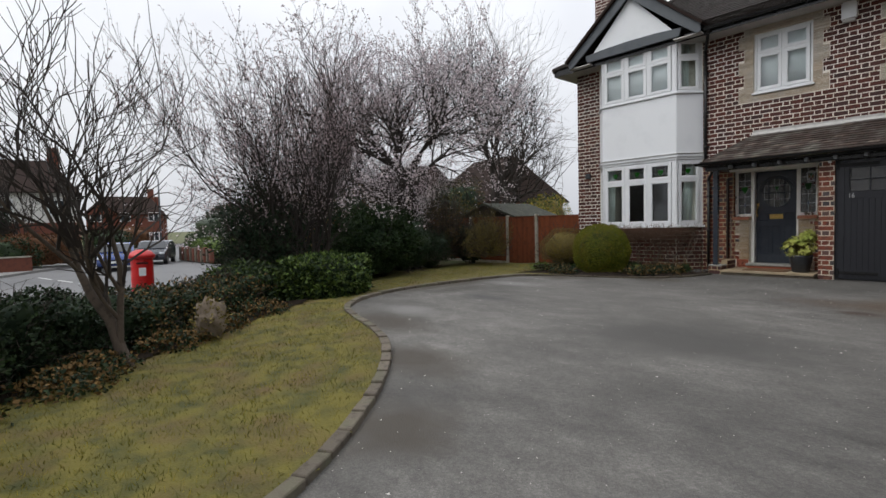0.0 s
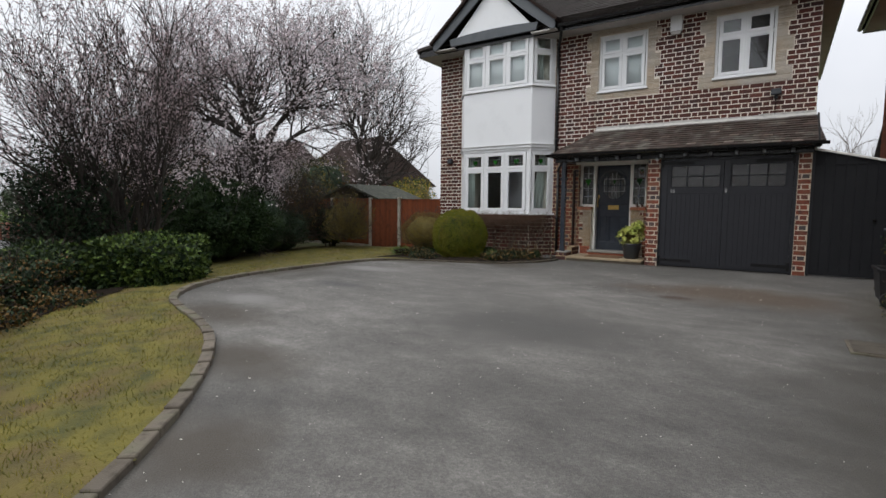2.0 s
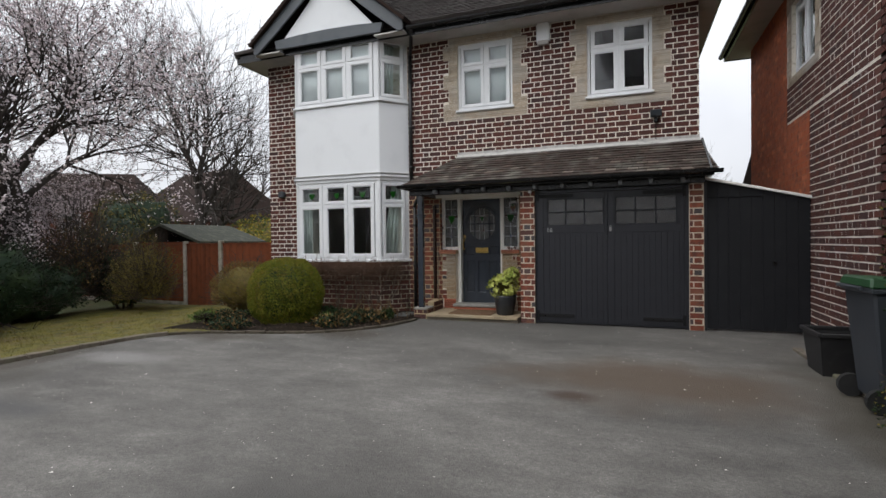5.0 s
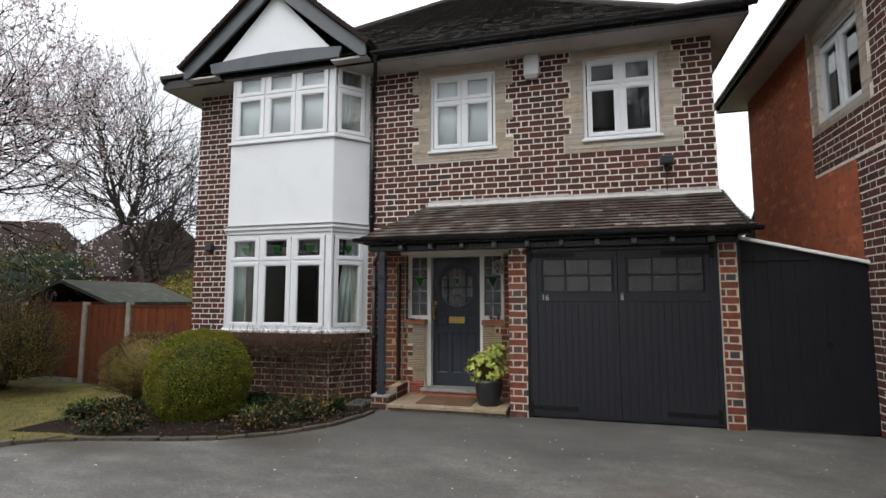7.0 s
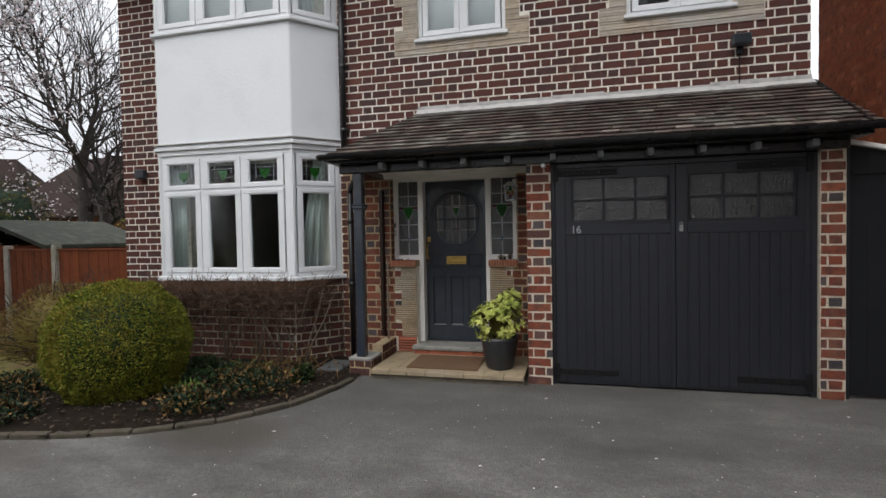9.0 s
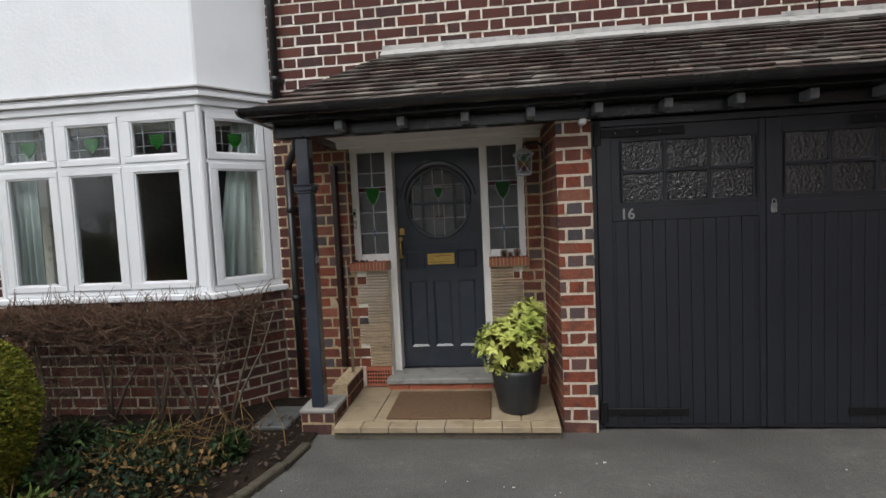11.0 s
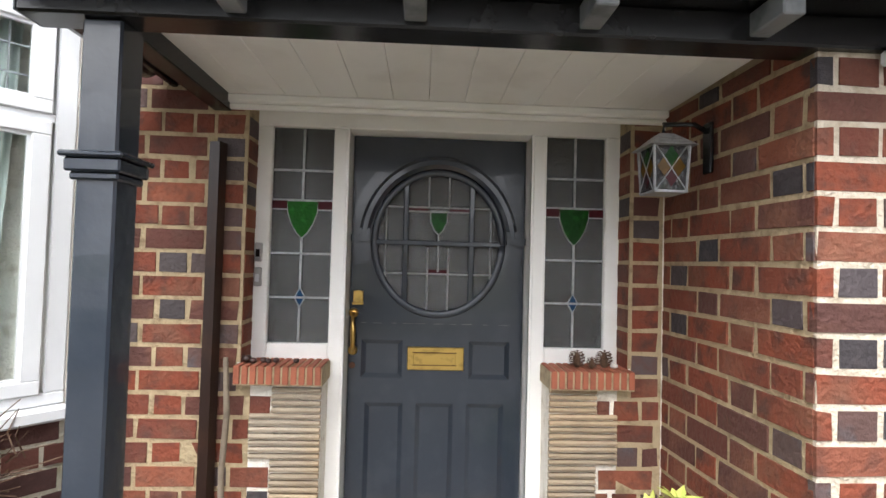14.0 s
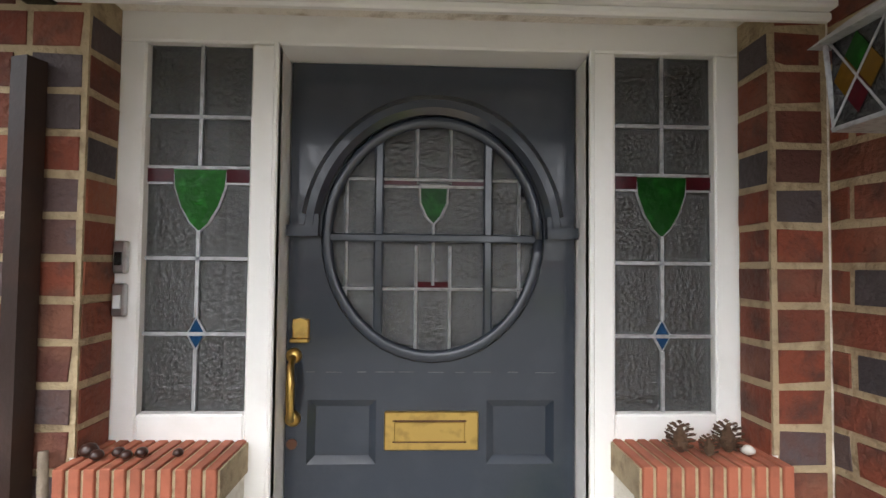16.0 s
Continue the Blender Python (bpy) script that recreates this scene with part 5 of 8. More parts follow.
for cx in (-X, X):
    for cz, inz in ((Z1, 1), (Z0, -1)):
        k = [p for p in rect if abs(p[0]) > X - 1e-4 and p[0] * cx > 0 and (p[1] - OZ) * inz > 0]
        e = max(k, key=lambda p: (p[1] - OZ) * inz)
        k2 = [p for p in rect if abs(p[1] - cz) < 1e-4 and p[0] * cx > 0]
        e2 = max(k2, key=lambda p: abs(p[0]))
        leafs.prism([e, (cx, cz), e2], 0.0, 0.045)
holes = [(-0.335, -0.15, 1.14, 1.312), (0.15, 0.335, 1.14, 1.312)] + [(c - 0.085, c + 0.085, 0.40, 1.03) for c in (-0.228, 0.0, 0.228)]
flat = Matrix(((1, 0, 0, 0), (0, -1, 0, 0), (0, 0, 1, 0), (0, 0, 0, 1)))
solid(leafs, Matrix(((1, 0, 0, 0), (0, -1, 0, 0.0), (0, 0, 1, 0), (0, 0, 0, 1))), -X, X, 0.205, Z0, 0.045, holes)
part("leaf", leafs, MAT_SLATEBLUE, DOOR)
for a, b, c, d in holes:
    part("panel", Shape().box(a, b, 0.014, 0.03, c, d).add([(a, 0, c), (b, 0, c), (b, 0, d), (a, 0, d), (a + 0.02, 0.0135, c + 0.02), (b - 0.02, 0.0135, c + 0.02), (b - 0.02, 0.0135, d - 0.02), (a + 0.02, 0.0135, d - 0.02)], [(0, 1, 5, 4), (1, 2, 6, 5), (2, 3, 7, 6), (3, 0, 4, 7)]), MAT_SLATEBLUE, DOOR)


def moulding(r, width, y0, y1, lo, hi, scale_z=OB / OA):
    """A raised band that follows the oval."""
    s, n = Shape(), 40
    for i in range(n + 1):
        w = lo + (hi - lo) * i / n
        for q, y in ((r, 0.0), (r, y1), (r + 0.3 * width, y0), (r + 0.7 * width, y0), (r + width, y1), (r + width, 0.0)):
            s.v.append((q * math.cos(w), y, OZ + q * scale_z * math.sin(w)))
    for i in range(n):
        for j in range(5):
            s.f.append((6 * i + j, 6 * i + j + 1, 6 * i + 7 + j, 6 * i + 6 + j))
    s.f += [tuple(range(6)), tuple(range(6 * n, 6 * n + 6))]
    return s


part("oval_bead", moulding(OA - 0.012, 0.03, -0.012, -0.006, 0, 2 * math.pi), MAT_SLATEBLUE, DOOR, smooth=True)
hood = moulding(OA + 0.022, 0.05, -0.034, -0.02, 0.02, math.pi - 0.02, 1.09)
for sgn in (-1, 1):
    hood.box(*sorted((sgn * 0.308, sgn * 0.392)), -0.0365, 0.0, OZ - 0.0, OZ + 0.03)
    hood.box(*sorted((sgn * 0.308, sgn * 0.362)), -0.0325, 0.0, OZ + 0.031, OZ + 0.06)
part("hood_moulding", hood, MAT_SLATEBLUE, DOOR, "arched hood moulding")
bars = Shape()
for x in (-0.15, 0.15):
    h = OB * math.sqrt(1 - (x / OA) ** 2)
    bars.box(x - 0.012, x + 0.012, -0.006, 0.03, OZ - h, OZ + h)
bars.box(-OA, OA, -0.009, 0.027, OZ - 0.011, OZ + 0.011)
part("glazing_bar", bars, MAT_SLATEBLUE, DOOR, bevel=0.004)
glass = part("oval_glass", Shape().prism(ring, 0.02, 0.024), MAT_FROST, DOOR, "rippled leaded glass oval")
glass.visible_shadow = False
came = Shape()


def oval_line(x0, z0, x1, z1):
    came.tube([(x0, 0.018, z0), (x1, 0.018, z1)], 0.0048, 5)


for x in (-0.047, 0.047):
    oval_line(x, OZ - 0.315, x, OZ - 0.02)
    oval_line(x, OZ + 0.17, x, OZ + 0.315)
for x in (-0.24, 0.24):
    oval_line(x, OZ - 0.17, x, OZ + 0.17)
oval_line(-0.26, OZ - 0.14, 0.26, OZ - 0.14)
oval_line(-0.15, OZ + 0.145, 0.15, OZ + 0.145)
oval_line(-0.15, OZ + 0.165, 0.15, OZ + 0.165)
for x in (-0.22, 0.22):
    oval_line(x - 0.06, OZ + 0.165, x + 0.06, OZ + 0.165)
oval_line(0, OZ - 0.13, 0, OZ + 0.04)
heart = [(-0.04, 0.15), (0.04, 0.15), (0.038, 0.1), (0.02, 0.06), (0, 0.04), (-0.02, 0.06), (-0.038, 0.1)]
came.tube([(x, 0.018, OZ + z) for x, z in heart + heart[:1]], 0.004, 5)
part("lead_came", came, MAT_LEADCAME, glass)
part("green_shield", Shape().prism([(x, OZ + z) for x, z in heart], 0.017, 0.026), MAT_GREENDK, glass, "green stained glass shield")
for a, b in ((-0.15, -0.05), (0.05, 0.15)):
    part("red_band", Shape().box(a, b, 0.017, 0.026, OZ + 0.148, OZ + 0.163), MAT_REDGL, glass)
part("red_band", Shape().box(-0.045, 0.045, 0.017, 0.026, OZ - 0.138, OZ - 0.12), MAT_REDGL, glass)
lb = part("letterbox", Shape().box(-0.127, 0.127, -0.012, 0, 1.18, 1.283), MAT_BRASS, DOOR, "brass letterbox", bevel=0.003)
part("flap", Shape().box(-0.1, 0.09, -0.017, -0.012, 1.205, 1.257), MAT_BRASS, lb, bevel=0.002)
part("rim", Shape().box(-0.104, 0.094, -0.0135, -0.012, 1.201, 1.205).box(-0.104, 0.094, -0.0135, -0.012, 1.257, 1.261), MAT_RUST, lb)
lock = part("lock", Shape().box(-0.376, -0.332, -0.014, 0, 1.478, 1.53).box(-0.38, -0.33, -0.026, 0, 1.468, 1.48), MAT_BRASS, DOOR, "brass cylinder lock", bevel=0.003)
part("lock_cylinder", Shape().tube([(-0.354, -0.02, 1.512), (-0.354, 0, 1.512)], 0.021, 16), MAT_BRASS, lock, smooth=False)
hd = part("handle", Shape().tube([(-0.372, -0.012, 1.428), (-0.37, -0.045, 1.41), (-0.368, -0.055, 1.36), (-0.368, -0.052, 1.3), (-0.371, -0.035, 1.268), (-0.373, -0.012, 1.262)], [0.009, 0.009, 0.012, 0.011, 0.009, 0.008], 10), MAT_BRASS, DOOR, "brass pull handle", smooth=True)
for z in (1.43, 1.262):
    part("rose", Shape().tube([(-0.373, -0.016, z), (-0.373, -0.006, z), (-0.373, 0, z)], [0.012, 0.02, 0.022], 14), MAT_BRASS, hd, smooth=True)
part("bolt_cap", Shape().tube([(-0.374, -0.005, 1.195), (-0.374, 0, 1.195)], 0.014, 14), MAT_RUST, DOOR, "rusty round cap")
crack, rng, x = Shape(), random.Random(3), -0.34
while x < 0.32:
    w = rng.uniform(0.01, 0.06)
    z = 1.387 + rng.uniform(-0.0006, 0.0006)
    crack.box(x, x + w, -0.001, 0.0006, z - 0.0007, z + rng.uniform(0.0003, 0.001))
    x += w + rng.uniform(0.004, 0.05)
part("rail_crack", crack, MAT_GREYTRIM, DOOR, "broken pale paint crack")
for z in (1.69, 1.585):
    bell = tagged(part("door_bell", Shape().box(-0.782, -0.752, FY - 0.022, FY, z - 0.04, z + 0.04), MAT_STEEL, bevel=0.004), "small grey door bell unit on the white frame", "door bell", "door bells")
    part("button", Shape().box(-0.775, -0.759, FY - 0.026, FY - 0.022, z - 0.02, z + 0.012), MAT_WHITE if z < 1.6 else MAT_BLACK, bell)

# hall behind the door: a wall of the darkened plaster, well back from the glass
hall = thing("wall_hall", "hallway walls behind the front door, coloured dark for a dim hall", "wall", (0, 1.6, 0.2), kind="structure")
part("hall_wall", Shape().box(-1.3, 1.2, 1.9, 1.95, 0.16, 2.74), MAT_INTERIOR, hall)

# ---- wall-hung lantern ----
lan = thing("wall_lantern", "dark metal wall lantern with coloured leaded panes", "wall lantern", (0.93, -0.57, 2.05))
lx, ly = 0.725, -0.57
part("back_plate", Shape().box(0.912, 0.93, ly - 0.03, ly + 0.03, 1.99, 2.21), MAT_BLACK, lan, bevel=0.004)
part("arm", Shape().tube([(0.915, ly, 2.17), (0.86, ly, 2.2), (lx, ly, 2.195), (lx, ly, 2.15)], 0.011, 8), MAT_BLACK, lan, smooth=True)
part("roof", Shape().add([(lx - 0.1, ly - 0.1, 2.09), (lx + 0.1, ly - 0.1, 2.09), (lx + 0.1, ly + 0.1, 2.09), (lx - 0.1, ly + 0.1, 2.09), (lx - 0.03, ly - 0.03, 2.15), (lx + 0.03, ly - 0.03, 2.15), (lx + 0.03, ly + 0.03, 2.15), (lx - 0.03, ly + 0.03, 2.15)], [(0, 1, 5, 4), (1, 2, 6, 5), (2, 3, 7, 6), (3, 0, 4, 7), (4, 5, 6, 7), (3, 2, 1, 0)]), MAT_LEADCAME, lan, "grey metal roof")
cg = Shape()
for sx in (-1, 1):
    for sy in (-1, 1):
        cg.tube([(lx + sx * 0.066, ly + sy * 0.066, 1.9), (lx + sx * 0.076, ly + sy * 0.076, 2.09)], 0.006, 6)
cg.box(lx - 0.07, lx + 0.07, ly - 0.07, ly + 0.07, 1.895, 1.905)
part("cage", cg, MAT_LEADCAME, lan)
mats = [MAT_GREENDK, MAT_AMBER, MAT_AMBER, MAT_REDGL, MAT_GREENDK, MAT_AMBER]
for face in range(4):
    m = pose(lx, ly, 1.905, 0, 0, 90 * face)
    for k, (cx, cz) in enumerate([(0, 0.142), (-0.03, 0.098), (0.03, 0.098), (0, 0.055)]):
        part("coloured_pane", Shape().prism([(cx - 0.029, cz), (cx, cz - 0.042), (cx + 0.029, cz), (cx, cz + 0.042)], -0.0725, -0.0705, m), mats[k], lan)
    pn = part("clear_pane", Shape().box(-0.066, 0.066, -0.0695, -0.068, 0.0, 0.185, m), MAT_GARGLASS, lan)
    pn.visible_shadow = False
    lines = Shape()
    for d in (-1, 1):
        for off in (-0.09, -0.0, 0.09):
            lines.tube([m @ Vector((-0.066, -0.073, 0.09 + off - d * 0.095)), m @ Vector((0.066, -0.073, 0.09 + off + d * 0.095))], 0.0025, 4) if abs(off) < 0.01 else None
    part("lead_line", lines, MAT_LEADCAME, lan)
lan.scale = (0.82, 0.82, 0.82)

# ---- garage ----
GYF = -0.95
gar = thing("door_garage", "dark grey boarded double garage doors with glazed tops, closed", "garage door", (2.38, GYF, 0), kind="structure")
part("frame", Shape().box(1.212, 1.25, GYF - 0.005, GYF + 0.06, 0, 2.25).box(3.52, 3.578, GYF - 0.005, GYF + 0.06, 0, 2.25).box(1.25, 3.52, GYF - 0.005, GYF + 0.06, 2.2, 2.25), MAT_GARAGE, gar, bevel=0.004)
# black sheet added behind the panes for the darkness of the unlit garage
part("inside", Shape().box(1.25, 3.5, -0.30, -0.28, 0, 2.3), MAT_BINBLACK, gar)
for lo, hi in ((1.252, 2.382), (2.388, 3.518)):
    wing = part("wing", solid(Shape(), pose(0, GYF, 0) @ flat, lo, hi, 0.02, 2.195, 0.045, [(lo + 0.17, hi - 0.06, 1.655, 2.10) if lo < 2 else (lo + 0.12, hi - 0.11, 1.655, 2.10)]), MAT_GARAGE, gar)
    a, b = (lo + 0.17, hi - 0.06) if lo < 2 else (lo + 0.12, hi - 0.11)
    w, hh = (b - a) / 3, 0.2225
    for i in range(3):
        for j in range(2):
            u, z = a + i * w, 1.655 + j * hh
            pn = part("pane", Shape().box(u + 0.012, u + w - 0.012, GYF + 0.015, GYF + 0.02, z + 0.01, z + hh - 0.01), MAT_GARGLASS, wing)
            pn.visible_shadow = False
    gb = Shape()
    for i in range(4):
        gb.box(a + i * w - 0.012, a + i * w + 0.012, GYF - 0.0, GYF + 0.03, 1.655, 2.10)
    for j in range(3):
        gb.box(a, b, GYF - 0.001, GYF + 0.03, 1.655 + j * hh - 0.011, 1.655 + j * hh + 0.011)
    part("glazing_bar", gb, MAT_GARAGE, wing, bevel=0.003)
    n = 11
    bw = (hi - lo - 0.19) / n
    for i in range(n):
        u = lo + 0.12 + i * bw
        part("board", Shape().box(u + 0.0016, u + bw - 0.0016, GYF - 0.009, GYF - 0.001, 0.05, 1.53), MAT_GARAGE, wing, bevel=0.002)
    part("lock_rail", Shape().box(lo + 0.1, hi - 0.04, GYF - 0.013, GYF - 0.001, 1.53, 1.63), MAT_GARAGE, wing, bevel=0.004)
    part("stile", Shape().box(lo, lo + 0.1, GYF - 0.013, GYF - 0.001, 0.03, 2.19).box(hi - 0.04, hi, GYF - 0.013, GYF - 0.001, 0.03, 2.19), MAT_GARAGE, wing, bevel=0.003)
    for z in (0.14, 2.15):
        c0, c1 = (lo - 0.02, lo + 0.6) if lo < 2 else (hi - 0.6, hi + 0.02)
        hinge = part("strap_hinge", Shape().box(c0, c1, GYF - 0.022, GYF - 0.013, z - 0.028, z + 0.028), MAT_IRON, wing, "black iron strap hinge", bevel=0.003)
        k0 = c0 if lo < 2 else c1 - 0.05
        part("hinge_plate", Shape().box(k0, k0 + 0.05, GYF - 0.03, GYF - 0.008, z - 0.08, z + 0.08), MAT_IRON, hinge, bevel=0.003)
        for i in range(3):
            x = c0 + 0.15 + i * 0.15
            part("bolt", Shape().tube([(x, GYF - 0.027, z), (x, GYF - 0.02, z)], 0.009, 6), MAT_BLACK, hinge)
text = bpy.data.curves.new("house_number", "FONT")
text.body, text.size, text.extrude, text.offset = "16", 0.108, 0.004, 0.0012
num = new("house_number", text)
num.matrix_world = pose(1.405, GYF - 0.018, 1.545, 90, 0, 0)
num.scale = (0.95, 1, 1)
text.materials.append(MAT_STEEL)
tagged(num, "metal house number 16 on the garage door", "house number")
padlock = tagged(part("padlock", Shape().box(2.412, 2.452, GYF - 0.03, GYF - 0.013, 1.545, 1.61), MAT_STEEL, bevel=0.006), "small steel padlock on the garage door", "padlock")
part("shackle", Shape().tube([(2.42, GYF - 0.022, 1.61), (2.42, GYF - 0.022, 1.63), (2.432, GYF - 0.022, 1.642), (2.444, GYF - 0.022, 1.63), (2.444, GYF - 0.022, 1.61)], 0.004, 6), MAT_STEEL, padlock)

# ---- side screen to the neighbour ----
scr = thing("side_gate", "dark grey boarded side gate with sloping white coping", "gate", (4.47, -0.93, 0), kind="structure")
n = 9
for i in range(n):
    x0 = 3.83 + i * 1.33 / n
    x1 = x0 + 1.33 / n - 0.002
    za, zb = 2.30 - (x0 - 3.83) * 0.25, 2.30 - (x1 - 3.83) * 0.25
    part("board", Shape().prism([(x0, 0.03), (x1, 0.03), (x1, zb), (x0, za)], -0.93, -0.9), MAT_GATE, scr, bevel=0.0015)
part("backing", Shape().prism([(3.83, 0.03), (5.16, 0.03), (5.16, 1.96), (3.83, 2.29)], -0.9, -0.885), MAT_GATE, scr)
part("coping", Shape().prism([(3.80, 2.305), (5.17, 1.965), (5.17, 2.005), (3.80, 2.345)], -0.98, -0.86), MAT_WHITEWOOD, scr, "white sloping coping", bevel=0.005)
part("ledge_bar", Shape().box(3.85, 4.6, -0.945, -0.931, 2.03, 2.07), MAT_GATE, scr)
part("latch", Shape().box(4.69, 4.74, -0.96, -0.931, 1.0, 1.06), MAT_BLACK, scr, "black latch", bevel=0.004)

# ---- small fixtures on the front ----
alarm = thing("alarm_box", "white burglar alarm box on the brickwork", "alarm box", (1.27, WY - 0.04, 5.15))
part("case", Shape().prism([(1.15, 5.02), (1.39, 5.02), (1.39, 5.30), (1.36, 5.36), (1.18, 5.36), (1.15, 5.30)], WY - 0.09, WY - 0.006), MAT_WHITE, alarm, bevel=0.012)
part("sounder", Shape().box(1.17, 1.37, WY - 0.1, WY - 0.02, 4.955, 5.03), MAT_SOFFIT, alarm, "grey lower part", bevel=0.01)
flood = thing("flood_light", "small dark floodlight on the brick wall", "floodlight", (3.15, WY - 0.06, 3.5))
part("head", Shape().box(3.06, 3.24, WY - 0.13, WY - 0.05, 3.47, 3.59, None), MAT_BINGREY, flood, bevel=0.012)
part("lens", Shape().box(3.075, 3.225, WY - 0.136, WY - 0.13, 3.485, 3.575), MAT_CARGLASS, flood)
part("bracket", Shape().box(3.12, 3.18, WY - 0.05, WY - 0.004, 3.4, 3.5), MAT_BLACK, flood)
part("cable", Shape().tube([(3.15, WY - 0.014, 3.4), (3.15, WY - 0.014, 3.1)], 0.006, 6), MAT_BLACK, flood)
sens = thing("wall_lamp", "small dark lamp on the brick wall by the bay", "wall lamp", (-4.5, WY - 0.05, 2.5))
part("case", Shape().box(-4.58, -4.44, WY - 0.12, WY - 0.006, 2.42, 2.56), MAT_BINGREY, sens, bevel=0.02)
cam_s = thing("security_sensor", "small white sensor under the canopy", "sensor", (1.145, -1.05, 2.24))
part("case", Shape().box(1.12, 1.17, -1.09, -1.02, 2.21, 2.25), MAT_WHITE, cam_s, bevel=0.008)
part("arm", Shape().box(1.13, 1.16, -1.06, -1.028, 2.25, 2.262), MAT_BLACK, cam_s)


def pipe(name, pts, r, mat, label, square=False, clips=()):
    """A drainpipe: its bends, a straight fall with socket collars, and wall clips."""
    t = thing(name, label, "drainpipe", pts[-1], "drainpipes")
    if len(pts) > 2:
        part("bend", Shape().tube(pts[:-1], r, 12), mat, t, smooth=True)
    part("fall", Shape().tube(pts[-2:], r, 4 if square else 12), mat, t, smooth=not square)
    x, y = pts[-1][0], pts[-1][1]
    for z in clips:
        clip = part("clip", Shape().box(x - r - 0.03, x + r + 0.03, y + r - 0.006, y + r + 0.02, z - 0.02, z + 0.02), mat, t, bevel=0.003)
        part("socket_collar", Shape().lathe([(r + 0.001, 0), (r + 0.008, 0.004), (r + 0.008, 0.05), (r + 0.001, 0.054)], (x, y, z - 0.027), 12), mat, t, smooth=True)
        for sx in (-1, 1):
            part("screw", Shape().tube([(x + sx * (r + 0.018), y + r - 0.012, z), (x + sx * (r + 0.018), y + r - 0.005, z)], 0.006, 6), mat, clip)


pipe("drainpipe", [(-1.12, -0.8, 5.42), (-1.25, -0.5, 5.3), (-1.37, WY - 0.06, 5.12), (-1.37, WY - 0.06, 2.5)], 0.035, MAT_PIPE, "black round drainpipe beside the bay", clips=(4.6, 3.7, 2.9))
pipe("drainpipe", [(-1.19, WY - 0.14, 2.40), (-1.19, WY - 0.14, 2.33), (-1.2, WY - 0.12, 2.28), (-1.29, WY - 0.08, 2.16), (-1.3, WY - 0.07, 2.1), (-1.3, WY - 0.07, 0.05)], 0.034, MAT_PIPE, "black round drainpipe from the canopy gutter", clips=(1.75, 0.95))
pipe("drainpipe", [(-0.895, WY - 0.03, 2.12), (-0.895, WY - 0.03, 0.3)], 0.032, MAT_BROWNPIPE, "dark brown square conduit on the brickwork", square=True)
stick = tagged(part("stick", Shape().tube([(-0.79, WY - 0.15, 0.105), (-0.80, WY - 0.11, 0.5), (-0.82, WY - 0.07, 0.85), (-0.815, WY - 0.05, 1.05), (-0.835, WY - 0.03, 1.27)], [0.011, 0.013, 0.012, 0.012, 0.01], 7), MAT_BARK_LIGHT, smooth=True), "knotty walking stick leaning by the front door", "stick")

# pine cones and conkers on the ledges


def pine_cone(x, y, z, r, seed):
    rng = random.Random(seed)
    cone = thing("pine_cone", "brown open pine cone on the tiled ledge", "pine cone", (x, y, z), "pine cones on the ledge")
    part("core", Shape().lathe([(0.2 * r, 0), (0.55 * r, 0.4 * r), (0.5 * r, 1.2 * r), (0.1 * r, 2.0 * r)], (x, y, z), 8), MAT_CONE, cone)
    s = Shape()
    for k in range(46):
        w, h = k * 2.4, k / 46
        rr = r * (0.55 + 0.5 * math.sin(math.pi * (0.15 + 0.8 * h)))
        d = Vector((math.cos(w), math.sin(w), 0.25))
        p = Vector((x, y, z + 0.12 * r + 1.85 * r * h))
        side = Vector((-math.sin(w), math.cos(w), 0)) * r * 0.24
        tip = p + d * rr
        s.add([p + d * rr * 0.4, tip + side, tip + d * 0.1 * r + Vector((0, 0, 0.08 * r)), tip - side, tip - Vector((0, 0, 0.1 * r))], [(0, 1, 2), (0, 2, 3), (1, 4, 2), (2, 4, 3), (0, 4, 1), (0, 3, 4)])
    part("scale_whorl", s, MAT_CONE, cone, kind="stuff")


for k, (x, y, r) in enumerate(((0.585, -0.2, 0.031), (0.64, -0.225, 0.021), (0.70, -0.2, 0.032))):
    pine_cone(x, y, 1.244, r, k)
tagged(part("pebble", Shape().lathe([(0.004, 0), (0.016, 0.006), (0.016, 0.014), (0.006, 0.021)], (0.735, -0.22, 1.244), 10), MAT_PALE, smooth=True), "small pale round pebble on the ledge", "pebble")
for k, (x, y, r) in enumerate(((-0.765, -0.22, 0.02), (-0.735, -0.24, 0.015), (-0.70, -0.22, 0.014), (-0.675, -0.235, 0.013), (-0.65, -0.22, 0.014), (-0.57, -0.22, 0.012))):
    tagged(part("conker", Shape().lathe([(0.3 * r, 0), (0.95 * r, 0.45 * r), (r, 0.8 * r), (0.7 * r, 1.3 * r), (0.2 * r, 1.5 * r)], (x, y, 1.244), 10), MAT_CONKER, smooth=True), "shrivelled dark brown conker on the ledge", "conker", "conkers on the ledge")

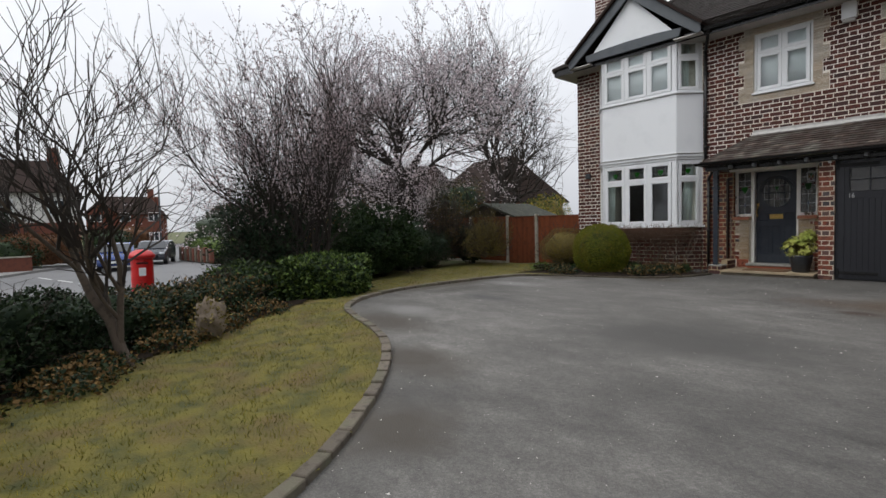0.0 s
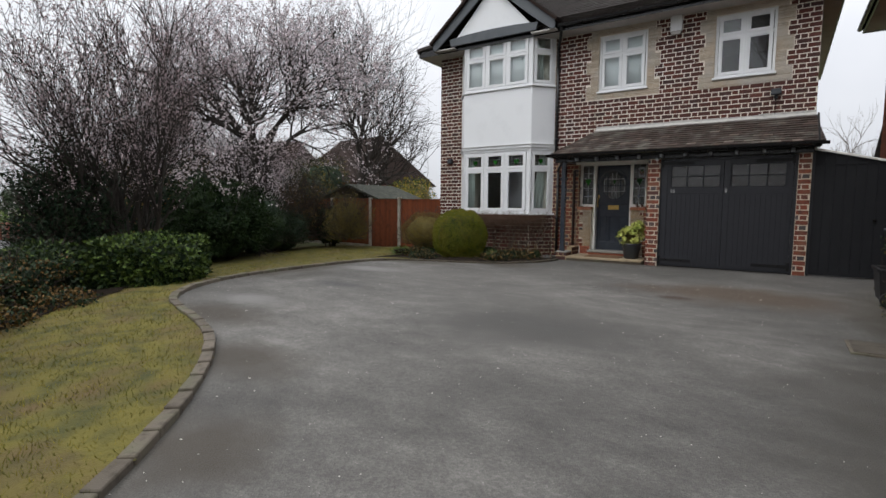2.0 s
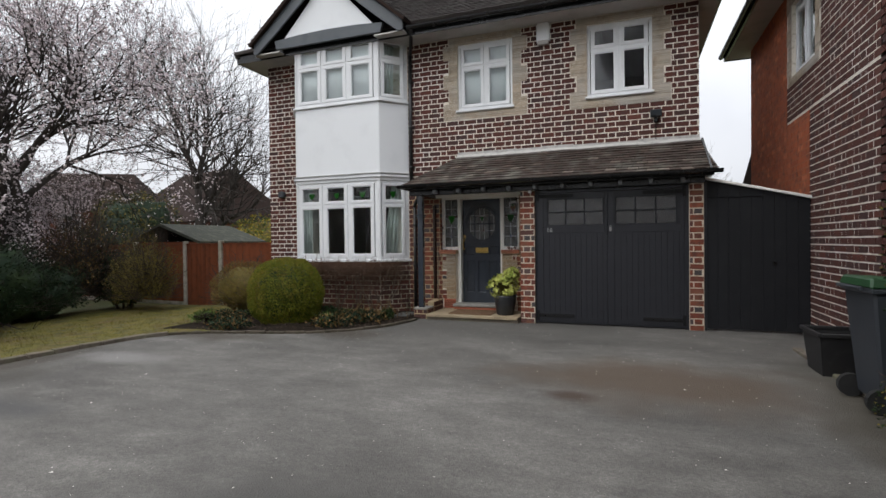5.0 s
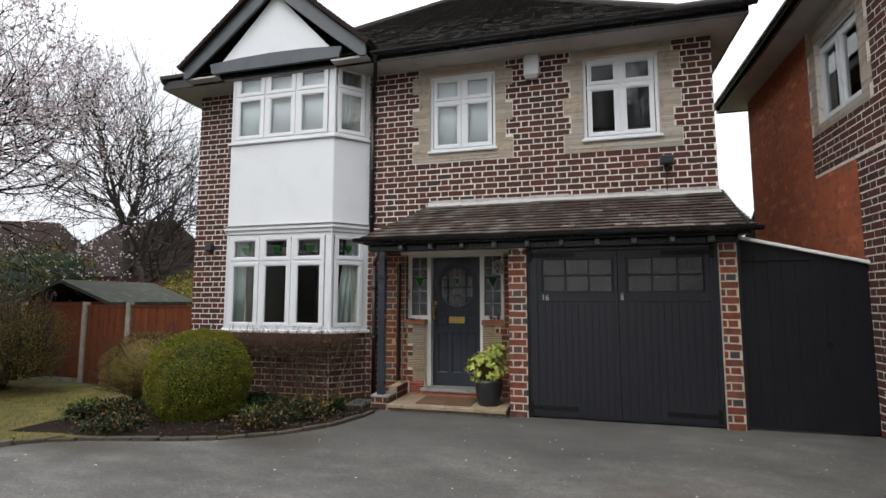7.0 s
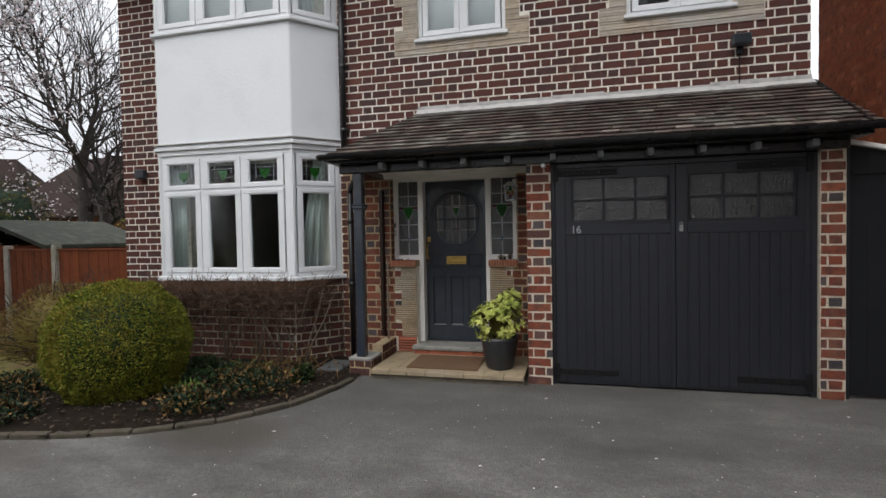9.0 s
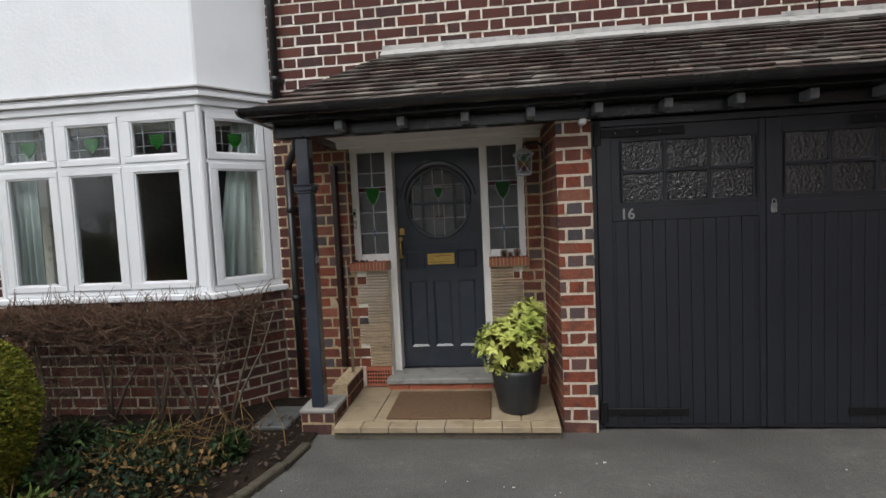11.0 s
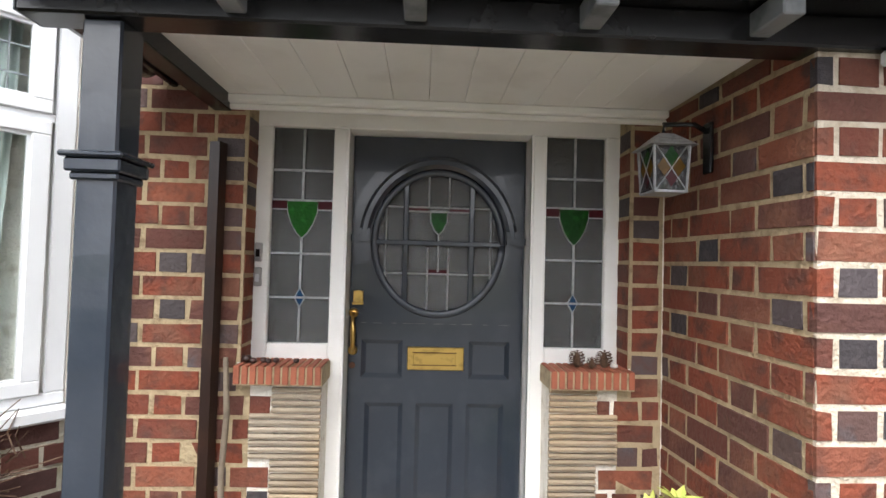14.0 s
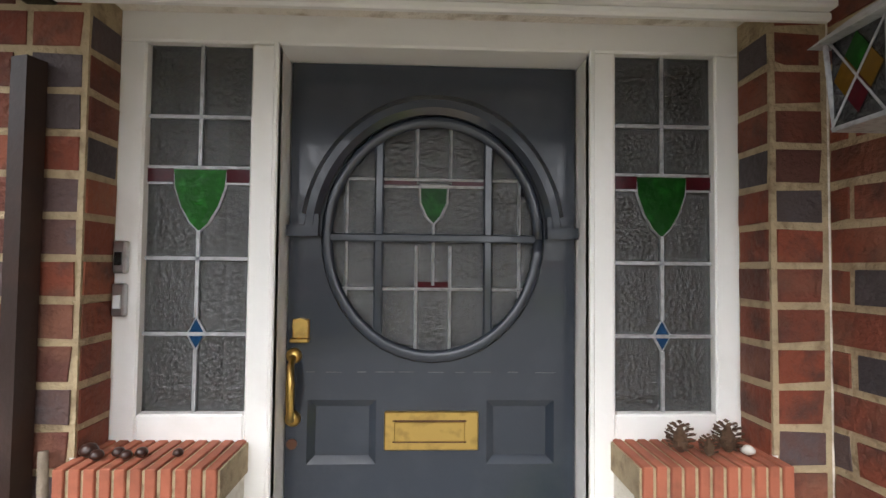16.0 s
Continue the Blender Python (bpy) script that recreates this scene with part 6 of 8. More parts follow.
# ---- neighbouring house ----
NX, NB = 5.17, 5.42
neigh = thing("neighbour_house", "neighbouring red brick house with black gutter and creased window", "house", (6.5, -1, 0), kind="structure")
NA = wall_frame((NX, 2.85), (NX, -3.3))
NBM = wall_frame((NB, -3.3), (NB, -9.5))
NEND = wall_frame((NX, -3.3), (NB, -3.3))
nw = (2.85 + 0.0, 2.85 + 1.12, 3.95, 5.12)
part("wall", solid(Shape(), NA, 0, 6.15, -0.1, 5.45, 0.24, [nw]), MAT_MORTAR, neigh)
part("wall", Shape().box(NB, NB + 0.3, -9.5, -3.3, -0.4, 5.45).box(NX, NB + 0.3, -3.3, -3.05, -0.1, 5.45).box(NX, 11.5, 2.6, 2.85, -0.1, 5.45).box(11.2, 11.5, -9.5, 2.6, -0.4, 5.45).box(NB, 11.2, -9.5, -9.2, -0.4, 5.45), MAT_MORTAR, neigh)
part("inside", Shape().box(NX + 0.9, NX + 1.0, -3, 2.6, 0, 5.4).box(NX + 0.25, 11.2, -9.1, 2.55, 5.4, 5.44), MAT_INTERIOR, neigh)
sur = (nw[0] - 0.22, nw[1] + 0.22, nw[2] - 0.12, 5.45)
orange = bond(0, 2.62, 0.0, 5.4) + [q for q in bond(2.62, 3.72, 0.0, 3.25)]
part("orange_mortar", Shape().box(0, 2.62, 0.0, 0.0015, 0, 5.38, NA).box(2.62, 3.72, 0.0, 0.0015, 0, 3.25, NA), MAT_MORTAR_RED, neigh)
lay_bricks(neigh, NA, orange, lambda u, z: z > 1.9, MAT_BRICK_ORANGE, 0.0045)
facing = bond(2.62, 6.15, 3.25, 5.4, [sur]) + bond(3.72, 6.15, 0.0, 3.25)
lay_bricks(neigh, NA, facing, lambda u, z: z > 2.6, MAT_BRICK)
lay_bricks(neigh, NEND, bond(0.0, 0.25, 0.0, 5.4), lambda u, z: False, MAT_BRICK)
lay_bricks(neigh, NBM, bond(0.0, 6.2, 0.0, 5.4), lambda u, z: 1.6 < z < 4.2 and u < 3.0, MAT_BRICK)
crease = Shape()
z = sur[2]
while z < 5.36:
    for u0, u1 in cut(sur[0] + 0.08 * (int(z * 4) % 2), sur[1] - 0.08 * (int(z * 4) % 2), z, z + 0.03, [nw]):
        crease.box(u0, u1, -0.002, 0.012, z + 0.003, z + 0.029, NA)
    z += 0.0313
part("window_surround", crease, MAT_STONE_WEATHERED, neigh, "creased stone surround", kind="stuff")
nwin = casement("window", NA @ pose(0, -0.06, 0), nw[0], nw[1], nw[2], nw[3], 2, 4.98, neigh, sill=0.06)
part("soffit", Shape().box(NX - 0.42, NB + 0.3, -9.6, 3.25, 5.38, 5.41), MAT_SOFFIT, neigh, "pale soffit")
part("fascia", Shape().box(NX - 0.45, NX - 0.42, -9.6, 3.28, 5.36, 5.5).box(NX - 0.42, 11.6, 3.25, 3.28, 5.36, 5.5), MAT_BLACK, neigh)
gutter(neigh, (NX - 0.5, 3.3, 5.47), (NX - 0.5, -9.6, 5.47))
nr = Shape()
quad_slab(nr, (NX - 0.47, -9.7, 5.5), (NX - 0.47, 3.32, 5.5), (8.4, 0.0, 8.3), (8.4, -6.5, 8.3), 0.06)
nr.add([(NX - 0.47, 3.32, 5.5), (11.9, 3.32, 5.5), (8.4, 0.0, 8.3)], [(0, 1, 2)])
nr.add([(11.9, 3.32, 5.5), (11.9, -9.7, 5.5), (8.4, -6.5, 8.3), (8.4, 0, 8.3)], [(0, 1, 2, 3)])
nr.add([(11.9, -9.7, 5.5), (NX - 0.47, -9.7, 5.5), (8.4, -6.5, 8.3)], [(0, 1, 2)])
part("roof", nr, MAT_FARROOF, neigh, "brown tiled roof")
tiled(neigh, (NX - 0.47, 3.32, 5.5), (NX - 0.47, -9.7, 5.5), (8.4, -6.5, 8.3), (8.4, 0.0, 8.3), 0.14, 0.2, seed=31)
part("lean_to", Shape().add([(NX + 0.02, 2.86, 3.3), (NX + 0.02, 4.6, 2.2), (NX + 0.02, 4.6, 0), (NX + 0.02, 2.86, 0), (8, 2.86, 3.3), (8, 4.6, 2.2), (8, 4.6, 0), (8, 2.86, 0)], [(0, 1, 2, 3), (7, 6, 5, 4), (0, 4, 5, 1), (1, 5, 6, 2), (2, 6, 7, 3), (3, 7, 4, 0)]), MAT_FARROOF, neigh)

# ---- plants ----


def grow(rng, pos, direction, length, radius, depth, out, tips, spread, ratio, up, kids, wiggle=0.12, leader=0.0):
    """A branch with its children; out takes (points, radii), tips the ends."""
    n = 4 if depth > 1 else 3
    pts, radii = [pos.copy()], [radius]
    d = direction.normalized()
    for i in range(n):
        d = (d + Vector((rng.gauss(0, wiggle), rng.gauss(0, wiggle), rng.gauss(0, wiggle) + up * 0.25))).normalized()
        pos = pos + d * (length / n)
        pts.append(pos.copy())
        radii.append(radius * (1 - 0.45 * (i + 1) / n))
    out.append((pts, radii, depth))
    if depth == 0:
        tips.append((pts, d))
        return
    for k in range(kids[len(kids) - depth] if depth <= len(kids) else kids[0]):
        i = rng.choice(range(1, n + 1)) if k else n
        ang, rot = rng.uniform(0.45, 1.0) * spread * (0.5 if k == 0 and leader else 1), rng.uniform(0, 2 * math.pi)
        side = d.cross(Vector((math.cos(rot), math.sin(rot), 0.3))).normalized()
        nd = (d * math.cos(ang) + side * math.sin(ang) + Vector((0, 0, up * 0.3))).normalized()
        grow(rng, pts[i], nd, length * ratio * rng.uniform(0.75, 1.15), max(radii[i] * 0.68, 0.0035), depth - 1, out, tips, spread, ratio, up, kids, wiggle, leader)


def tree(name, label, x, y, trunk, radius, kids, seed, spread=0.7, ratio=0.72, up=0.25, stems=1, lean=(0, 0), bark=None, twig=None, blossom=None, per_tip=0, size=0.02, scatter=0.05, wiggle=0.12, zbase=None, thin=1.0, reach=None):
    """A tree: tapered trunk and limbs, a crown of fine twigs, and blossom or buds on the twigs."""
    rng = random.Random(seed)
    z = level(x, y) - 0.05 if zbase is None else zbase
    t = thing(name, label, "tree", (x, y, z))
    branches, tips = [], []
    depth = len(kids)
    for s in range(stems):
        a = 2 * math.pi * s / stems + rng.uniform(-0.4, 0.4)
        tilt = 0 if stems == 1 else rng.uniform(0.12, 0.42)
        d = Vector((math.cos(a) * tilt + lean[0], math.sin(a) * tilt + lean[1], 1))
        grow(rng, Vector((x, y, z)) + Vector((math.cos(a), math.sin(a), 0)) * (0.0 if stems == 1 else radius * 1.3), d, trunk * rng.uniform(0.85, 1.1), radius, depth, branches, tips, spread, ratio, up, kids, wiggle)
    limb, fine = Shape(), Shape()
    for pts, radii, dep in branches:
        if dep >= depth - 1 or radii[0] > 0.02:
            limb.tube(pts, radii, 8 if dep >= depth - 1 else 5, caps=False)
        else:
            fine.tube(pts, [r * thin for r in radii], 3, caps=False)
    part("trunk", limb, bark or MAT_BARK, t, smooth=True)
    crown = part("crown", fine, twig or MAT_TWIG, t, "crown of bare fine twigs", kind="stuff")
    if per_tip:
        f = Shape()
        for pts, d in tips:
            for k in range(per_tip):
                i = rng.randrange(len(pts) - 1)
                p = pts[i].lerp(pts[i + 1], rng.random()) + Vector((rng.gauss(0, scatter), rng.gauss(0, scatter), rng.gauss(0, scatter)))
                r = size * rng.uniform(0.6, 1.3)
                if p.z < z + 1.5:
                    continue
                u = Vector((rng.gauss(0, 1), rng.gauss(0, 1), rng.gauss(0, 1))).normalized()
                v = u.orthogonal().normalized()
                w = u.cross(v)
                f.add([p + v * r, p - v * 0.5 * r + w * 0.87 * r, p - v * 0.5 * r - w * 0.87 * r, p + u * r * 0.7], [(0, 1, 3), (1, 2, 3), (2, 0, 3)])
        part("blossom", f, blossom, t, kind="stuff")
    return t


def leaf_at(s, p, d, n, length, width):
    """A leaf folded along its rib."""
    side = d.cross(n).normalized() * width
    mid = p + d * length * 0.5
    s.add([p, mid + side + n * width * 0.3, p + d * length, mid - side + n * width * 0.3, mid], [(0, 4, 1), (1, 4, 2), (2, 4, 3), (3, 4, 0)])


def lumpy(p, seed, amp, freq):
    return 1 + amp * noise.noise(Vector(p) * freq + Vector((seed * 7.3, seed * 3.1, seed * 1.7)))


def bush(name, label, category, at, radii, count, length, width, mat, seed=1, amp=0.25, freq=2.0, core=None, depthin=0.25, stems=True, second=None, share=0.0, floor=True, boxy=False, spin=0.0, stalk=None, inner=True, twigs=0, low=-0.55):
    """A shrub: many single leaves in an uneven shell round stems and a closed inner shell, mostly dark in place of
    shade.
    """
    rng = random.Random(seed)
    x, y, z = at
    t = thing(name, label, category, (x, y, z))
    rx, ry, rz = radii
    turn = Matrix.Rotation(radians(spin), 3, "Z")
    shapes = [Shape(), Shape()]
    for k in range(count):
        while True:
            u = Vector((rng.gauss(0, 1), rng.gauss(0, 1), rng.gauss(0, 1))).normalized()
            if u.z > low:
                break
        q = u
        if boxy:
            m = max(abs(u.x), abs(u.y), abs(u.z))
            q = u.lerp(u / m, 0.72 if boxy is True else boxy)
        f = lumpy(u * 1.0, seed, amp, freq) * (1 - depthin * rng.random() ** 2)
        p = turn @ Vector((q.x * rx * f, q.y * ry * f, q.z * rz * f))
        nrm = (turn @ Vector((u.x / rx, u.y / ry, u.z / rz))).normalized()
        d = (nrm * rng.uniform(0.1, 0.9) + Vector((rng.gauss(0, 0.6), rng.gauss(0, 0.6), rng.gauss(0, 0.5)))).normalized()
        nn = (nrm + Vector((rng.gauss(0, 0.5), rng.gauss(0, 0.5), rng.gauss(0, 0.5)))).normalized()
        w = 1 if rng.random() < share else 0
        leaf_at(shapes[w], Vector((x, y, z + rz)) + p, d, nn, length * rng.uniform(0.7, 1.25), width * rng.uniform(0.7, 1.2))
    part("foliage", shapes[0], mat, t, kind="stuff")
    if second and shapes[1].f:
        part("young_foliage", shapes[1], second, t, kind="stuff")
    if twigs:
        tg = Shape()
        for k in range(twigs):
            u = turn @ Vector((rng.gauss(0, 1), rng.gauss(0, 1), abs(rng.gauss(0.3, 0.8)))).normalized()
            c = Vector((x, y, z + 0.5 * rz))
            f = rng.uniform(0.85, 1.3)
            e = c + Vector((u.x * rx, u.y * ry, u.z * rz * 1.5)) * f
            mid = c.lerp(e, 0.6) + Vector((rng.gauss(0, 0.05), rng.gauss(0, 0.05), rng.gauss(0, 0.05)))
            tg.tube([c.lerp(e, 0.15), mid, e, e + Vector((rng.gauss(0, 0.08), rng.gauss(0, 0.08), rng.uniform(0, 0.12)))], [0.008, 0.006, 0.004, 0.002], 3, caps=False)
        part("twig_tangle", tg, MAT_TWIG, t, "thin bare twigs", kind="stuff")
    if not inner:
        return t
    # closed inner shell; a dark core colour stands in for shade between leaves
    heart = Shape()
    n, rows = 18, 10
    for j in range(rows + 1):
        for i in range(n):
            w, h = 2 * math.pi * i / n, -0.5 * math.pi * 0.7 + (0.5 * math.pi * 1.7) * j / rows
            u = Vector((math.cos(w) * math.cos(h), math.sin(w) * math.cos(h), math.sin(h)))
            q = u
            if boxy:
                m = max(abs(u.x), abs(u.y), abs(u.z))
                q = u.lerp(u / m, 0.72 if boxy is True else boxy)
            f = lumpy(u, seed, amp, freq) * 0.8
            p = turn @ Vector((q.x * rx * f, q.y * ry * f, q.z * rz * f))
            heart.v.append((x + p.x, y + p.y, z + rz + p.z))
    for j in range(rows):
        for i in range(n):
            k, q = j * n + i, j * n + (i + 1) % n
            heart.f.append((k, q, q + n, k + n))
    part("heart", heart, core or mat, t, "closed inner shell, in most shrubs coloured dark for inner shade", smooth=True)
    if stems:
        st = Shape()
        for k in range(7):
            a = rng.uniform(0, 6.28)
            st.tube([(x + 0.2 * rx * math.cos(a), y + 0.2 * ry * math.sin(a), z - 0.05), (x + 0.5 * rx * math.cos(a), y + 0.5 * ry * math.sin(a), z + 0.8 * rz)], [0.018, 0.01], 5)
        part("woody_growth", st, stalk or MAT_BARK, t, kind="stuff")
    return t


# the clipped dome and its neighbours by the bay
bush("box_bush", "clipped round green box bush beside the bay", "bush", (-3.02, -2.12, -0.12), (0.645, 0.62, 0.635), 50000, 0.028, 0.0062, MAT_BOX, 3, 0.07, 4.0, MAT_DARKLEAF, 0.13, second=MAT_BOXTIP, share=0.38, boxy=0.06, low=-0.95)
bush("brown_bush", "round olive-brown bush behind the box bush", "bush", (-4.45, -1.5, -0.05), (0.74, 0.6, 0.56), 15000, 0.03, 0.006, MAT_HEATHER, 4, 0.14, 2.4, MAT_FORSY, 0.3, second=MAT_FORSY, share=0.45, twigs=220)
bush("olive_shrub", "tall olive-brown shrub in front of the fence", "shrub", (-7.7, -1.1, -0.25), (0.72, 0.6, 0.92), 16000, 0.04, 0.007, MAT_FORSY, 5, 0.55, 2.4, MAT_FORSY, 0.95, inner=False, twigs=420)
# planting along the left boundary
bush("laurel_bush", "large glossy dark green laurel bush", "bush", (-8.0, -5.3, -0.35), (1.2, 1.15, 1.05), 15000, 0.10, 0.024, MAT_LAUREL, 6, 0.3, 2.8, MAT_DARKLEAF, 0.35)
bush("laurel_bush", "clipped bright green laurel bush at the lawn's edge", "bush", (-5.35, -8.1, -0.32), (0.8, 0.72, 0.5), 6500, 0.09, 0.026, MAT_LAUREL, 7, 0.14, 2.0, MAT_DARKLEAF, 0.2, second=MAT_LAURELB, share=0.55, boxy=True, spin=50)
bush("holly_bush", "tall dark evergreen bush by the pink tree", "bush", (-7.3, -8.7, -0.4), (0.78, 0.78, 1.3), 9000, 0.075, 0.018, MAT_DARKLEAF, 8, 0.6, 2.8, MAT_DARKLEAF, 0.75, inner=False, twigs=300)
bush("laurel_bush", "low mixed green bush on the boundary bank", "bush", (-6.1, -9.4, -0.4), (0.85, 0.8, 0.5), 6000, 0.08, 0.022, MAT_IVY, 9, 0.3, 2.4, MAT_DARKLEAF, 0.35, second=MAT_LAURELB, share=0.3, twigs=90)
bush("grey_shrub", "grey-green loose shrub below the blossom tree", "shrub", (-8.9, -3.4, -0.35), (0.9, 0.9, 0.95), 6000, 0.07, 0.014, MAT_DARKLEAF, 10, 0.35, 2.4, MAT_DARKLEAF, 0.5, second=MAT_IVY, share=0.5, twigs=150)
bush("grey_shrub", "brown undergrowth shrub below the blossom tree", "shrub", (-10.0, -4.4, -0.35), (1.2, 1.1, 1.3), 8000, 0.07, 0.014, MAT_DARKLEAF, 26, 0.45, 2.6, MAT_DARKLEAF, 0.6, second=MAT_HEATHER, share=0.4, twigs=400)
HEDGE = [(-1.75, -14.1, 0.48), (-2.4, -13.5, 0.47), (-3.05, -12.95, 0.45), (-3.65, -12.3, 0.40), (-4.15, -11.55, 0.34), (-4.7, -10.8, 0.33), (-5.3, -10.05, 0.34)]
for k, (x, y, h) in enumerate(HEDGE):
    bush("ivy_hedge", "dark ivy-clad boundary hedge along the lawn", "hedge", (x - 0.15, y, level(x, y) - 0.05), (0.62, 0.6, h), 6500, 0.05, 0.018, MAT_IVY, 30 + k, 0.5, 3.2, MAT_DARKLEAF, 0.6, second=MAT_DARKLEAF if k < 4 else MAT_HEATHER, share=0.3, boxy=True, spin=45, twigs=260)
for k, (x, y) in enumerate(((-2.15, -12.45), (-2.6, -12.2), (-3.2, -11.3), (-3.75, -10.6), (-4.35, -9.75), (-1.5, -13.3))):
    bush("ground_ivy", "low straggling ivy and dead leaves at the hedge foot", "ivy", (x - 0.1, y, level(x, y) - 0.02), (0.42, 0.4, 0.13), 900, 0.05, 0.018, MAT_IVY, 60 + k, 0.4, 3, MAT_SOIL, 0.6, second=MAT_HEATHER, share=0.5, stems=False, inner=False)
sheet("hedge_bed", -8.0, -0.2, -14.8, -7.4, 0.1, 0.05, MAT_SOIL, "dark leaf-strewn soil strip below the hedge", "flower bed", 0.04, lambda x, y: y < -9.05 + (x + 4.4) * -1.55 - 0.35 + 0.25 * noise.noise(Vector((x * 2, y * 2, 0))) and y > -14.7 and inside_lawn(x, y))
bush("variegated_bush", "yellow-green variegated bush at the drive entrance", "bush", (-0.62, -13.75, -0.24), (0.55, 0.45, 0.55), 4500, 0.06, 0.02, MAT_LAUREL, 70, 0.2, 2.4, MAT_DARKLEAF, 0.3, second=MAT_YELLOW, share=0.3)
bush("beech_hedge", "brown winter beech hedge beyond the ivy", "hedge", (-5.9, -14.6, -0.45), (1.3, 1.2, 0.72), 7000, 0.06, 0.02, MAT_BEECH, 71, 0.2, 2.4, MAT_BEECH, 0.35, boxy=True)
bush("ivy_stump", "mossy stump in the boundary bank", "stump", (-3.35, -10.85, -0.25), (0.2, 0.22, 0.32), 350, 0.04, 0.015, MAT_FORSY, 72, 0.6, 3, MAT_BARK_LIGHT, 0.4, stems=False)

tree("bare_tree", "slender bare young tree leaning over the lawn", -2.75, -11.85, 1.2, 0.066, [5, 4, 4, 3, 2], 12, 0.66, 0.85, 0.28, lean=(-0.24, -0.26), bark=MAT_BARK, twig=MAT_DARKTWIG, wiggle=0.16, thin=1.6)
tree("plum_tree", "multi-stemmed purple-twigged plum tree with pink buds", -7.2, -7.6, 2.0, 0.06, [4, 4, 4, 3, 3], 21, 0.50, 0.76, 0.26, stems=6, bark=MAT_DARKTWIG, twig=MAT_DARKTWIG, blossom=MAT_BUD, per_tip=4, size=0.021, scatter=0.02, thin=1.25, wiggle=0.14)
tree("blossom_tree", "spreading cherry tree covered in pale pink blossom", -10.3, -2.6, 3.1, 0.19, [5, 5, 5, 4, 3], 33, 0.82, 0.79, 0.10, stems=2, bark=MAT_DARKTWIG, twig=MAT_DARKTWIG, blossom=MAT_BLOSSOM, per_tip=9, size=0.036, scatter=0.04, thin=1.35, wiggle=0.15)
tree("blossom_tree", "smaller pale blossom tree by the fence", -14.5, -2.6, 2.6, 0.14, [5, 5, 4, 4, 3], 34, 0.85, 0.78, 0.06, stems=2, bark=MAT_DARKTWIG, twig=MAT_DARKTWIG, blossom=MAT_BLOSSOM, per_tip=7, size=0.034, scatter=0.04, thin=1.35, wiggle=0.15)
tree("blossom_tree", "low blossom-covered cherry before the fence", -11.9, -0.9, 1.7, 0.1, [5, 5, 4, 4, 3], 35, 0.9, 0.78, 0.04, stems=2, bark=MAT_BARK, twig=MAT_DARKTWIG, blossom=MAT_BLOSSOM, per_tip=5, size=0.028, scatter=0.06, thin=1.2)
tree("bare_tree", "large bare spreading tree beyond the fence", -18.0, 9.5, 5.0, 0.30, [6, 5, 5, 4, 3], 41, 0.78, 0.82, 0.16, stems=1, bark=MAT_DARKTWIG, twig=MAT_DARKTWIG, thin=1.5, wiggle=0.15)
tree("bare_tree", "bare tree behind the houses", 6.9, 27.0, 3.2, 0.2, [4, 4, 4, 3, 2], 42, 0.6, 0.75, 0.25, bark=MAT_BARK, twig=MAT_BARK, thin=1.6)
tree("bare_tree", "bare street tree before the far houses", -27.4, -15.4, 3.9, 0.22, [5, 5, 4, 4, 3], 43, 0.66, 0.8, 0.2, bark=MAT_DARKTWIG, twig=MAT_DARKTWIG, thin=2.2, zbase=-0.9)
tree("bare_tree", "bare tree on the street side of the drive", 4.3, -20.0, 5.6, 0.42, [5, 5, 5, 4, 3], 44, 0.66, 0.83, 0.24, bark=MAT_DARKTWIG, twig=MAT_DARKTWIG, thin=1.8)
tree("bare_tree", "bare tree at the drive entrance", -4.5, -24.0, 4.6, 0.34, [5, 4, 4, 4, 3], 45, 0.66, 0.82, 0.22, bark=MAT_DARKTWIG, twig=MAT_DARKTWIG, thin=1.6)
bush("undergrowth", "tangled brown undergrowth below the blossom trees", "shrub", (-11.6, -3.8, -0.4), (1.6, 1.5, 1.6), 10000, 0.08, 0.016, MAT_DARKLEAF, 55, 0.45, 2.6, MAT_DARKLEAF, 0.6, second=MAT_HEATHER, share=0.3, twigs=500)
bush("undergrowth", "tangled dark brown shrub between laurel and fence", "shrub", (-9.4, -1.3, -0.4), (0.95, 0.9, 1.25), 6000, 0.06, 0.012, MAT_DARKLEAF, 57, 0.6, 2.6, MAT_DARKLEAF, 0.95, second=MAT_HEATHER, share=0.55, twigs=700, inner=False)
for k, (x, y, r, h) in enumerate(((-9.0, -2.6, 0.8, 0.62), (-9.6, -4.0, 0.9, 0.7), (-8.9, -0.7, 0.6, 0.7), (-10.8, -1.9, 1.0, 0.85), (-9.5, -8.0, 0.9, 0.8))):
    bush("undergrowth", "dense dark undergrowth along the lawn's far edge", "shrub", (x, y, level(x, y) - 0.05), (r, r, h), 7000, 0.06, 0.014, MAT_DARKLEAF, 210 + k, 0.45, 3.0, MAT_DARKLEAF, 0.5, second=MAT_BEECH if k % 2 else MAT_IVY, share=0.4, twigs=220)
tree("bare_tree", "bare garden tree before the far houses", -36.5, -11.2, 2.6, 0.16, [5, 4, 4, 4, 3], 46, 0.7, 0.78, 0.15, bark=MAT_DARKTWIG, twig=MAT_DARKTWIG, thin=2.2, zbase=-0.9)
bush("garden_conifer", "dark evergreen shrub before the far houses", "shrub", (-39.5, -14.8, -0.9), (2.0, 2.2, 2.1), 5000, 0.2, 0.06, MAT_DARKLEAF, 58, 0.35, 2.0, MAT_DARKLEAF, 0.4)
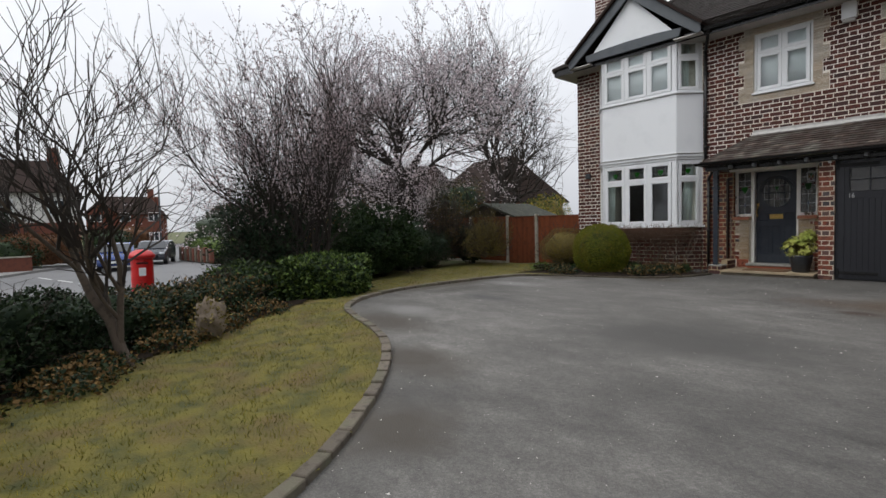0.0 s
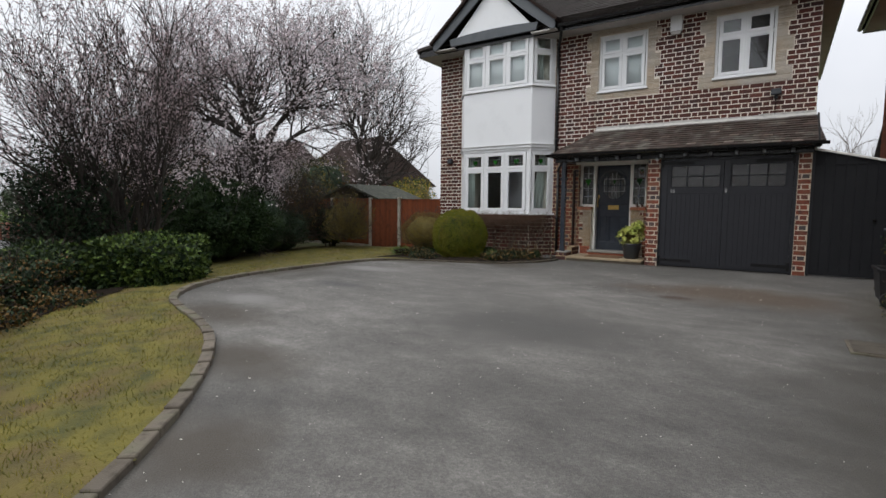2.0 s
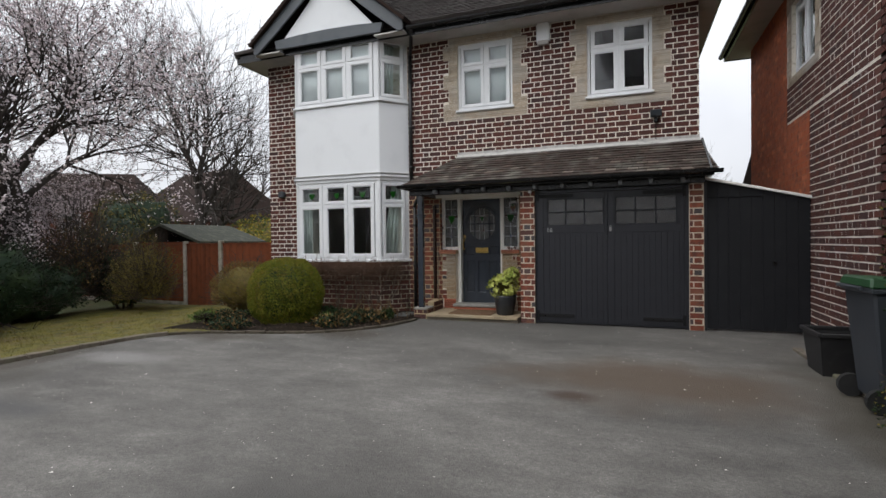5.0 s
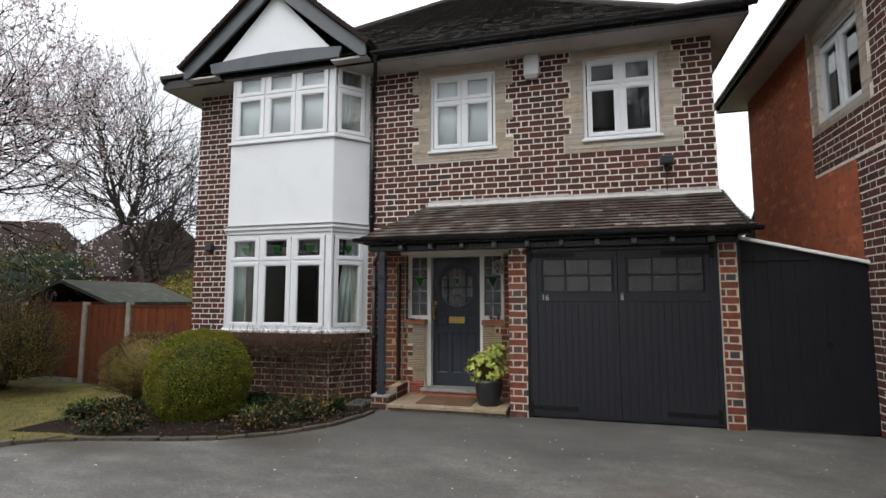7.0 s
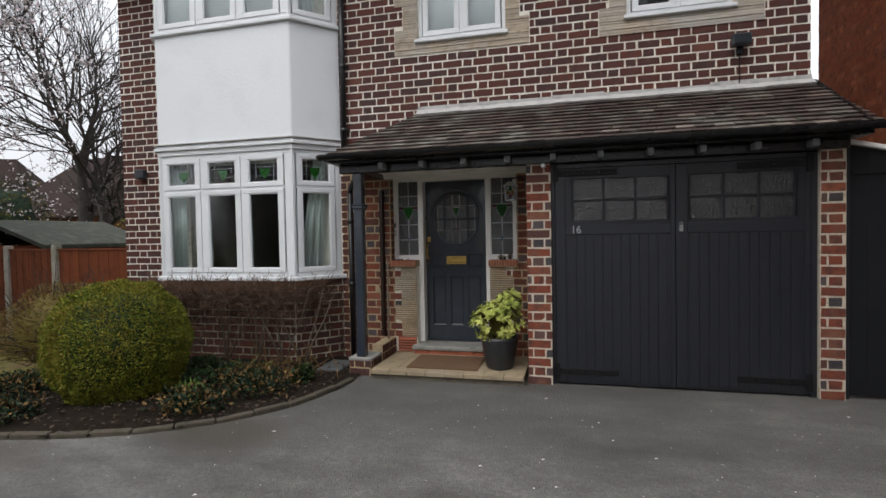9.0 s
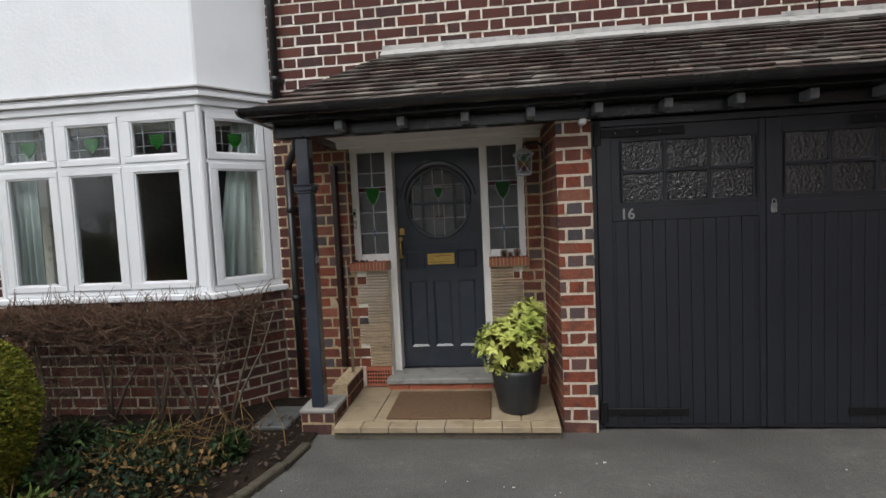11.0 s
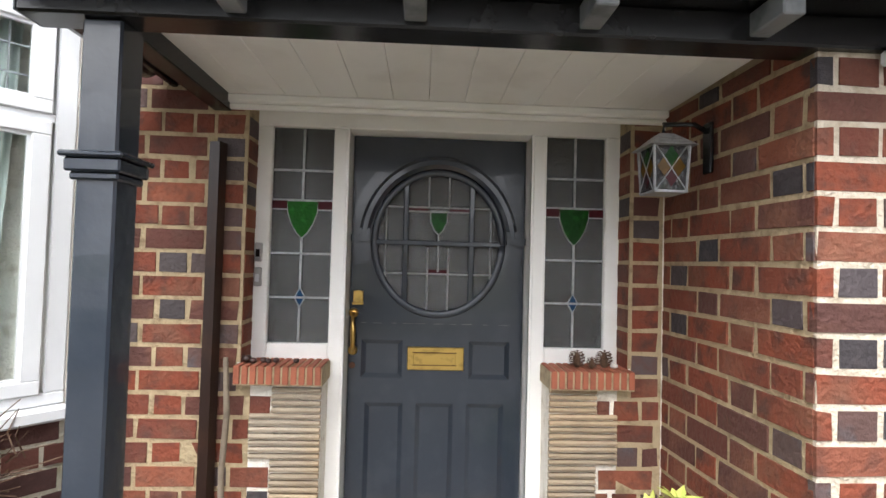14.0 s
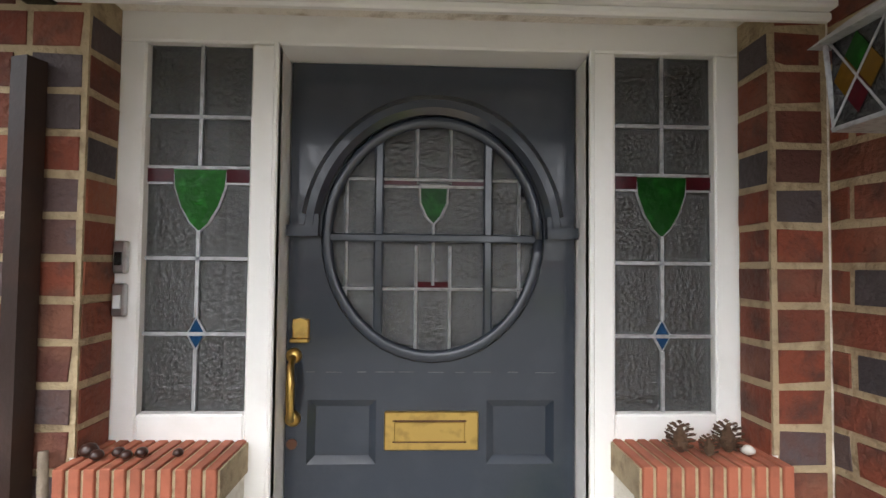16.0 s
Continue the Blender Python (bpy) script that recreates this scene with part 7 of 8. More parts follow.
bush("undergrowth", "dark evergreen undergrowth behind the laurel", "shrub", (-9.6, -6.6, -0.6), (1.4, 1.4, 1.35), 7000, 0.09, 0.022, MAT_DARKLEAF, 56, 0.35, 2.2, MAT_DARKLEAF, 0.45, second=MAT_HEATHER, share=0.25, twigs=150)
for k, (x, y, h, s) in enumerate(((-14.5, 3.5, 1.6, 50), (-17.0, 6.0, 2.2, 51), (-13.5, -3.5, 1.3, 52))):
    bush("garden_shrub", "mixed evergreen shrub beyond the fence", "shrub", (x, y, -0.5), (1.8, 1.6, h), 5000, 0.12, 0.03, MAT_IVY, s, 0.35, 2, MAT_DARKLEAF, 0.4, second=MAT_FORSY, share=0.4)
bush("yellow_shrub", "yellow-green shrub beyond the fence", "shrub", (-13.2, 9.2, -0.5), (1.5, 1.4, 1.6), 5000, 0.1, 0.03, MAT_LAURELB, 53, 0.3, 2, MAT_FORSY, 0.35, second=MAT_YELLOW, share=0.4)

# bare climber and dead stalks in front of the bay
rng = random.Random(8)
climb = thing("wall_shrub", "bare brown clipped wall shrub against the bay", "shrub", (-2.6, -0.85, 0))
tw = Shape()
for k in range(2200):
    x = rng.uniform(-3.9, -1.5)
    yb = -0.74 if x < -1.88 else -0.74 + (x + 1.88) * 1.07
    z = 1.02 - abs(rng.gauss(0, 0.15)) if rng.random() < 0.78 else rng.uniform(0.12 if x < -2.4 else 0.35, 1.0)
    p = Vector((x, yb - rng.uniform(0.02, 0.30), z - 0.06))
    a = Vector((rng.gauss(0, 0.6), rng.gauss(0, 0.25), rng.uniform(-0.2, 0.9))).normalized() * rng.uniform(0.06, 0.16)
    b = a * 0.6 + Vector((rng.gauss(0, 0.04), rng.gauss(0, 0.03), rng.gauss(0, 0.03)))
    tw.tube([p, p + a, p + a + b], [0.004, 0.003, 0.002], 3, caps=False)
part("twig_tangle", tw, MAT_BROWNTWIG, climb, kind="stuff")
lf = Shape()
for k in range(6500):
    x = rng.uniform(-3.9, -1.52)
    yb = -0.74 if x < -1.88 else -0.74 + (x + 1.88) * 1.07
    z = 1.02 - abs(rng.gauss(0, 0.13))
    d = Vector((rng.gauss(0, 1), rng.gauss(0, 1), rng.gauss(0, 1))).normalized()
    leaf_at(lf, Vector((x, yb - rng.uniform(0.03, 0.27), z)), d, d.orthogonal().normalized(), 0.018, 0.005)
part("dry_leaves", lf, MAT_BEECH, climb, kind="stuff")
limbs = Shape()
for k, x in enumerate((-3.3, -2.75, -2.3, -1.95, -1.7)):
    yb = -0.8
    for j in range(3):
        dx = rng.uniform(-0.5, 0.5)
        limbs.tube([(x, yb - 0.05, -0.02), (x + dx * 0.3, yb - 0.06, 0.3), (x + dx * 0.7, yb - 0.03, 0.62), (x + dx, yb - 0.02, 0.95)], [0.016, 0.012, 0.009, 0.005], 6)
part("woody_growth", limbs, MAT_BARK, climb, smooth=True, kind="stuff")
dead = thing("dead_stalks", "pale dead stalks in the flower bed", "plant", (-1.75, -1.3, 0))
ds = Shape()
for k in range(60):
    x, y = rng.gauss(-1.75, 0.35), rng.gauss(-1.35, 0.25)
    ds.tube([(x, y, 0.01), (x + rng.gauss(0, 0.08), y + rng.gauss(0, 0.08), rng.uniform(0.1, 0.22)), (x + rng.gauss(0, 0.22), y + rng.gauss(0, 0.18), rng.uniform(0.05, 0.38))], [0.005, 0.004, 0.003], 3, caps=False)
part("stalk", ds, MAT_HEATHER, dead, kind="stuff")
litter = Shape()
for k in range(1500):
    x, y = rng.uniform(-4.6, -0.95), rng.uniform(-3.1, -0.8)
    if inside_lawn(x, y):
        d = Vector((rng.gauss(0, 1), rng.gauss(0, 1), rng.gauss(0, 0.25))).normalized()
        leaf_at(litter, Vector((x, y, 0.05 + rng.random() * 0.02)), d, Vector((rng.gauss(0, 0.3), rng.gauss(0, 0.3), 1)).normalized(), rng.uniform(0.03, 0.06), 0.014)
tagged(part("leaf_litter", litter, MAT_LITTER), "scattered brown dead leaves on the soil bed", "dead leaves", kind="stuff")
for k, (x, y, r) in enumerate(((-2.3, -1.9, 0.16), (-2.05, -2.3, 0.12), (-1.35, -1.5, 0.10), (-4.5, -2.5, 0.25), (-2.7, -1.3, 0.16))):
    bush("bed_plant", "small green spring plant in the soil bed", "plant", (x, y, 0.0), (r, r, 0.1), 420, 0.07, 0.012, MAT_LAURELB if k % 2 else MAT_LAUREL, 80 + k, 0.3, 3, MAT_SOIL, 0.6, stems=False)

for k in range(0, 15, 2):
    x, y = (-3.0 + 1.15 * math.cos(k * 0.42 + 2.6), -2.1 + 0.95 * math.sin(k * 0.42 + 2.6)) if k < 12 else (-2.2 + 0.3 * (k - 12), -1.35 - 0.25 * (k - 12))
    if inside_lawn(x, y) and inside_lawn(x + 0.25, y - 0.25):
        bush("ground_cover", "dark low evergreen growth in the soil bed", "ground cover", (x, y, 0.0), (0.34, 0.3, 0.07 + 0.02 * (k % 3)), 900, 0.05, 0.013, MAT_DARKLEAF, 140 + k, 0.5, 3, MAT_SOIL, 0.7, stems=False, second=MAT_HEATHER if k % 3 else MAT_LAURELB, share=0.3, inner=False)

slab_ob = tagged(part("stone_slab", Shape().box(-1.46, -1.16, -0.98, -0.55, -0.03, 0.042, None), MAT_SLATE, bevel=0.012), "dark grey slate slab lying in the bed beside the porch", "stone slab")

# potted shrub by the door
pot = thing("potted_shrub", "lime-yellow evergreen shrub in a dark round pot", "potted plant", (0.64, -0.79, 0.101))
part("pot", Shape().lathe([(0.135, 0), (0.15, 0.02), (0.19, 0.25), (0.2, 0.31), (0.205, 0.345), (0.19, 0.345), (0.175, 0.31), (0.02, 0.3)], (0.64, -0.79, 0.101), 32), MAT_POT, pot, "dark grey glazed pot", smooth=True)
part("compost", Shape().lathe([(0.02, 0.0), (0.172, 0.0), (0.172, 0.012), (0.02, 0.02)], (0.64, -0.79, 0.4), 20), MAT_SOIL, pot)
ch, st = Shape(), Shape()
rng = random.Random(77)
for k in range(170):
    c = Vector((0.62, -0.80, 0.60))
    r = Vector((0.27, 0.24, 0.2))
    if k > 132:
        c, r = Vector((0.74, -0.72, 0.80)), Vector((0.13, 0.13, 0.13))
    u = Vector((rng.gauss(0, 1), rng.gauss(0, 1), rng.gauss(0.25, 1))).normalized()
    f = rng.uniform(0.72, 1.05)
    p = c + Vector((u.x * r.x, u.y * r.y, u.z * r.z)) * f
    st.tube([(0.64, -0.79, 0.4), tuple(c.lerp(p, 0.4)), tuple(p)], [0.006, 0.004, 0.003], 4, caps=False)
    axis = (u + Vector((0, 0, 0.5))).normalized()
    e1 = axis.orthogonal().normalized()
    for j in range(9):
        w = 2 * math.pi * j / 9 * 2.4 + rng.random()
        d = (axis * rng.uniform(0.1, 0.75) + (Matrix.Rotation(w, 3, axis) @ e1)).normalized()
        leaf_at(ch, p, d, (axis - d * axis.dot(d)).normalized(), rng.uniform(0.05, 0.085), rng.uniform(0.012, 0.019))
part("foliage", ch, MAT_CHOISYA, pot, kind="stuff")
part("woody_growth", st, MAT_FORSY, pot, kind="stuff")

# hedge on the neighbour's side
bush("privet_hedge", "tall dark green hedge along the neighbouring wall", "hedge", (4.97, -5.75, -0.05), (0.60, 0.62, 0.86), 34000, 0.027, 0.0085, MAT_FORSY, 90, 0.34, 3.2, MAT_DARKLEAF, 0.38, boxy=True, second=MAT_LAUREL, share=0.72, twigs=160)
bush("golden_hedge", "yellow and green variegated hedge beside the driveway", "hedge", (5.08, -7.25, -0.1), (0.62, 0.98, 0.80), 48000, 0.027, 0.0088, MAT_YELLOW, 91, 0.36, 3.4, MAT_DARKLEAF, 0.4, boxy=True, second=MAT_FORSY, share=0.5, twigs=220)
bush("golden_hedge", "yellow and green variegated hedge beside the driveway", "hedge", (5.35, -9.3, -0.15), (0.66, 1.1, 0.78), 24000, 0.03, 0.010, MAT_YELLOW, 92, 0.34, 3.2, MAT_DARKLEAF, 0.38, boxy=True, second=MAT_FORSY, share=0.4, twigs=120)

# grass
rng = random.Random(4)
straw, moss = Shape(), Shape()
for k in range(150000):
    x, y = rng.uniform(-8.5, 1.6), rng.uniform(-13.6, -0.4)
    if y > -9.0 and rng.random() < 0.45:
        continue
    if not inside_lawn(x, y) or (y > -3.25 and x > -4.7) or (y < -9.4 + (x + 4.4) * -1.55):
        continue
    tuft = noise.noise(Vector((x * 2.3, y * 2.3, 4.0))) + 0.6 * noise.noise(Vector((x * 7.0, y * 7.0, 1.0)))
    if tuft < -0.42 and rng.random() < 0.75:
        continue
    z = level(x, y) + 0.03
    a, h = rng.uniform(0, 6.28), rng.uniform(0.015, 0.040) * (1 + 0.7 * max(tuft, 0))
    dx, dy = math.cos(a) * 0.0032, math.sin(a) * 0.0032
    lx_, ly_ = rng.gauss(0, 0.02), rng.gauss(0, 0.02)
    (moss if rng.random() < 0.32 + 0.5 * tuft else straw).add([(x - dx, y - dy, z), (x + dx, y + dy, z), (x + lx_, y + ly_, z + h)], [(0, 1, 2)])
tagged(part("grass", straw, MAT_GRASSBLADE), "short straw-yellow grass blades of the mossy lawn", "grass", kind="stuff")
tagged(part("grass", moss, MAT_MOSSBLADE), "tufts of olive-green grass in the mossy lawn", "grass", kind="stuff")

# ---- fence, bins and the street ----
fence = thing("fence", "red-brown close-boarded fence with concrete posts", "fence", (-8, 0.4, -0.3), kind="structure")
FP = [(-4.95, 0.15), (-6.75, 0.24), (-8.32, 0.62), (-10.3, 0.75), (-12.3, 0.9), (-14.3, 1.05)]
for i, (a, b) in enumerate(zip(FP, FP[1:])):
    m = wall_frame(b, a)
    length = math.dist(a, b)
    zb, zt = -0.30, 1.46
    if i == 1:
        zb = -0.26
    else:
        part("gravel_board", Shape().box(0.06, length - 0.06, -0.02, 0.02, zb - 0.1, zb + 0.2, m), MAT_CONCRETE, fence, "concrete gravel board")
    n = int((length - 0.12) / 0.105)
    w = (length - 0.12) / n
    for k in range(n):
        part("fence_board", Shape().prism([(0.06 + k * w, zb + (0.2 if i != 1 else 0.0)), (0.06 + (k + 1) * w + 0.008, zb + (0.2 if i != 1 else 0.0)), (0.06 + (k + 1) * w + 0.008, zt - 0.05), (0.06 + k * w, zt - 0.05)], 0.004 + 0.008 * (k % 2), 0.016 + 0.008 * (k % 2), m), MAT_FENCE, fence)
    part("capping", Shape().box(0.05, length - 0.05, -0.02, 0.035, zt - 0.05, zt - 0.02, m), MAT_FENCE, fence, bevel=0.004)
for x, y in FP[1:]:
    part("post", Shape().box(x - 0.05, x + 0.05, y - 0.075, y + 0.045, -0.55, 1.5), MAT_CONCRETE, fence, "concrete fence post", bevel=0.012)
shed = thing("shed", "garden shed with grey-green felt roof behind the fence", "shed", (-10.6, 2.8, -0.3))
part("walls", Shape().box(-12.0, -9.2, 2.0, 4.4, -0.4, 1.5), MAT_FENCE, shed)
part("roof", Shape().prism([(-12.2, 1.42), (-10.6, 1.98), (-9.0, 1.42), (-9.0, 1.5), (-10.6, 2.06), (-12.2, 1.5)], 1.75, 4.6), MAT_SHEDFELT, shed, "grey-green felt roof")


def wheelie(name, label, x, y, mat, turn, lidmat):
    t = thing(name, label, "wheelie bin", (x, y, 0), "wheelie bins")
    m = pose(x, y, 0, 0, 0, turn)
    body = Shape()
    lo, hi = (0.21, 0.24), (0.27, 0.32)
    p = [m @ Vector((sx * a[0], sy * a[1], z)) for z, a in ((0.06, lo), (0.98, hi)) for sx, sy in ((-1, -1), (1, -1), (1, 1), (-1, 1))]
    body.add(p, [(3, 2, 1, 0), (4, 5, 6, 7), (0, 1, 5, 4), (1, 2, 6, 5), (2, 3, 7, 6), (3, 0, 4, 7)])
    part("body", body, mat, t, bevel=0.02)
    part("rim", Shape().box(-0.29, 0.29, -0.34, 0.34, 0.95, 0.99, m), mat, t, bevel=0.008)
    part("lid", Shape().add([m @ Vector(q) for q in ((-0.3, -0.36, 0.992), (0.3, -0.36, 0.992), (0.3, 0.35, 0.992), (-0.3, 0.35, 0.992), (-0.24, -0.28, 1.05), (0.24, -0.28, 1.05), (0.26, 0.33, 1.075), (-0.26, 0.33, 1.075))], [(3, 2, 1, 0), (4, 5, 6, 7), (0, 1, 5, 4), (1, 2, 6, 5), (2, 3, 7, 6), (3, 0, 4, 7)]), lidmat, t, "bin lid", bevel=0.015)
    part("handle", Shape().tube([m @ Vector((-0.22, 0.38, 0.99)), m @ Vector((0.22, 0.38, 0.99))], 0.016, 8), mat, t)
    for sx in (-1, 1):
        part("wheel", Shape().tube([m @ Vector((sx * 0.24, 0.27, 0.1)), m @ Vector((sx * 0.29, 0.27, 0.1))], 0.1, 16), MAT_RUBBER, t, "black wheel")


wheelie("wheelie_bin", "slate-grey wheelie bin with green lid", 4.82, -4.4, MAT_BINGREY, 92, MAT_BINGREEN)
wheelie("wheelie_bin", "dark green wheelie bin beside the hedge", 4.96, -5.02, MAT_BINGREEN, 88, MAT_BINGREEN)
box = thing("recycling_box", "black plastic recycling box beside the bins", "recycling box", (4.72, -3.25, 0))
bx = Shape()
p = [Vector((4.72 + sx * a, -3.25 + sy * b, z)) for z, a, b in ((0.0, 0.18, 0.22), (0.42, 0.22, 0.28)) for sx, sy in ((-1, -1), (1, -1), (1, 1), (-1, 1))]
bx.add(p, [(3, 2, 1, 0), (0, 1, 5, 4), (1, 2, 6, 5), (2, 3, 7, 6), (3, 0, 4, 7)])
part("body", bx, MAT_BINBLACK, box)
part("rim", Shape().box(4.48, 4.515, -3.55, -2.95, 0.4, 0.44).box(4.925, 4.96, -3.55, -2.95, 0.4, 0.44).box(4.515, 4.925, -3.55, -3.515, 0.4, 0.44).box(4.515, 4.925, -2.985, -2.95, 0.4, 0.44), MAT_BINBLACK, box, bevel=0.006)
cover = thing("drain_cover", "worn concrete drain cover in the driveway", "drain cover", (4.13, -6.65, 0))
part("rim", Shape().box(3.92, 4.36, -6.92, -6.40, -0.05, 0.012), MAT_KERB, cover)
part("slab", Shape().box(3.945, 4.335, -6.895, -6.425, -0.05, 0.022), MAT_MANHOLE, cover, bevel=0.006)
edge = thing("drive_edging", "mossy concrete edging at the driveway's side", "edging", (4.75, -6, 0), kind="structure")
for i in range(9):
    y = -10.4 + i * 0.92
    part("edging_block", Shape().box(4.62, 4.72, y, y + 0.9, -0.3, level(4.6, y) + 0.035), MAT_KERB, edge, bevel=0.012)
sheet("side_bed", 4.7, 5.5, -11.0, -3.4, 0.1, 0.03, MAT_SOIL, "dark soil strip below the hedge", "flower bed", 0.02)

# specks of grit and small stones on the drive
rng = random.Random(19)
grit = Shape()
for k in range(1500):
    x, y = rng.uniform(-4.2, 4.5), rng.uniform(-12.5, -1.4)
    if not inside_lawn(x, y):
        r = rng.uniform(0.002, 0.006) * (3.2 if rng.random() < 0.07 else 1)
        z = level(x, y)
        grit.add([(x + r, y, z), (x - 0.5 * r, y + 0.8 * r, z), (x - 0.6 * r, y - 0.8 * r, z), (x, y, z + min(0.8 * r, 0.005))], [(0, 1, 3), (1, 2, 3), (2, 0, 3)])
tagged(part("grit", grit, MAT_PALE), "pale specks of grit scattered on the asphalt", "grit", kind="stuff")

# road, pavement and kerbs
RZ = -0.93
road = tagged(part("road", Shape().slab([(-9.0, -60), (-9.0, -12.5), (-10.5, -9.0), (-13.5, -2), (-14.5, 6), (-22, 6), (-29, -3.2), (-90, 12), (-90, 3), (-36, -9.0), (-28.5, -13.0), (-28.5, -60)], RZ - 0.3, RZ + 0.1), MAT_ROAD), "grey asphalt road junction beyond the hedge", "road", kind="structure")
pav = tagged(part("pavement", Shape().slab([(-6.9, -60), (-6.9, -13.5), (-8.6, -9.4), (-11.4, -2.2), (-12.4, 6), (-14.3, 6), (-13.3, -2), (-10.3, -9.0), (-8.8, -12.5), (-8.8, -60)], RZ - 0.3, RZ + 0.2), MAT_PAVE), "grey asphalt pavement with kerb beyond the hedge", "pavement", kind="structure")
tagged(part("pavement", Shape().slab([(-28.6, -60), (-28.6, -13.0), (-36, -9.1), (-90, 2.9), (-90, 1.0), (-36.5, -11.0), (-30.6, -14.0), (-30.6, -60)], RZ - 0.3, RZ + 0.22), MAT_PAVE), "pavement on the far side of the road", "pavement", kind="structure")
for k in range(5):
    x, y = -26.5 + k * 2.6, -11.3 + k * 0.55
    tagged(part("road_marking", Shape().box(-0.9, 0.9, -0.06, 0.06, 0, 0.006, pose(x, y, RZ + 0.1, 0, 0, 12)), MAT_PAINTLINE), "worn white dashed line on the road", "road marking", "road markings", kind="structure")

pbox = thing("post_box", "round red pillar post box on the pavement", "post box", (-9.65, -10.42, RZ + 0.2))
bz = RZ + 0.2
part("body", Shape().lathe([(0.25, 0), (0.25, 0.18), (0.225, 0.2), (0.225, 1.36)], (-9.65, -10.42, bz), 28), MAT_RED, pbox, smooth=False)
part("cap", Shape().lathe([(0.24, 0), (0.275, 0.03), (0.275, 0.08), (0.255, 0.1), (0.2, 0.16), (0.1, 0.2), (0.01, 0.21)], (-9.65, -10.42, bz + 1.36), 28), MAT_RED, pbox, "red domed cap", smooth=True)
mpb = pose(-9.65, -10.42, bz, 0, 0, 80)
part("slot", Shape().box(-0.11, 0.11, -0.235, -0.215, 1.25, 1.28, mpb), MAT_BLACK, pbox)
part("notice_plate", Shape().box(-0.07, 0.07, -0.236, -0.215, 0.98, 1.16, mpb), MAT_WHITE, pbox, "white notice plate")


def car(name, label, x, y, turn, paint):
    t = thing(name, label, "car", (x, y, RZ + 0.1))
    m = pose(x, y, RZ + 0.1, 0, 0, turn)
    prof = [(-2.05, 0.3), (2.05, 0.3), (2.12, 0.5), (2.08, 0.75), (1.9, 0.88), (1.15, 0.98), (0.5, 1.42), (0.1, 1.5), (-1.1, 1.5), (-1.8, 1.2), (-2.05, 1.0), (-2.12, 0.6)]
    part("body", Shape().prism(prof, -0.86, 0.86, m), paint, t, bevel=0.07)
    for s in (-1, 1):
        y0, y1 = sorted((s * 0.855, s * 0.868))
        part("side_window", Shape().prism([(1.0, 1.0), (0.45, 1.38), (0.05, 1.43), (-1.05, 1.43), (-1.6, 1.2), (-1.7, 1.0)], y0, y1, m), MAT_CARGLASS, t)
        part("headlight", Shape().box(2.0, 2.1, min(s * 0.55, s * 0.84), max(s * 0.55, s * 0.84), 0.66, 0.8, m), MAT_HEADLAMP, t, bevel=0.03)
        for wx in (-1.3, 1.3):
            wh = part("wheel", Shape().tube([m @ Vector((wx, s * 0.68, 0.32)), m @ Vector((wx, s * 0.88, 0.32))], 0.32, 20), MAT_RUBBER, t, "black tyre")
            part("rim", Shape().tube([m @ Vector((wx, s * 0.86, 0.32)), m @ Vector((wx, s * 0.89, 0.32))], 0.2, 12), MAT_STEEL, wh)
    part("windscreen", Shape().add([m @ Vector(q) for q in ((1.12, -0.75, 1.01), (1.12, 0.75, 1.01), (0.52, 0.66, 1.43), (0.52, -0.66, 1.43), (1.13, -0.75, 1.03), (1.13, 0.75, 1.03), (0.54, 0.66, 1.45), (0.54, -0.66, 1.45))], [(0, 1, 2, 3), (4, 5, 6, 7), (0, 4, 5, 1), (2, 6, 7, 3), (0, 4, 7, 3), (1, 5, 6, 2)]), MAT_CARGLASS, t)
    part("grille", Shape().box(2.09, 2.13, -0.5, 0.5, 0.42, 0.62, m), MAT_BLACK, t, bevel=0.01)
    part("number_plate", Shape().box(2.13, 2.14, -0.26, 0.26, 0.45, 0.56, m), MAT_WHITE, t)


car("car", "blue hatchback car on the road", -30.0, -7.9, -9, MAT_CARBLUE)
car("car", "dark grey car waiting at the junction", -33.9, -5.1, -22, MAT_CARDARK)


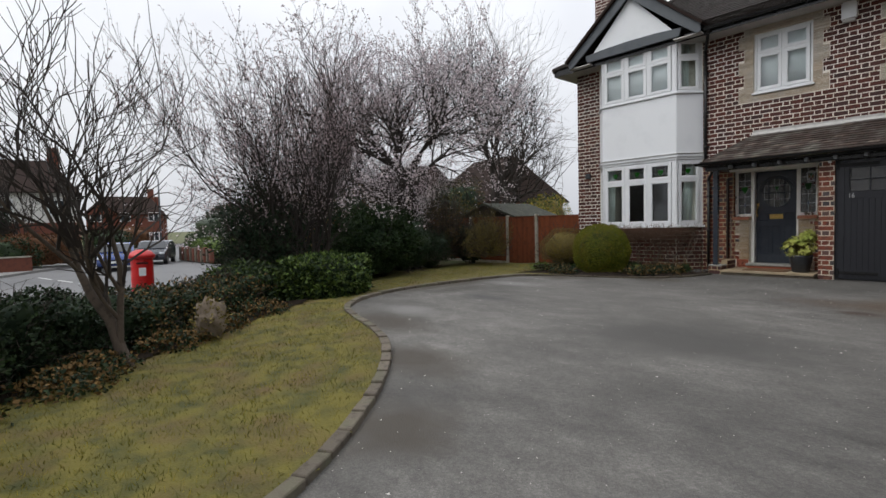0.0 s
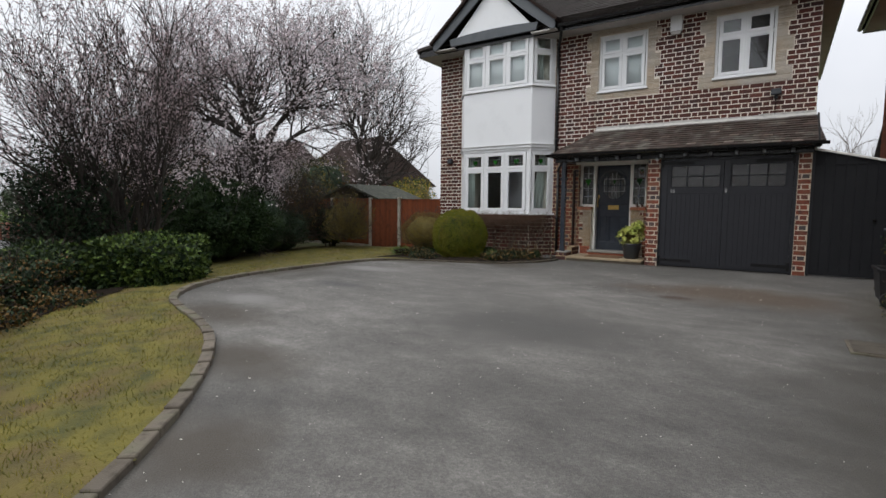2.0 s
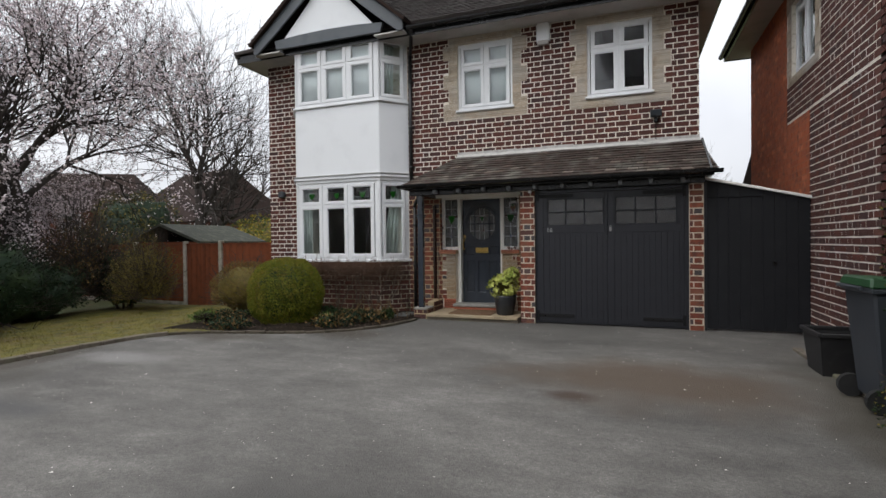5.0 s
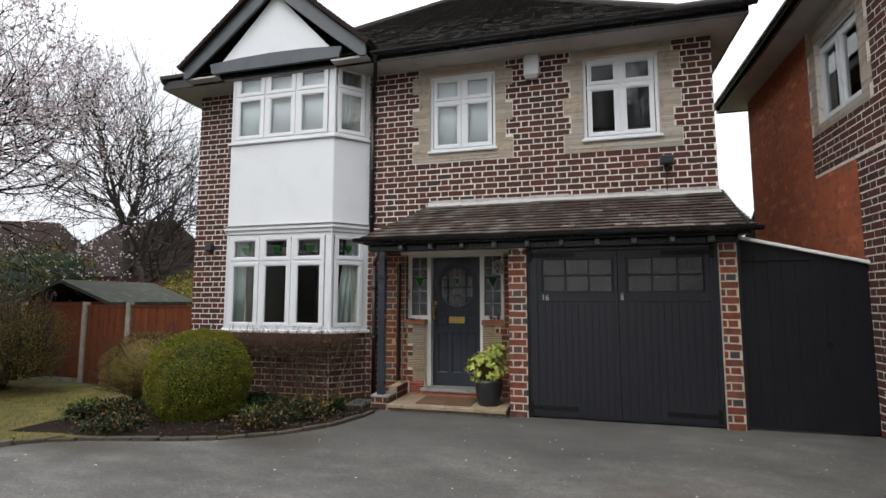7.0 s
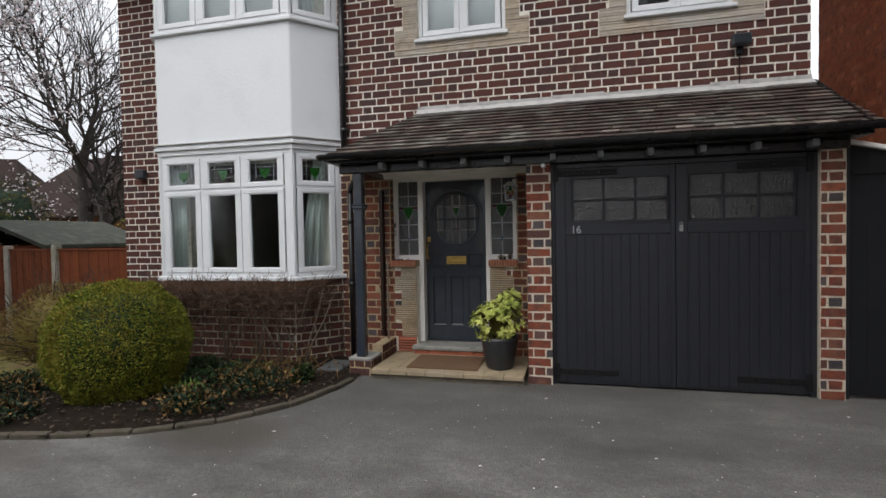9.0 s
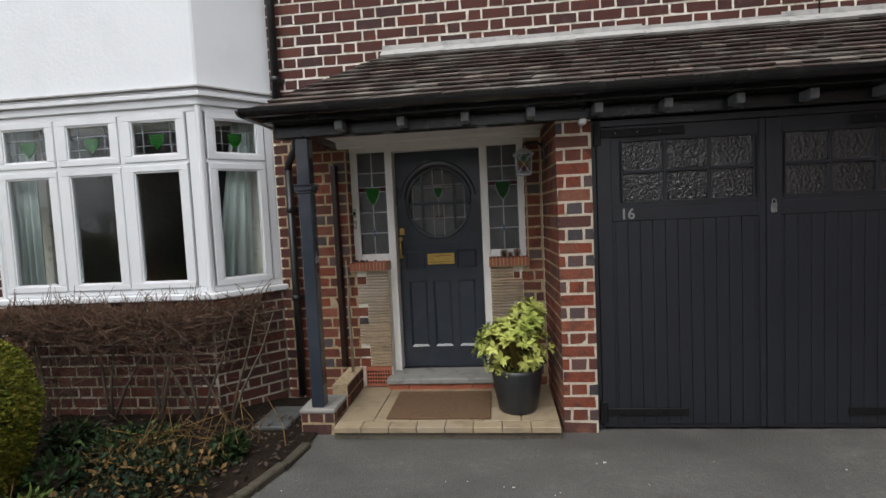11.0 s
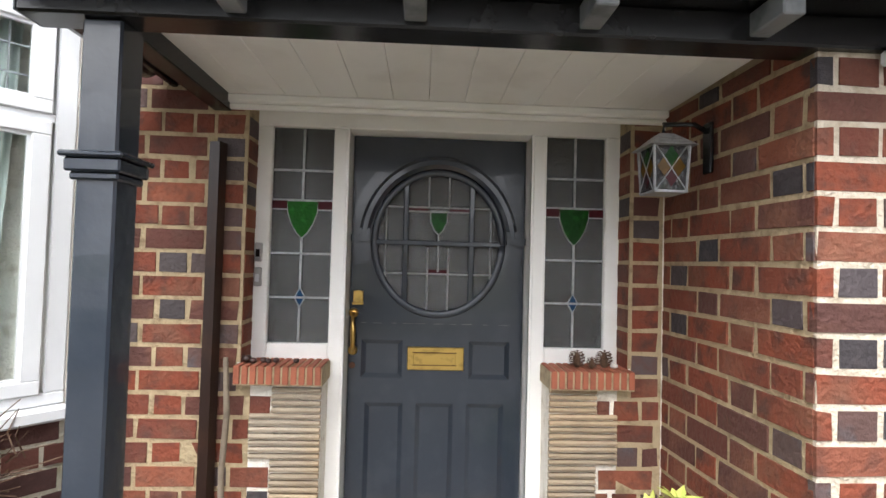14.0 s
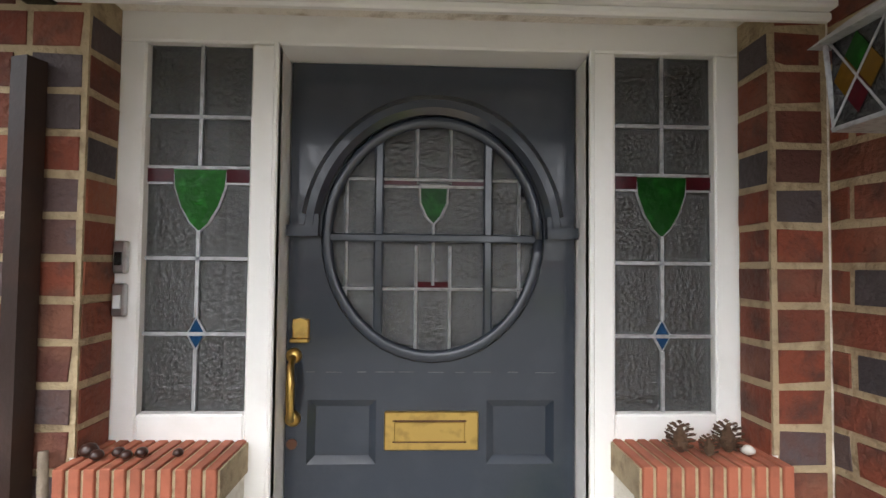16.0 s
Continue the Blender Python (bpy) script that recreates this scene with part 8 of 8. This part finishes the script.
def house(name, label, m, w, d, eave, ridge, wall, upper, rows, gable_front=True, stack=True):
    """A house down the street: walls, roof, windows with frames, chimney."""
    t = thing(name, label, "house", m.translation, kind="")
    part("wall", Shape().box(-w / 2, w / 2, 0, d, -0.5, 2.9, m), wall, t)
    part("upper_wall", Shape().box(-w / 2, w / 2, 0.02, d, 2.9, eave, m), upper, t)
    r = Shape()
    for p in (((-w / 2 - 0.4, -0.4, eave - 0.1), (w / 2 + 0.4, -0.4, eave - 0.1), (w / 2 - 1.6, d / 2, ridge), (-w / 2 + 1.6, d / 2, ridge)),
              ((w / 2 + 0.4, d + 0.4, eave - 0.1), (-w / 2 - 0.4, d + 0.4, eave - 0.1), (-w / 2 + 1.6, d / 2, ridge), (w / 2 - 1.6, d / 2, ridge))):
        r.add([m @ Vector(q) for q in p], [(0, 1, 2, 3)])
    for s in (-1, 1):
        r.add([m @ Vector(q) for q in ((s * (w / 2 + 0.4), -0.4, eave - 0.1), (s * (w / 2 + 0.4), d + 0.4, eave - 0.1), (s * (w / 2 - 1.6), d / 2, ridge))], [(0, 1, 2)])
    r.box(-w / 2 - 0.4, w / 2 + 0.4, -0.4, d + 0.4, eave - 0.16, eave - 0.11, m)
    roof_ob = part("roof", r, MAT_FARROOF, t, "brown tiled roof")
    if gable_front:
        part("gable", Shape().prism([(-w / 2 + 0.2, eave - 0.1), (-w / 2 + 3.6, eave - 0.1), (-w / 2 + 1.9, eave + 1.5)], -0.6, d / 2, m), upper, t)
        gs = Shape()
        for s in (-1, 1):
            gs.add([m @ Vector(q) for q in ((-w / 2 + 1.9, -0.8, eave + 1.7), (-w / 2 + 1.9, d / 2, eave + 1.7), (-w / 2 + 1.9 + s * 2.1, d / 2, eave - 0.15), (-w / 2 + 1.9 + s * 2.1, -0.8, eave - 0.15))], [(0, 1, 2, 3)])
        part("gable_roof", gs, MAT_FARROOF, t)
    if stack:
        part("chimney", Shape().box(w / 2 - 1.9, w / 2 - 1.1, d / 2 - 0.4, d / 2 + 0.4, eave, ridge + 1.1, m), MAT_FARBRICK, roof_ob)
    for z in rows:
        for k in range(3):
            u = -w / 2 + 1.1 + k * (w - 2.2) / 2
            win = part("window", Shape().box(u - 0.65, u + 0.65, -0.06, 0.02, z, z + 1.25, m), MAT_WHITE, t, "white framed window")
            for s in (-1, 1):
                part("pane", Shape().box(u + s * 0.3 - 0.24, u + s * 0.3 + 0.24, -0.075, -0.06, z + 0.1, z + 1.15, m), MAT_CARGLASS, win)
    part("front_door", Shape().box(-0.1 + w * 0.22, 0.85 + w * 0.22, -0.05, 0.02, -0.3, 2.0, m), MAT_BLACK, t)


for k, (x, y, rot, wall, upper) in enumerate(((-46.5, -22.5, 80, MAT_FARBRICK, MAT_CREAM), (-47.5, -12.5, 82, MAT_FARBRICK, MAT_CREAM), (-78, 0.5, 76, MAT_FARBRICK, MAT_FARBRICK), (-96, 5.0, 76, MAT_FARBRICK, MAT_FARBRICK))):
    house("street_house", "semi-detached house with rendered upper storey down the street" if k < 2 else "red brick house far down the street", pose(x, y, RZ + 0.2, 0, 0, rot), 9.0, 8.0, 5.4 if k < 2 else 4.6, 8.2 if k < 2 else 7.2, wall, upper, (0.7, 3.5))
house("garden_house", "red brick house with brown roof beyond the garden", pose(-26.9, 15.4, -0.6, 0, 0, -8), 8.5, 8.0, 3.6, 7.4, MAT_FARBRICK, MAT_FARBRICK, (0.6,), False, False)
house("garden_house", "dark brick house behind the blossom trees", pose(-34.0, 14.5, -0.6, 0, 0, 30), 8.5, 7.5, 4.6, 7.6, MAT_FARBRICK, MAT_FARBRICK, (0.7, 3.0), False, False)
for k in range(4):
    house("opposite_house", "brick and rendered house across the street", pose(26 - k * 13, -40, -0.5, 0, 0, 180), 9.0, 8.0, 5.4, 8.4, MAT_FARBRICK, MAT_CREAM, (0.7, 3.5))
for k, (x, y, rx, ry, h, mt) in enumerate(((-34.0, -15.5, 1.3, 4.5, 0.95, MAT_IVY), (-35.0, -11.0, 1.2, 1.9, 1.0, MAT_BEECH), (-33.5, -25, 1.3, 5.5, 1.0, MAT_BEECH), (-44.0, -6.4, 4.0, 1.4, 1.1, MAT_IVY), (-33.0, -1.2, 3.2, 1.6, 0.75, MAT_LAURELB), (-42, 2.2, 5.0, 1.5, 0.9, MAT_DARKLEAF), (-62, -2.0, 6.0, 1.5, 1.3, MAT_BEECH), (-63, 8.5, 8.0, 2.5, 2.0, MAT_IVY), (-38.0, -14.0, 1.6, 1.6, 2.2, MAT_DARKLEAF), (-76, 14.5, 9.0, 3.0, 2.9, MAT_DARKLEAF), (-36.5, -0.6, 3.0, 1.6, 0.9, MAT_IVY), (-92, 20, 9.0, 4.0, 3.6, MAT_BEECH))):
    bush("street_hedge", "clipped garden hedge along the street", "hedge", (x, y, RZ + 0.15), (rx, ry, h), 3500, 0.16, 0.05, mt, 100 + k, 0.2, 2.5, mt, 0.2, boxy=True, stems=False)
gw = thing("garden_wall", "low brick and stone garden wall at the corner", "wall", (-31, -2.6, RZ), kind="structure")
for k in range(12):
    part("wall_stone", Shape().box(-0.26, 0.26, -0.12, 0.12, 0, 0.85 + 0.05 * (k % 3), pose(-29.4 - 0.5 * k, -3.0 - 0.03 * k, RZ + 0.15, 0, 0, -8)), MAT_KERB if k % 2 else MAT_FARBRICK, gw, bevel=0.04)
gw2 = thing("garden_wall", "low red brick garden wall across the road", "wall", (-32, -15, RZ), kind="structure")
part("wall_run", Shape().box(-0.12, 0.12, -14, 4, 0, 0.75, pose(-31.6, -15.5, RZ + 0.2, 0, 0, 6)), MAT_FARBRICK, gw2)
part("coping", Shape().box(-0.16, 0.16, -14, 4, 0.75, 0.82, pose(-31.6, -15.5, RZ + 0.2, 0, 0, 6)), MAT_CONCRETE, gw2)
sign = thing("road_sign", "yellow square road sign with red triangle on a post", "road sign", (-24.5, -17.2, RZ))
ms = pose(-24.5, -17.2, RZ, 0, 0, 80)
part("post", Shape().tube([(-24.5, -17.2, RZ), (-24.5, -17.2, 2.2)], 0.04, 8), MAT_CONCRETE, sign)
part("board", Shape().box(-0.45, 0.45, -0.06, -0.04, 1.6, 2.6, ms), MAT_SIGN, sign, bevel=0.03)
part("red_triangle", Shape().prism([(-0.33, 1.95), (0.33, 1.95), (0, 2.5)], -0.068, -0.061, ms), MAT_RED, sign)
part("white_triangle", Shape().prism([(-0.2, 2.02), (0.2, 2.02), (0, 2.36)], -0.074, -0.069, ms), MAT_WHITE, sign)
part("text_bar", Shape().box(-0.33, 0.33, -0.068, -0.061, 1.72, 1.8, ms), MAT_BLACK, sign)
lamp_post = thing("street_lamp", "tall grey street lamp by the junction", "street lamp", (-42, -3.0, RZ))
part("column", Shape().tube([(-42, -3.0, RZ), (-42, -3.0, 4.0), (-42, -3.0, 5.4)], [0.08, 0.06, 0.05], 10), MAT_GREYTRIM, lamp_post, smooth=True)
part("arm", Shape().tube([(-42, -3.0, 5.4), (-41.6, -3.2, 5.7), (-41.0, -3.4, 5.75)], 0.035, 8), MAT_GREYTRIM, lamp_post)
part("lamp_head", Shape().box(-0.3, 0.3, -0.12, 0.12, -0.06, 0.08, pose(-40.8, -3.45, 5.75, 0, 0, -15)), MAT_GREYTRIM, lamp_post, bevel=0.04)

# ---- brickwork of the front, last ----
skip = SURROUND + [(-4.17, -1.452, -1, 5.5), (-0.925, 0.93, 1.155, 2.34), (-0.46, 0.46, -1, 1.2), (0.92, 4, -1, 2.9), (-0.3, 4, 2.42, 3.05)]
teeth = [(-0.74 + (0.085 if (int((z - 0.1) / (2 * COURSE)) % 2) else 0) - 0.006, 0.74 - (0.085 if (int((z - 0.1) / (2 * COURSE)) % 2) else 0) + 0.006, z, z + 0.0262) for z in [0.1 + 0.0262 * k for k in range(42)]]
toothed = []
for (a, b, c, d) in SURROUND:
    z = c
    while z < d:
        t = 0.0 if (int((z - c) / (3 * COURSE)) % 2 == 0) else 0.11
        toothed.append((a + t - 0.008, b - t + 0.008, z, z + 0.0313))
        z += 0.0313
allb = bond(XL, XR, 0.0, EAVE - 0.02, [s for s in skip if s not in SURROUND] + toothed + teeth)
FR0 = FRONT @ pose(-XL, 0, 0)
allb += [(a, a + 0.112, z * COURSE, (z + 1) * COURSE - JOINT) for z in range(12, 25) for a in (-0.912, 0.801)]
part("sheltered_pointing", Shape().box(-1.43, -0.80, WY - 0.0018, WY + 0.02, 0.02, 2.41).box(0.80, 0.928, WY - 0.0018, WY + 0.02, 0.11, 2.33).box(0.7885, 0.80, WY - 0.0018, -0.112, 1.246, 2.325).box(-0.80, -0.7885, WY - 0.0018, -0.112, 1.246, 2.325).box(-0.80, -0.745, WY - 0.0018, WY + 0.02, 0.29, 1.16).box(0.745, 0.80, WY - 0.0018, WY + 0.02, 0.11, 1.16), MAT_MORTAR_BUFF, front, "buff sheltered mortar, darkened a little for the porch shade")
low = [b for b in allb if b[3] < 2.42 and b[0] > -1.45]
lay_bricks(front, FR0, low, lambda u, z: True, MAT_BRICK_RED)
lay_bricks(front, FR0, [b for b in allb if b not in low], lambda u, z: -1.4 < u < 1.8 and 3.05 < z < 3.9, MAT_BRICK, limit=120)
part("weathered_pointing", Shape().box(0.9695, 1.2105, -1.0016, -0.99, 0.0, 2.255), MAT_MORTAR_PIER, PIER, "pale weathered mortar")
lay_bricks(PIER, wall_frame((0.97, -1.0), (1.21, -1.0)), bond(-0.004, 0.243, 0.0, 2.255), lambda u, z: True, MAT_BRICK_RED)
lay_bricks(PIER, wall_frame((0.935, WY), (0.97, -1.0)), bond(0.003, 0.768, 0.0, 2.31), lambda u, z: True, MAT_BRICK_RED)
lay_bricks(rightpier, wall_frame((3.58, -1.0), (3.78, -1.0)), bond(0.003, 0.197, 0.0, 2.255), lambda u, z: True, MAT_BRICK_RED)
for p, q in (((XR, WY), (XR, 7.6)), ((XL, 7.6), (XL, WY))):
    lay_bricks(others, wall_frame(p, q), bond(0.0, math.dist(p, q), 0.0, EAVE - 0.02), lambda u, z: False, MAT_BRICK)
for p, q, side in (((0.79, -0.112), (0.79, WY), 1), ((-0.79, WY), (-0.79, -0.112), -1)):
    lay_bricks(front, wall_frame(p, q), [(0.004, 0.114, z * COURSE, (z + 1) * COURSE - JOINT) for z in range(13, 24)], lambda u, z: True, MAT_BRICK_RED)
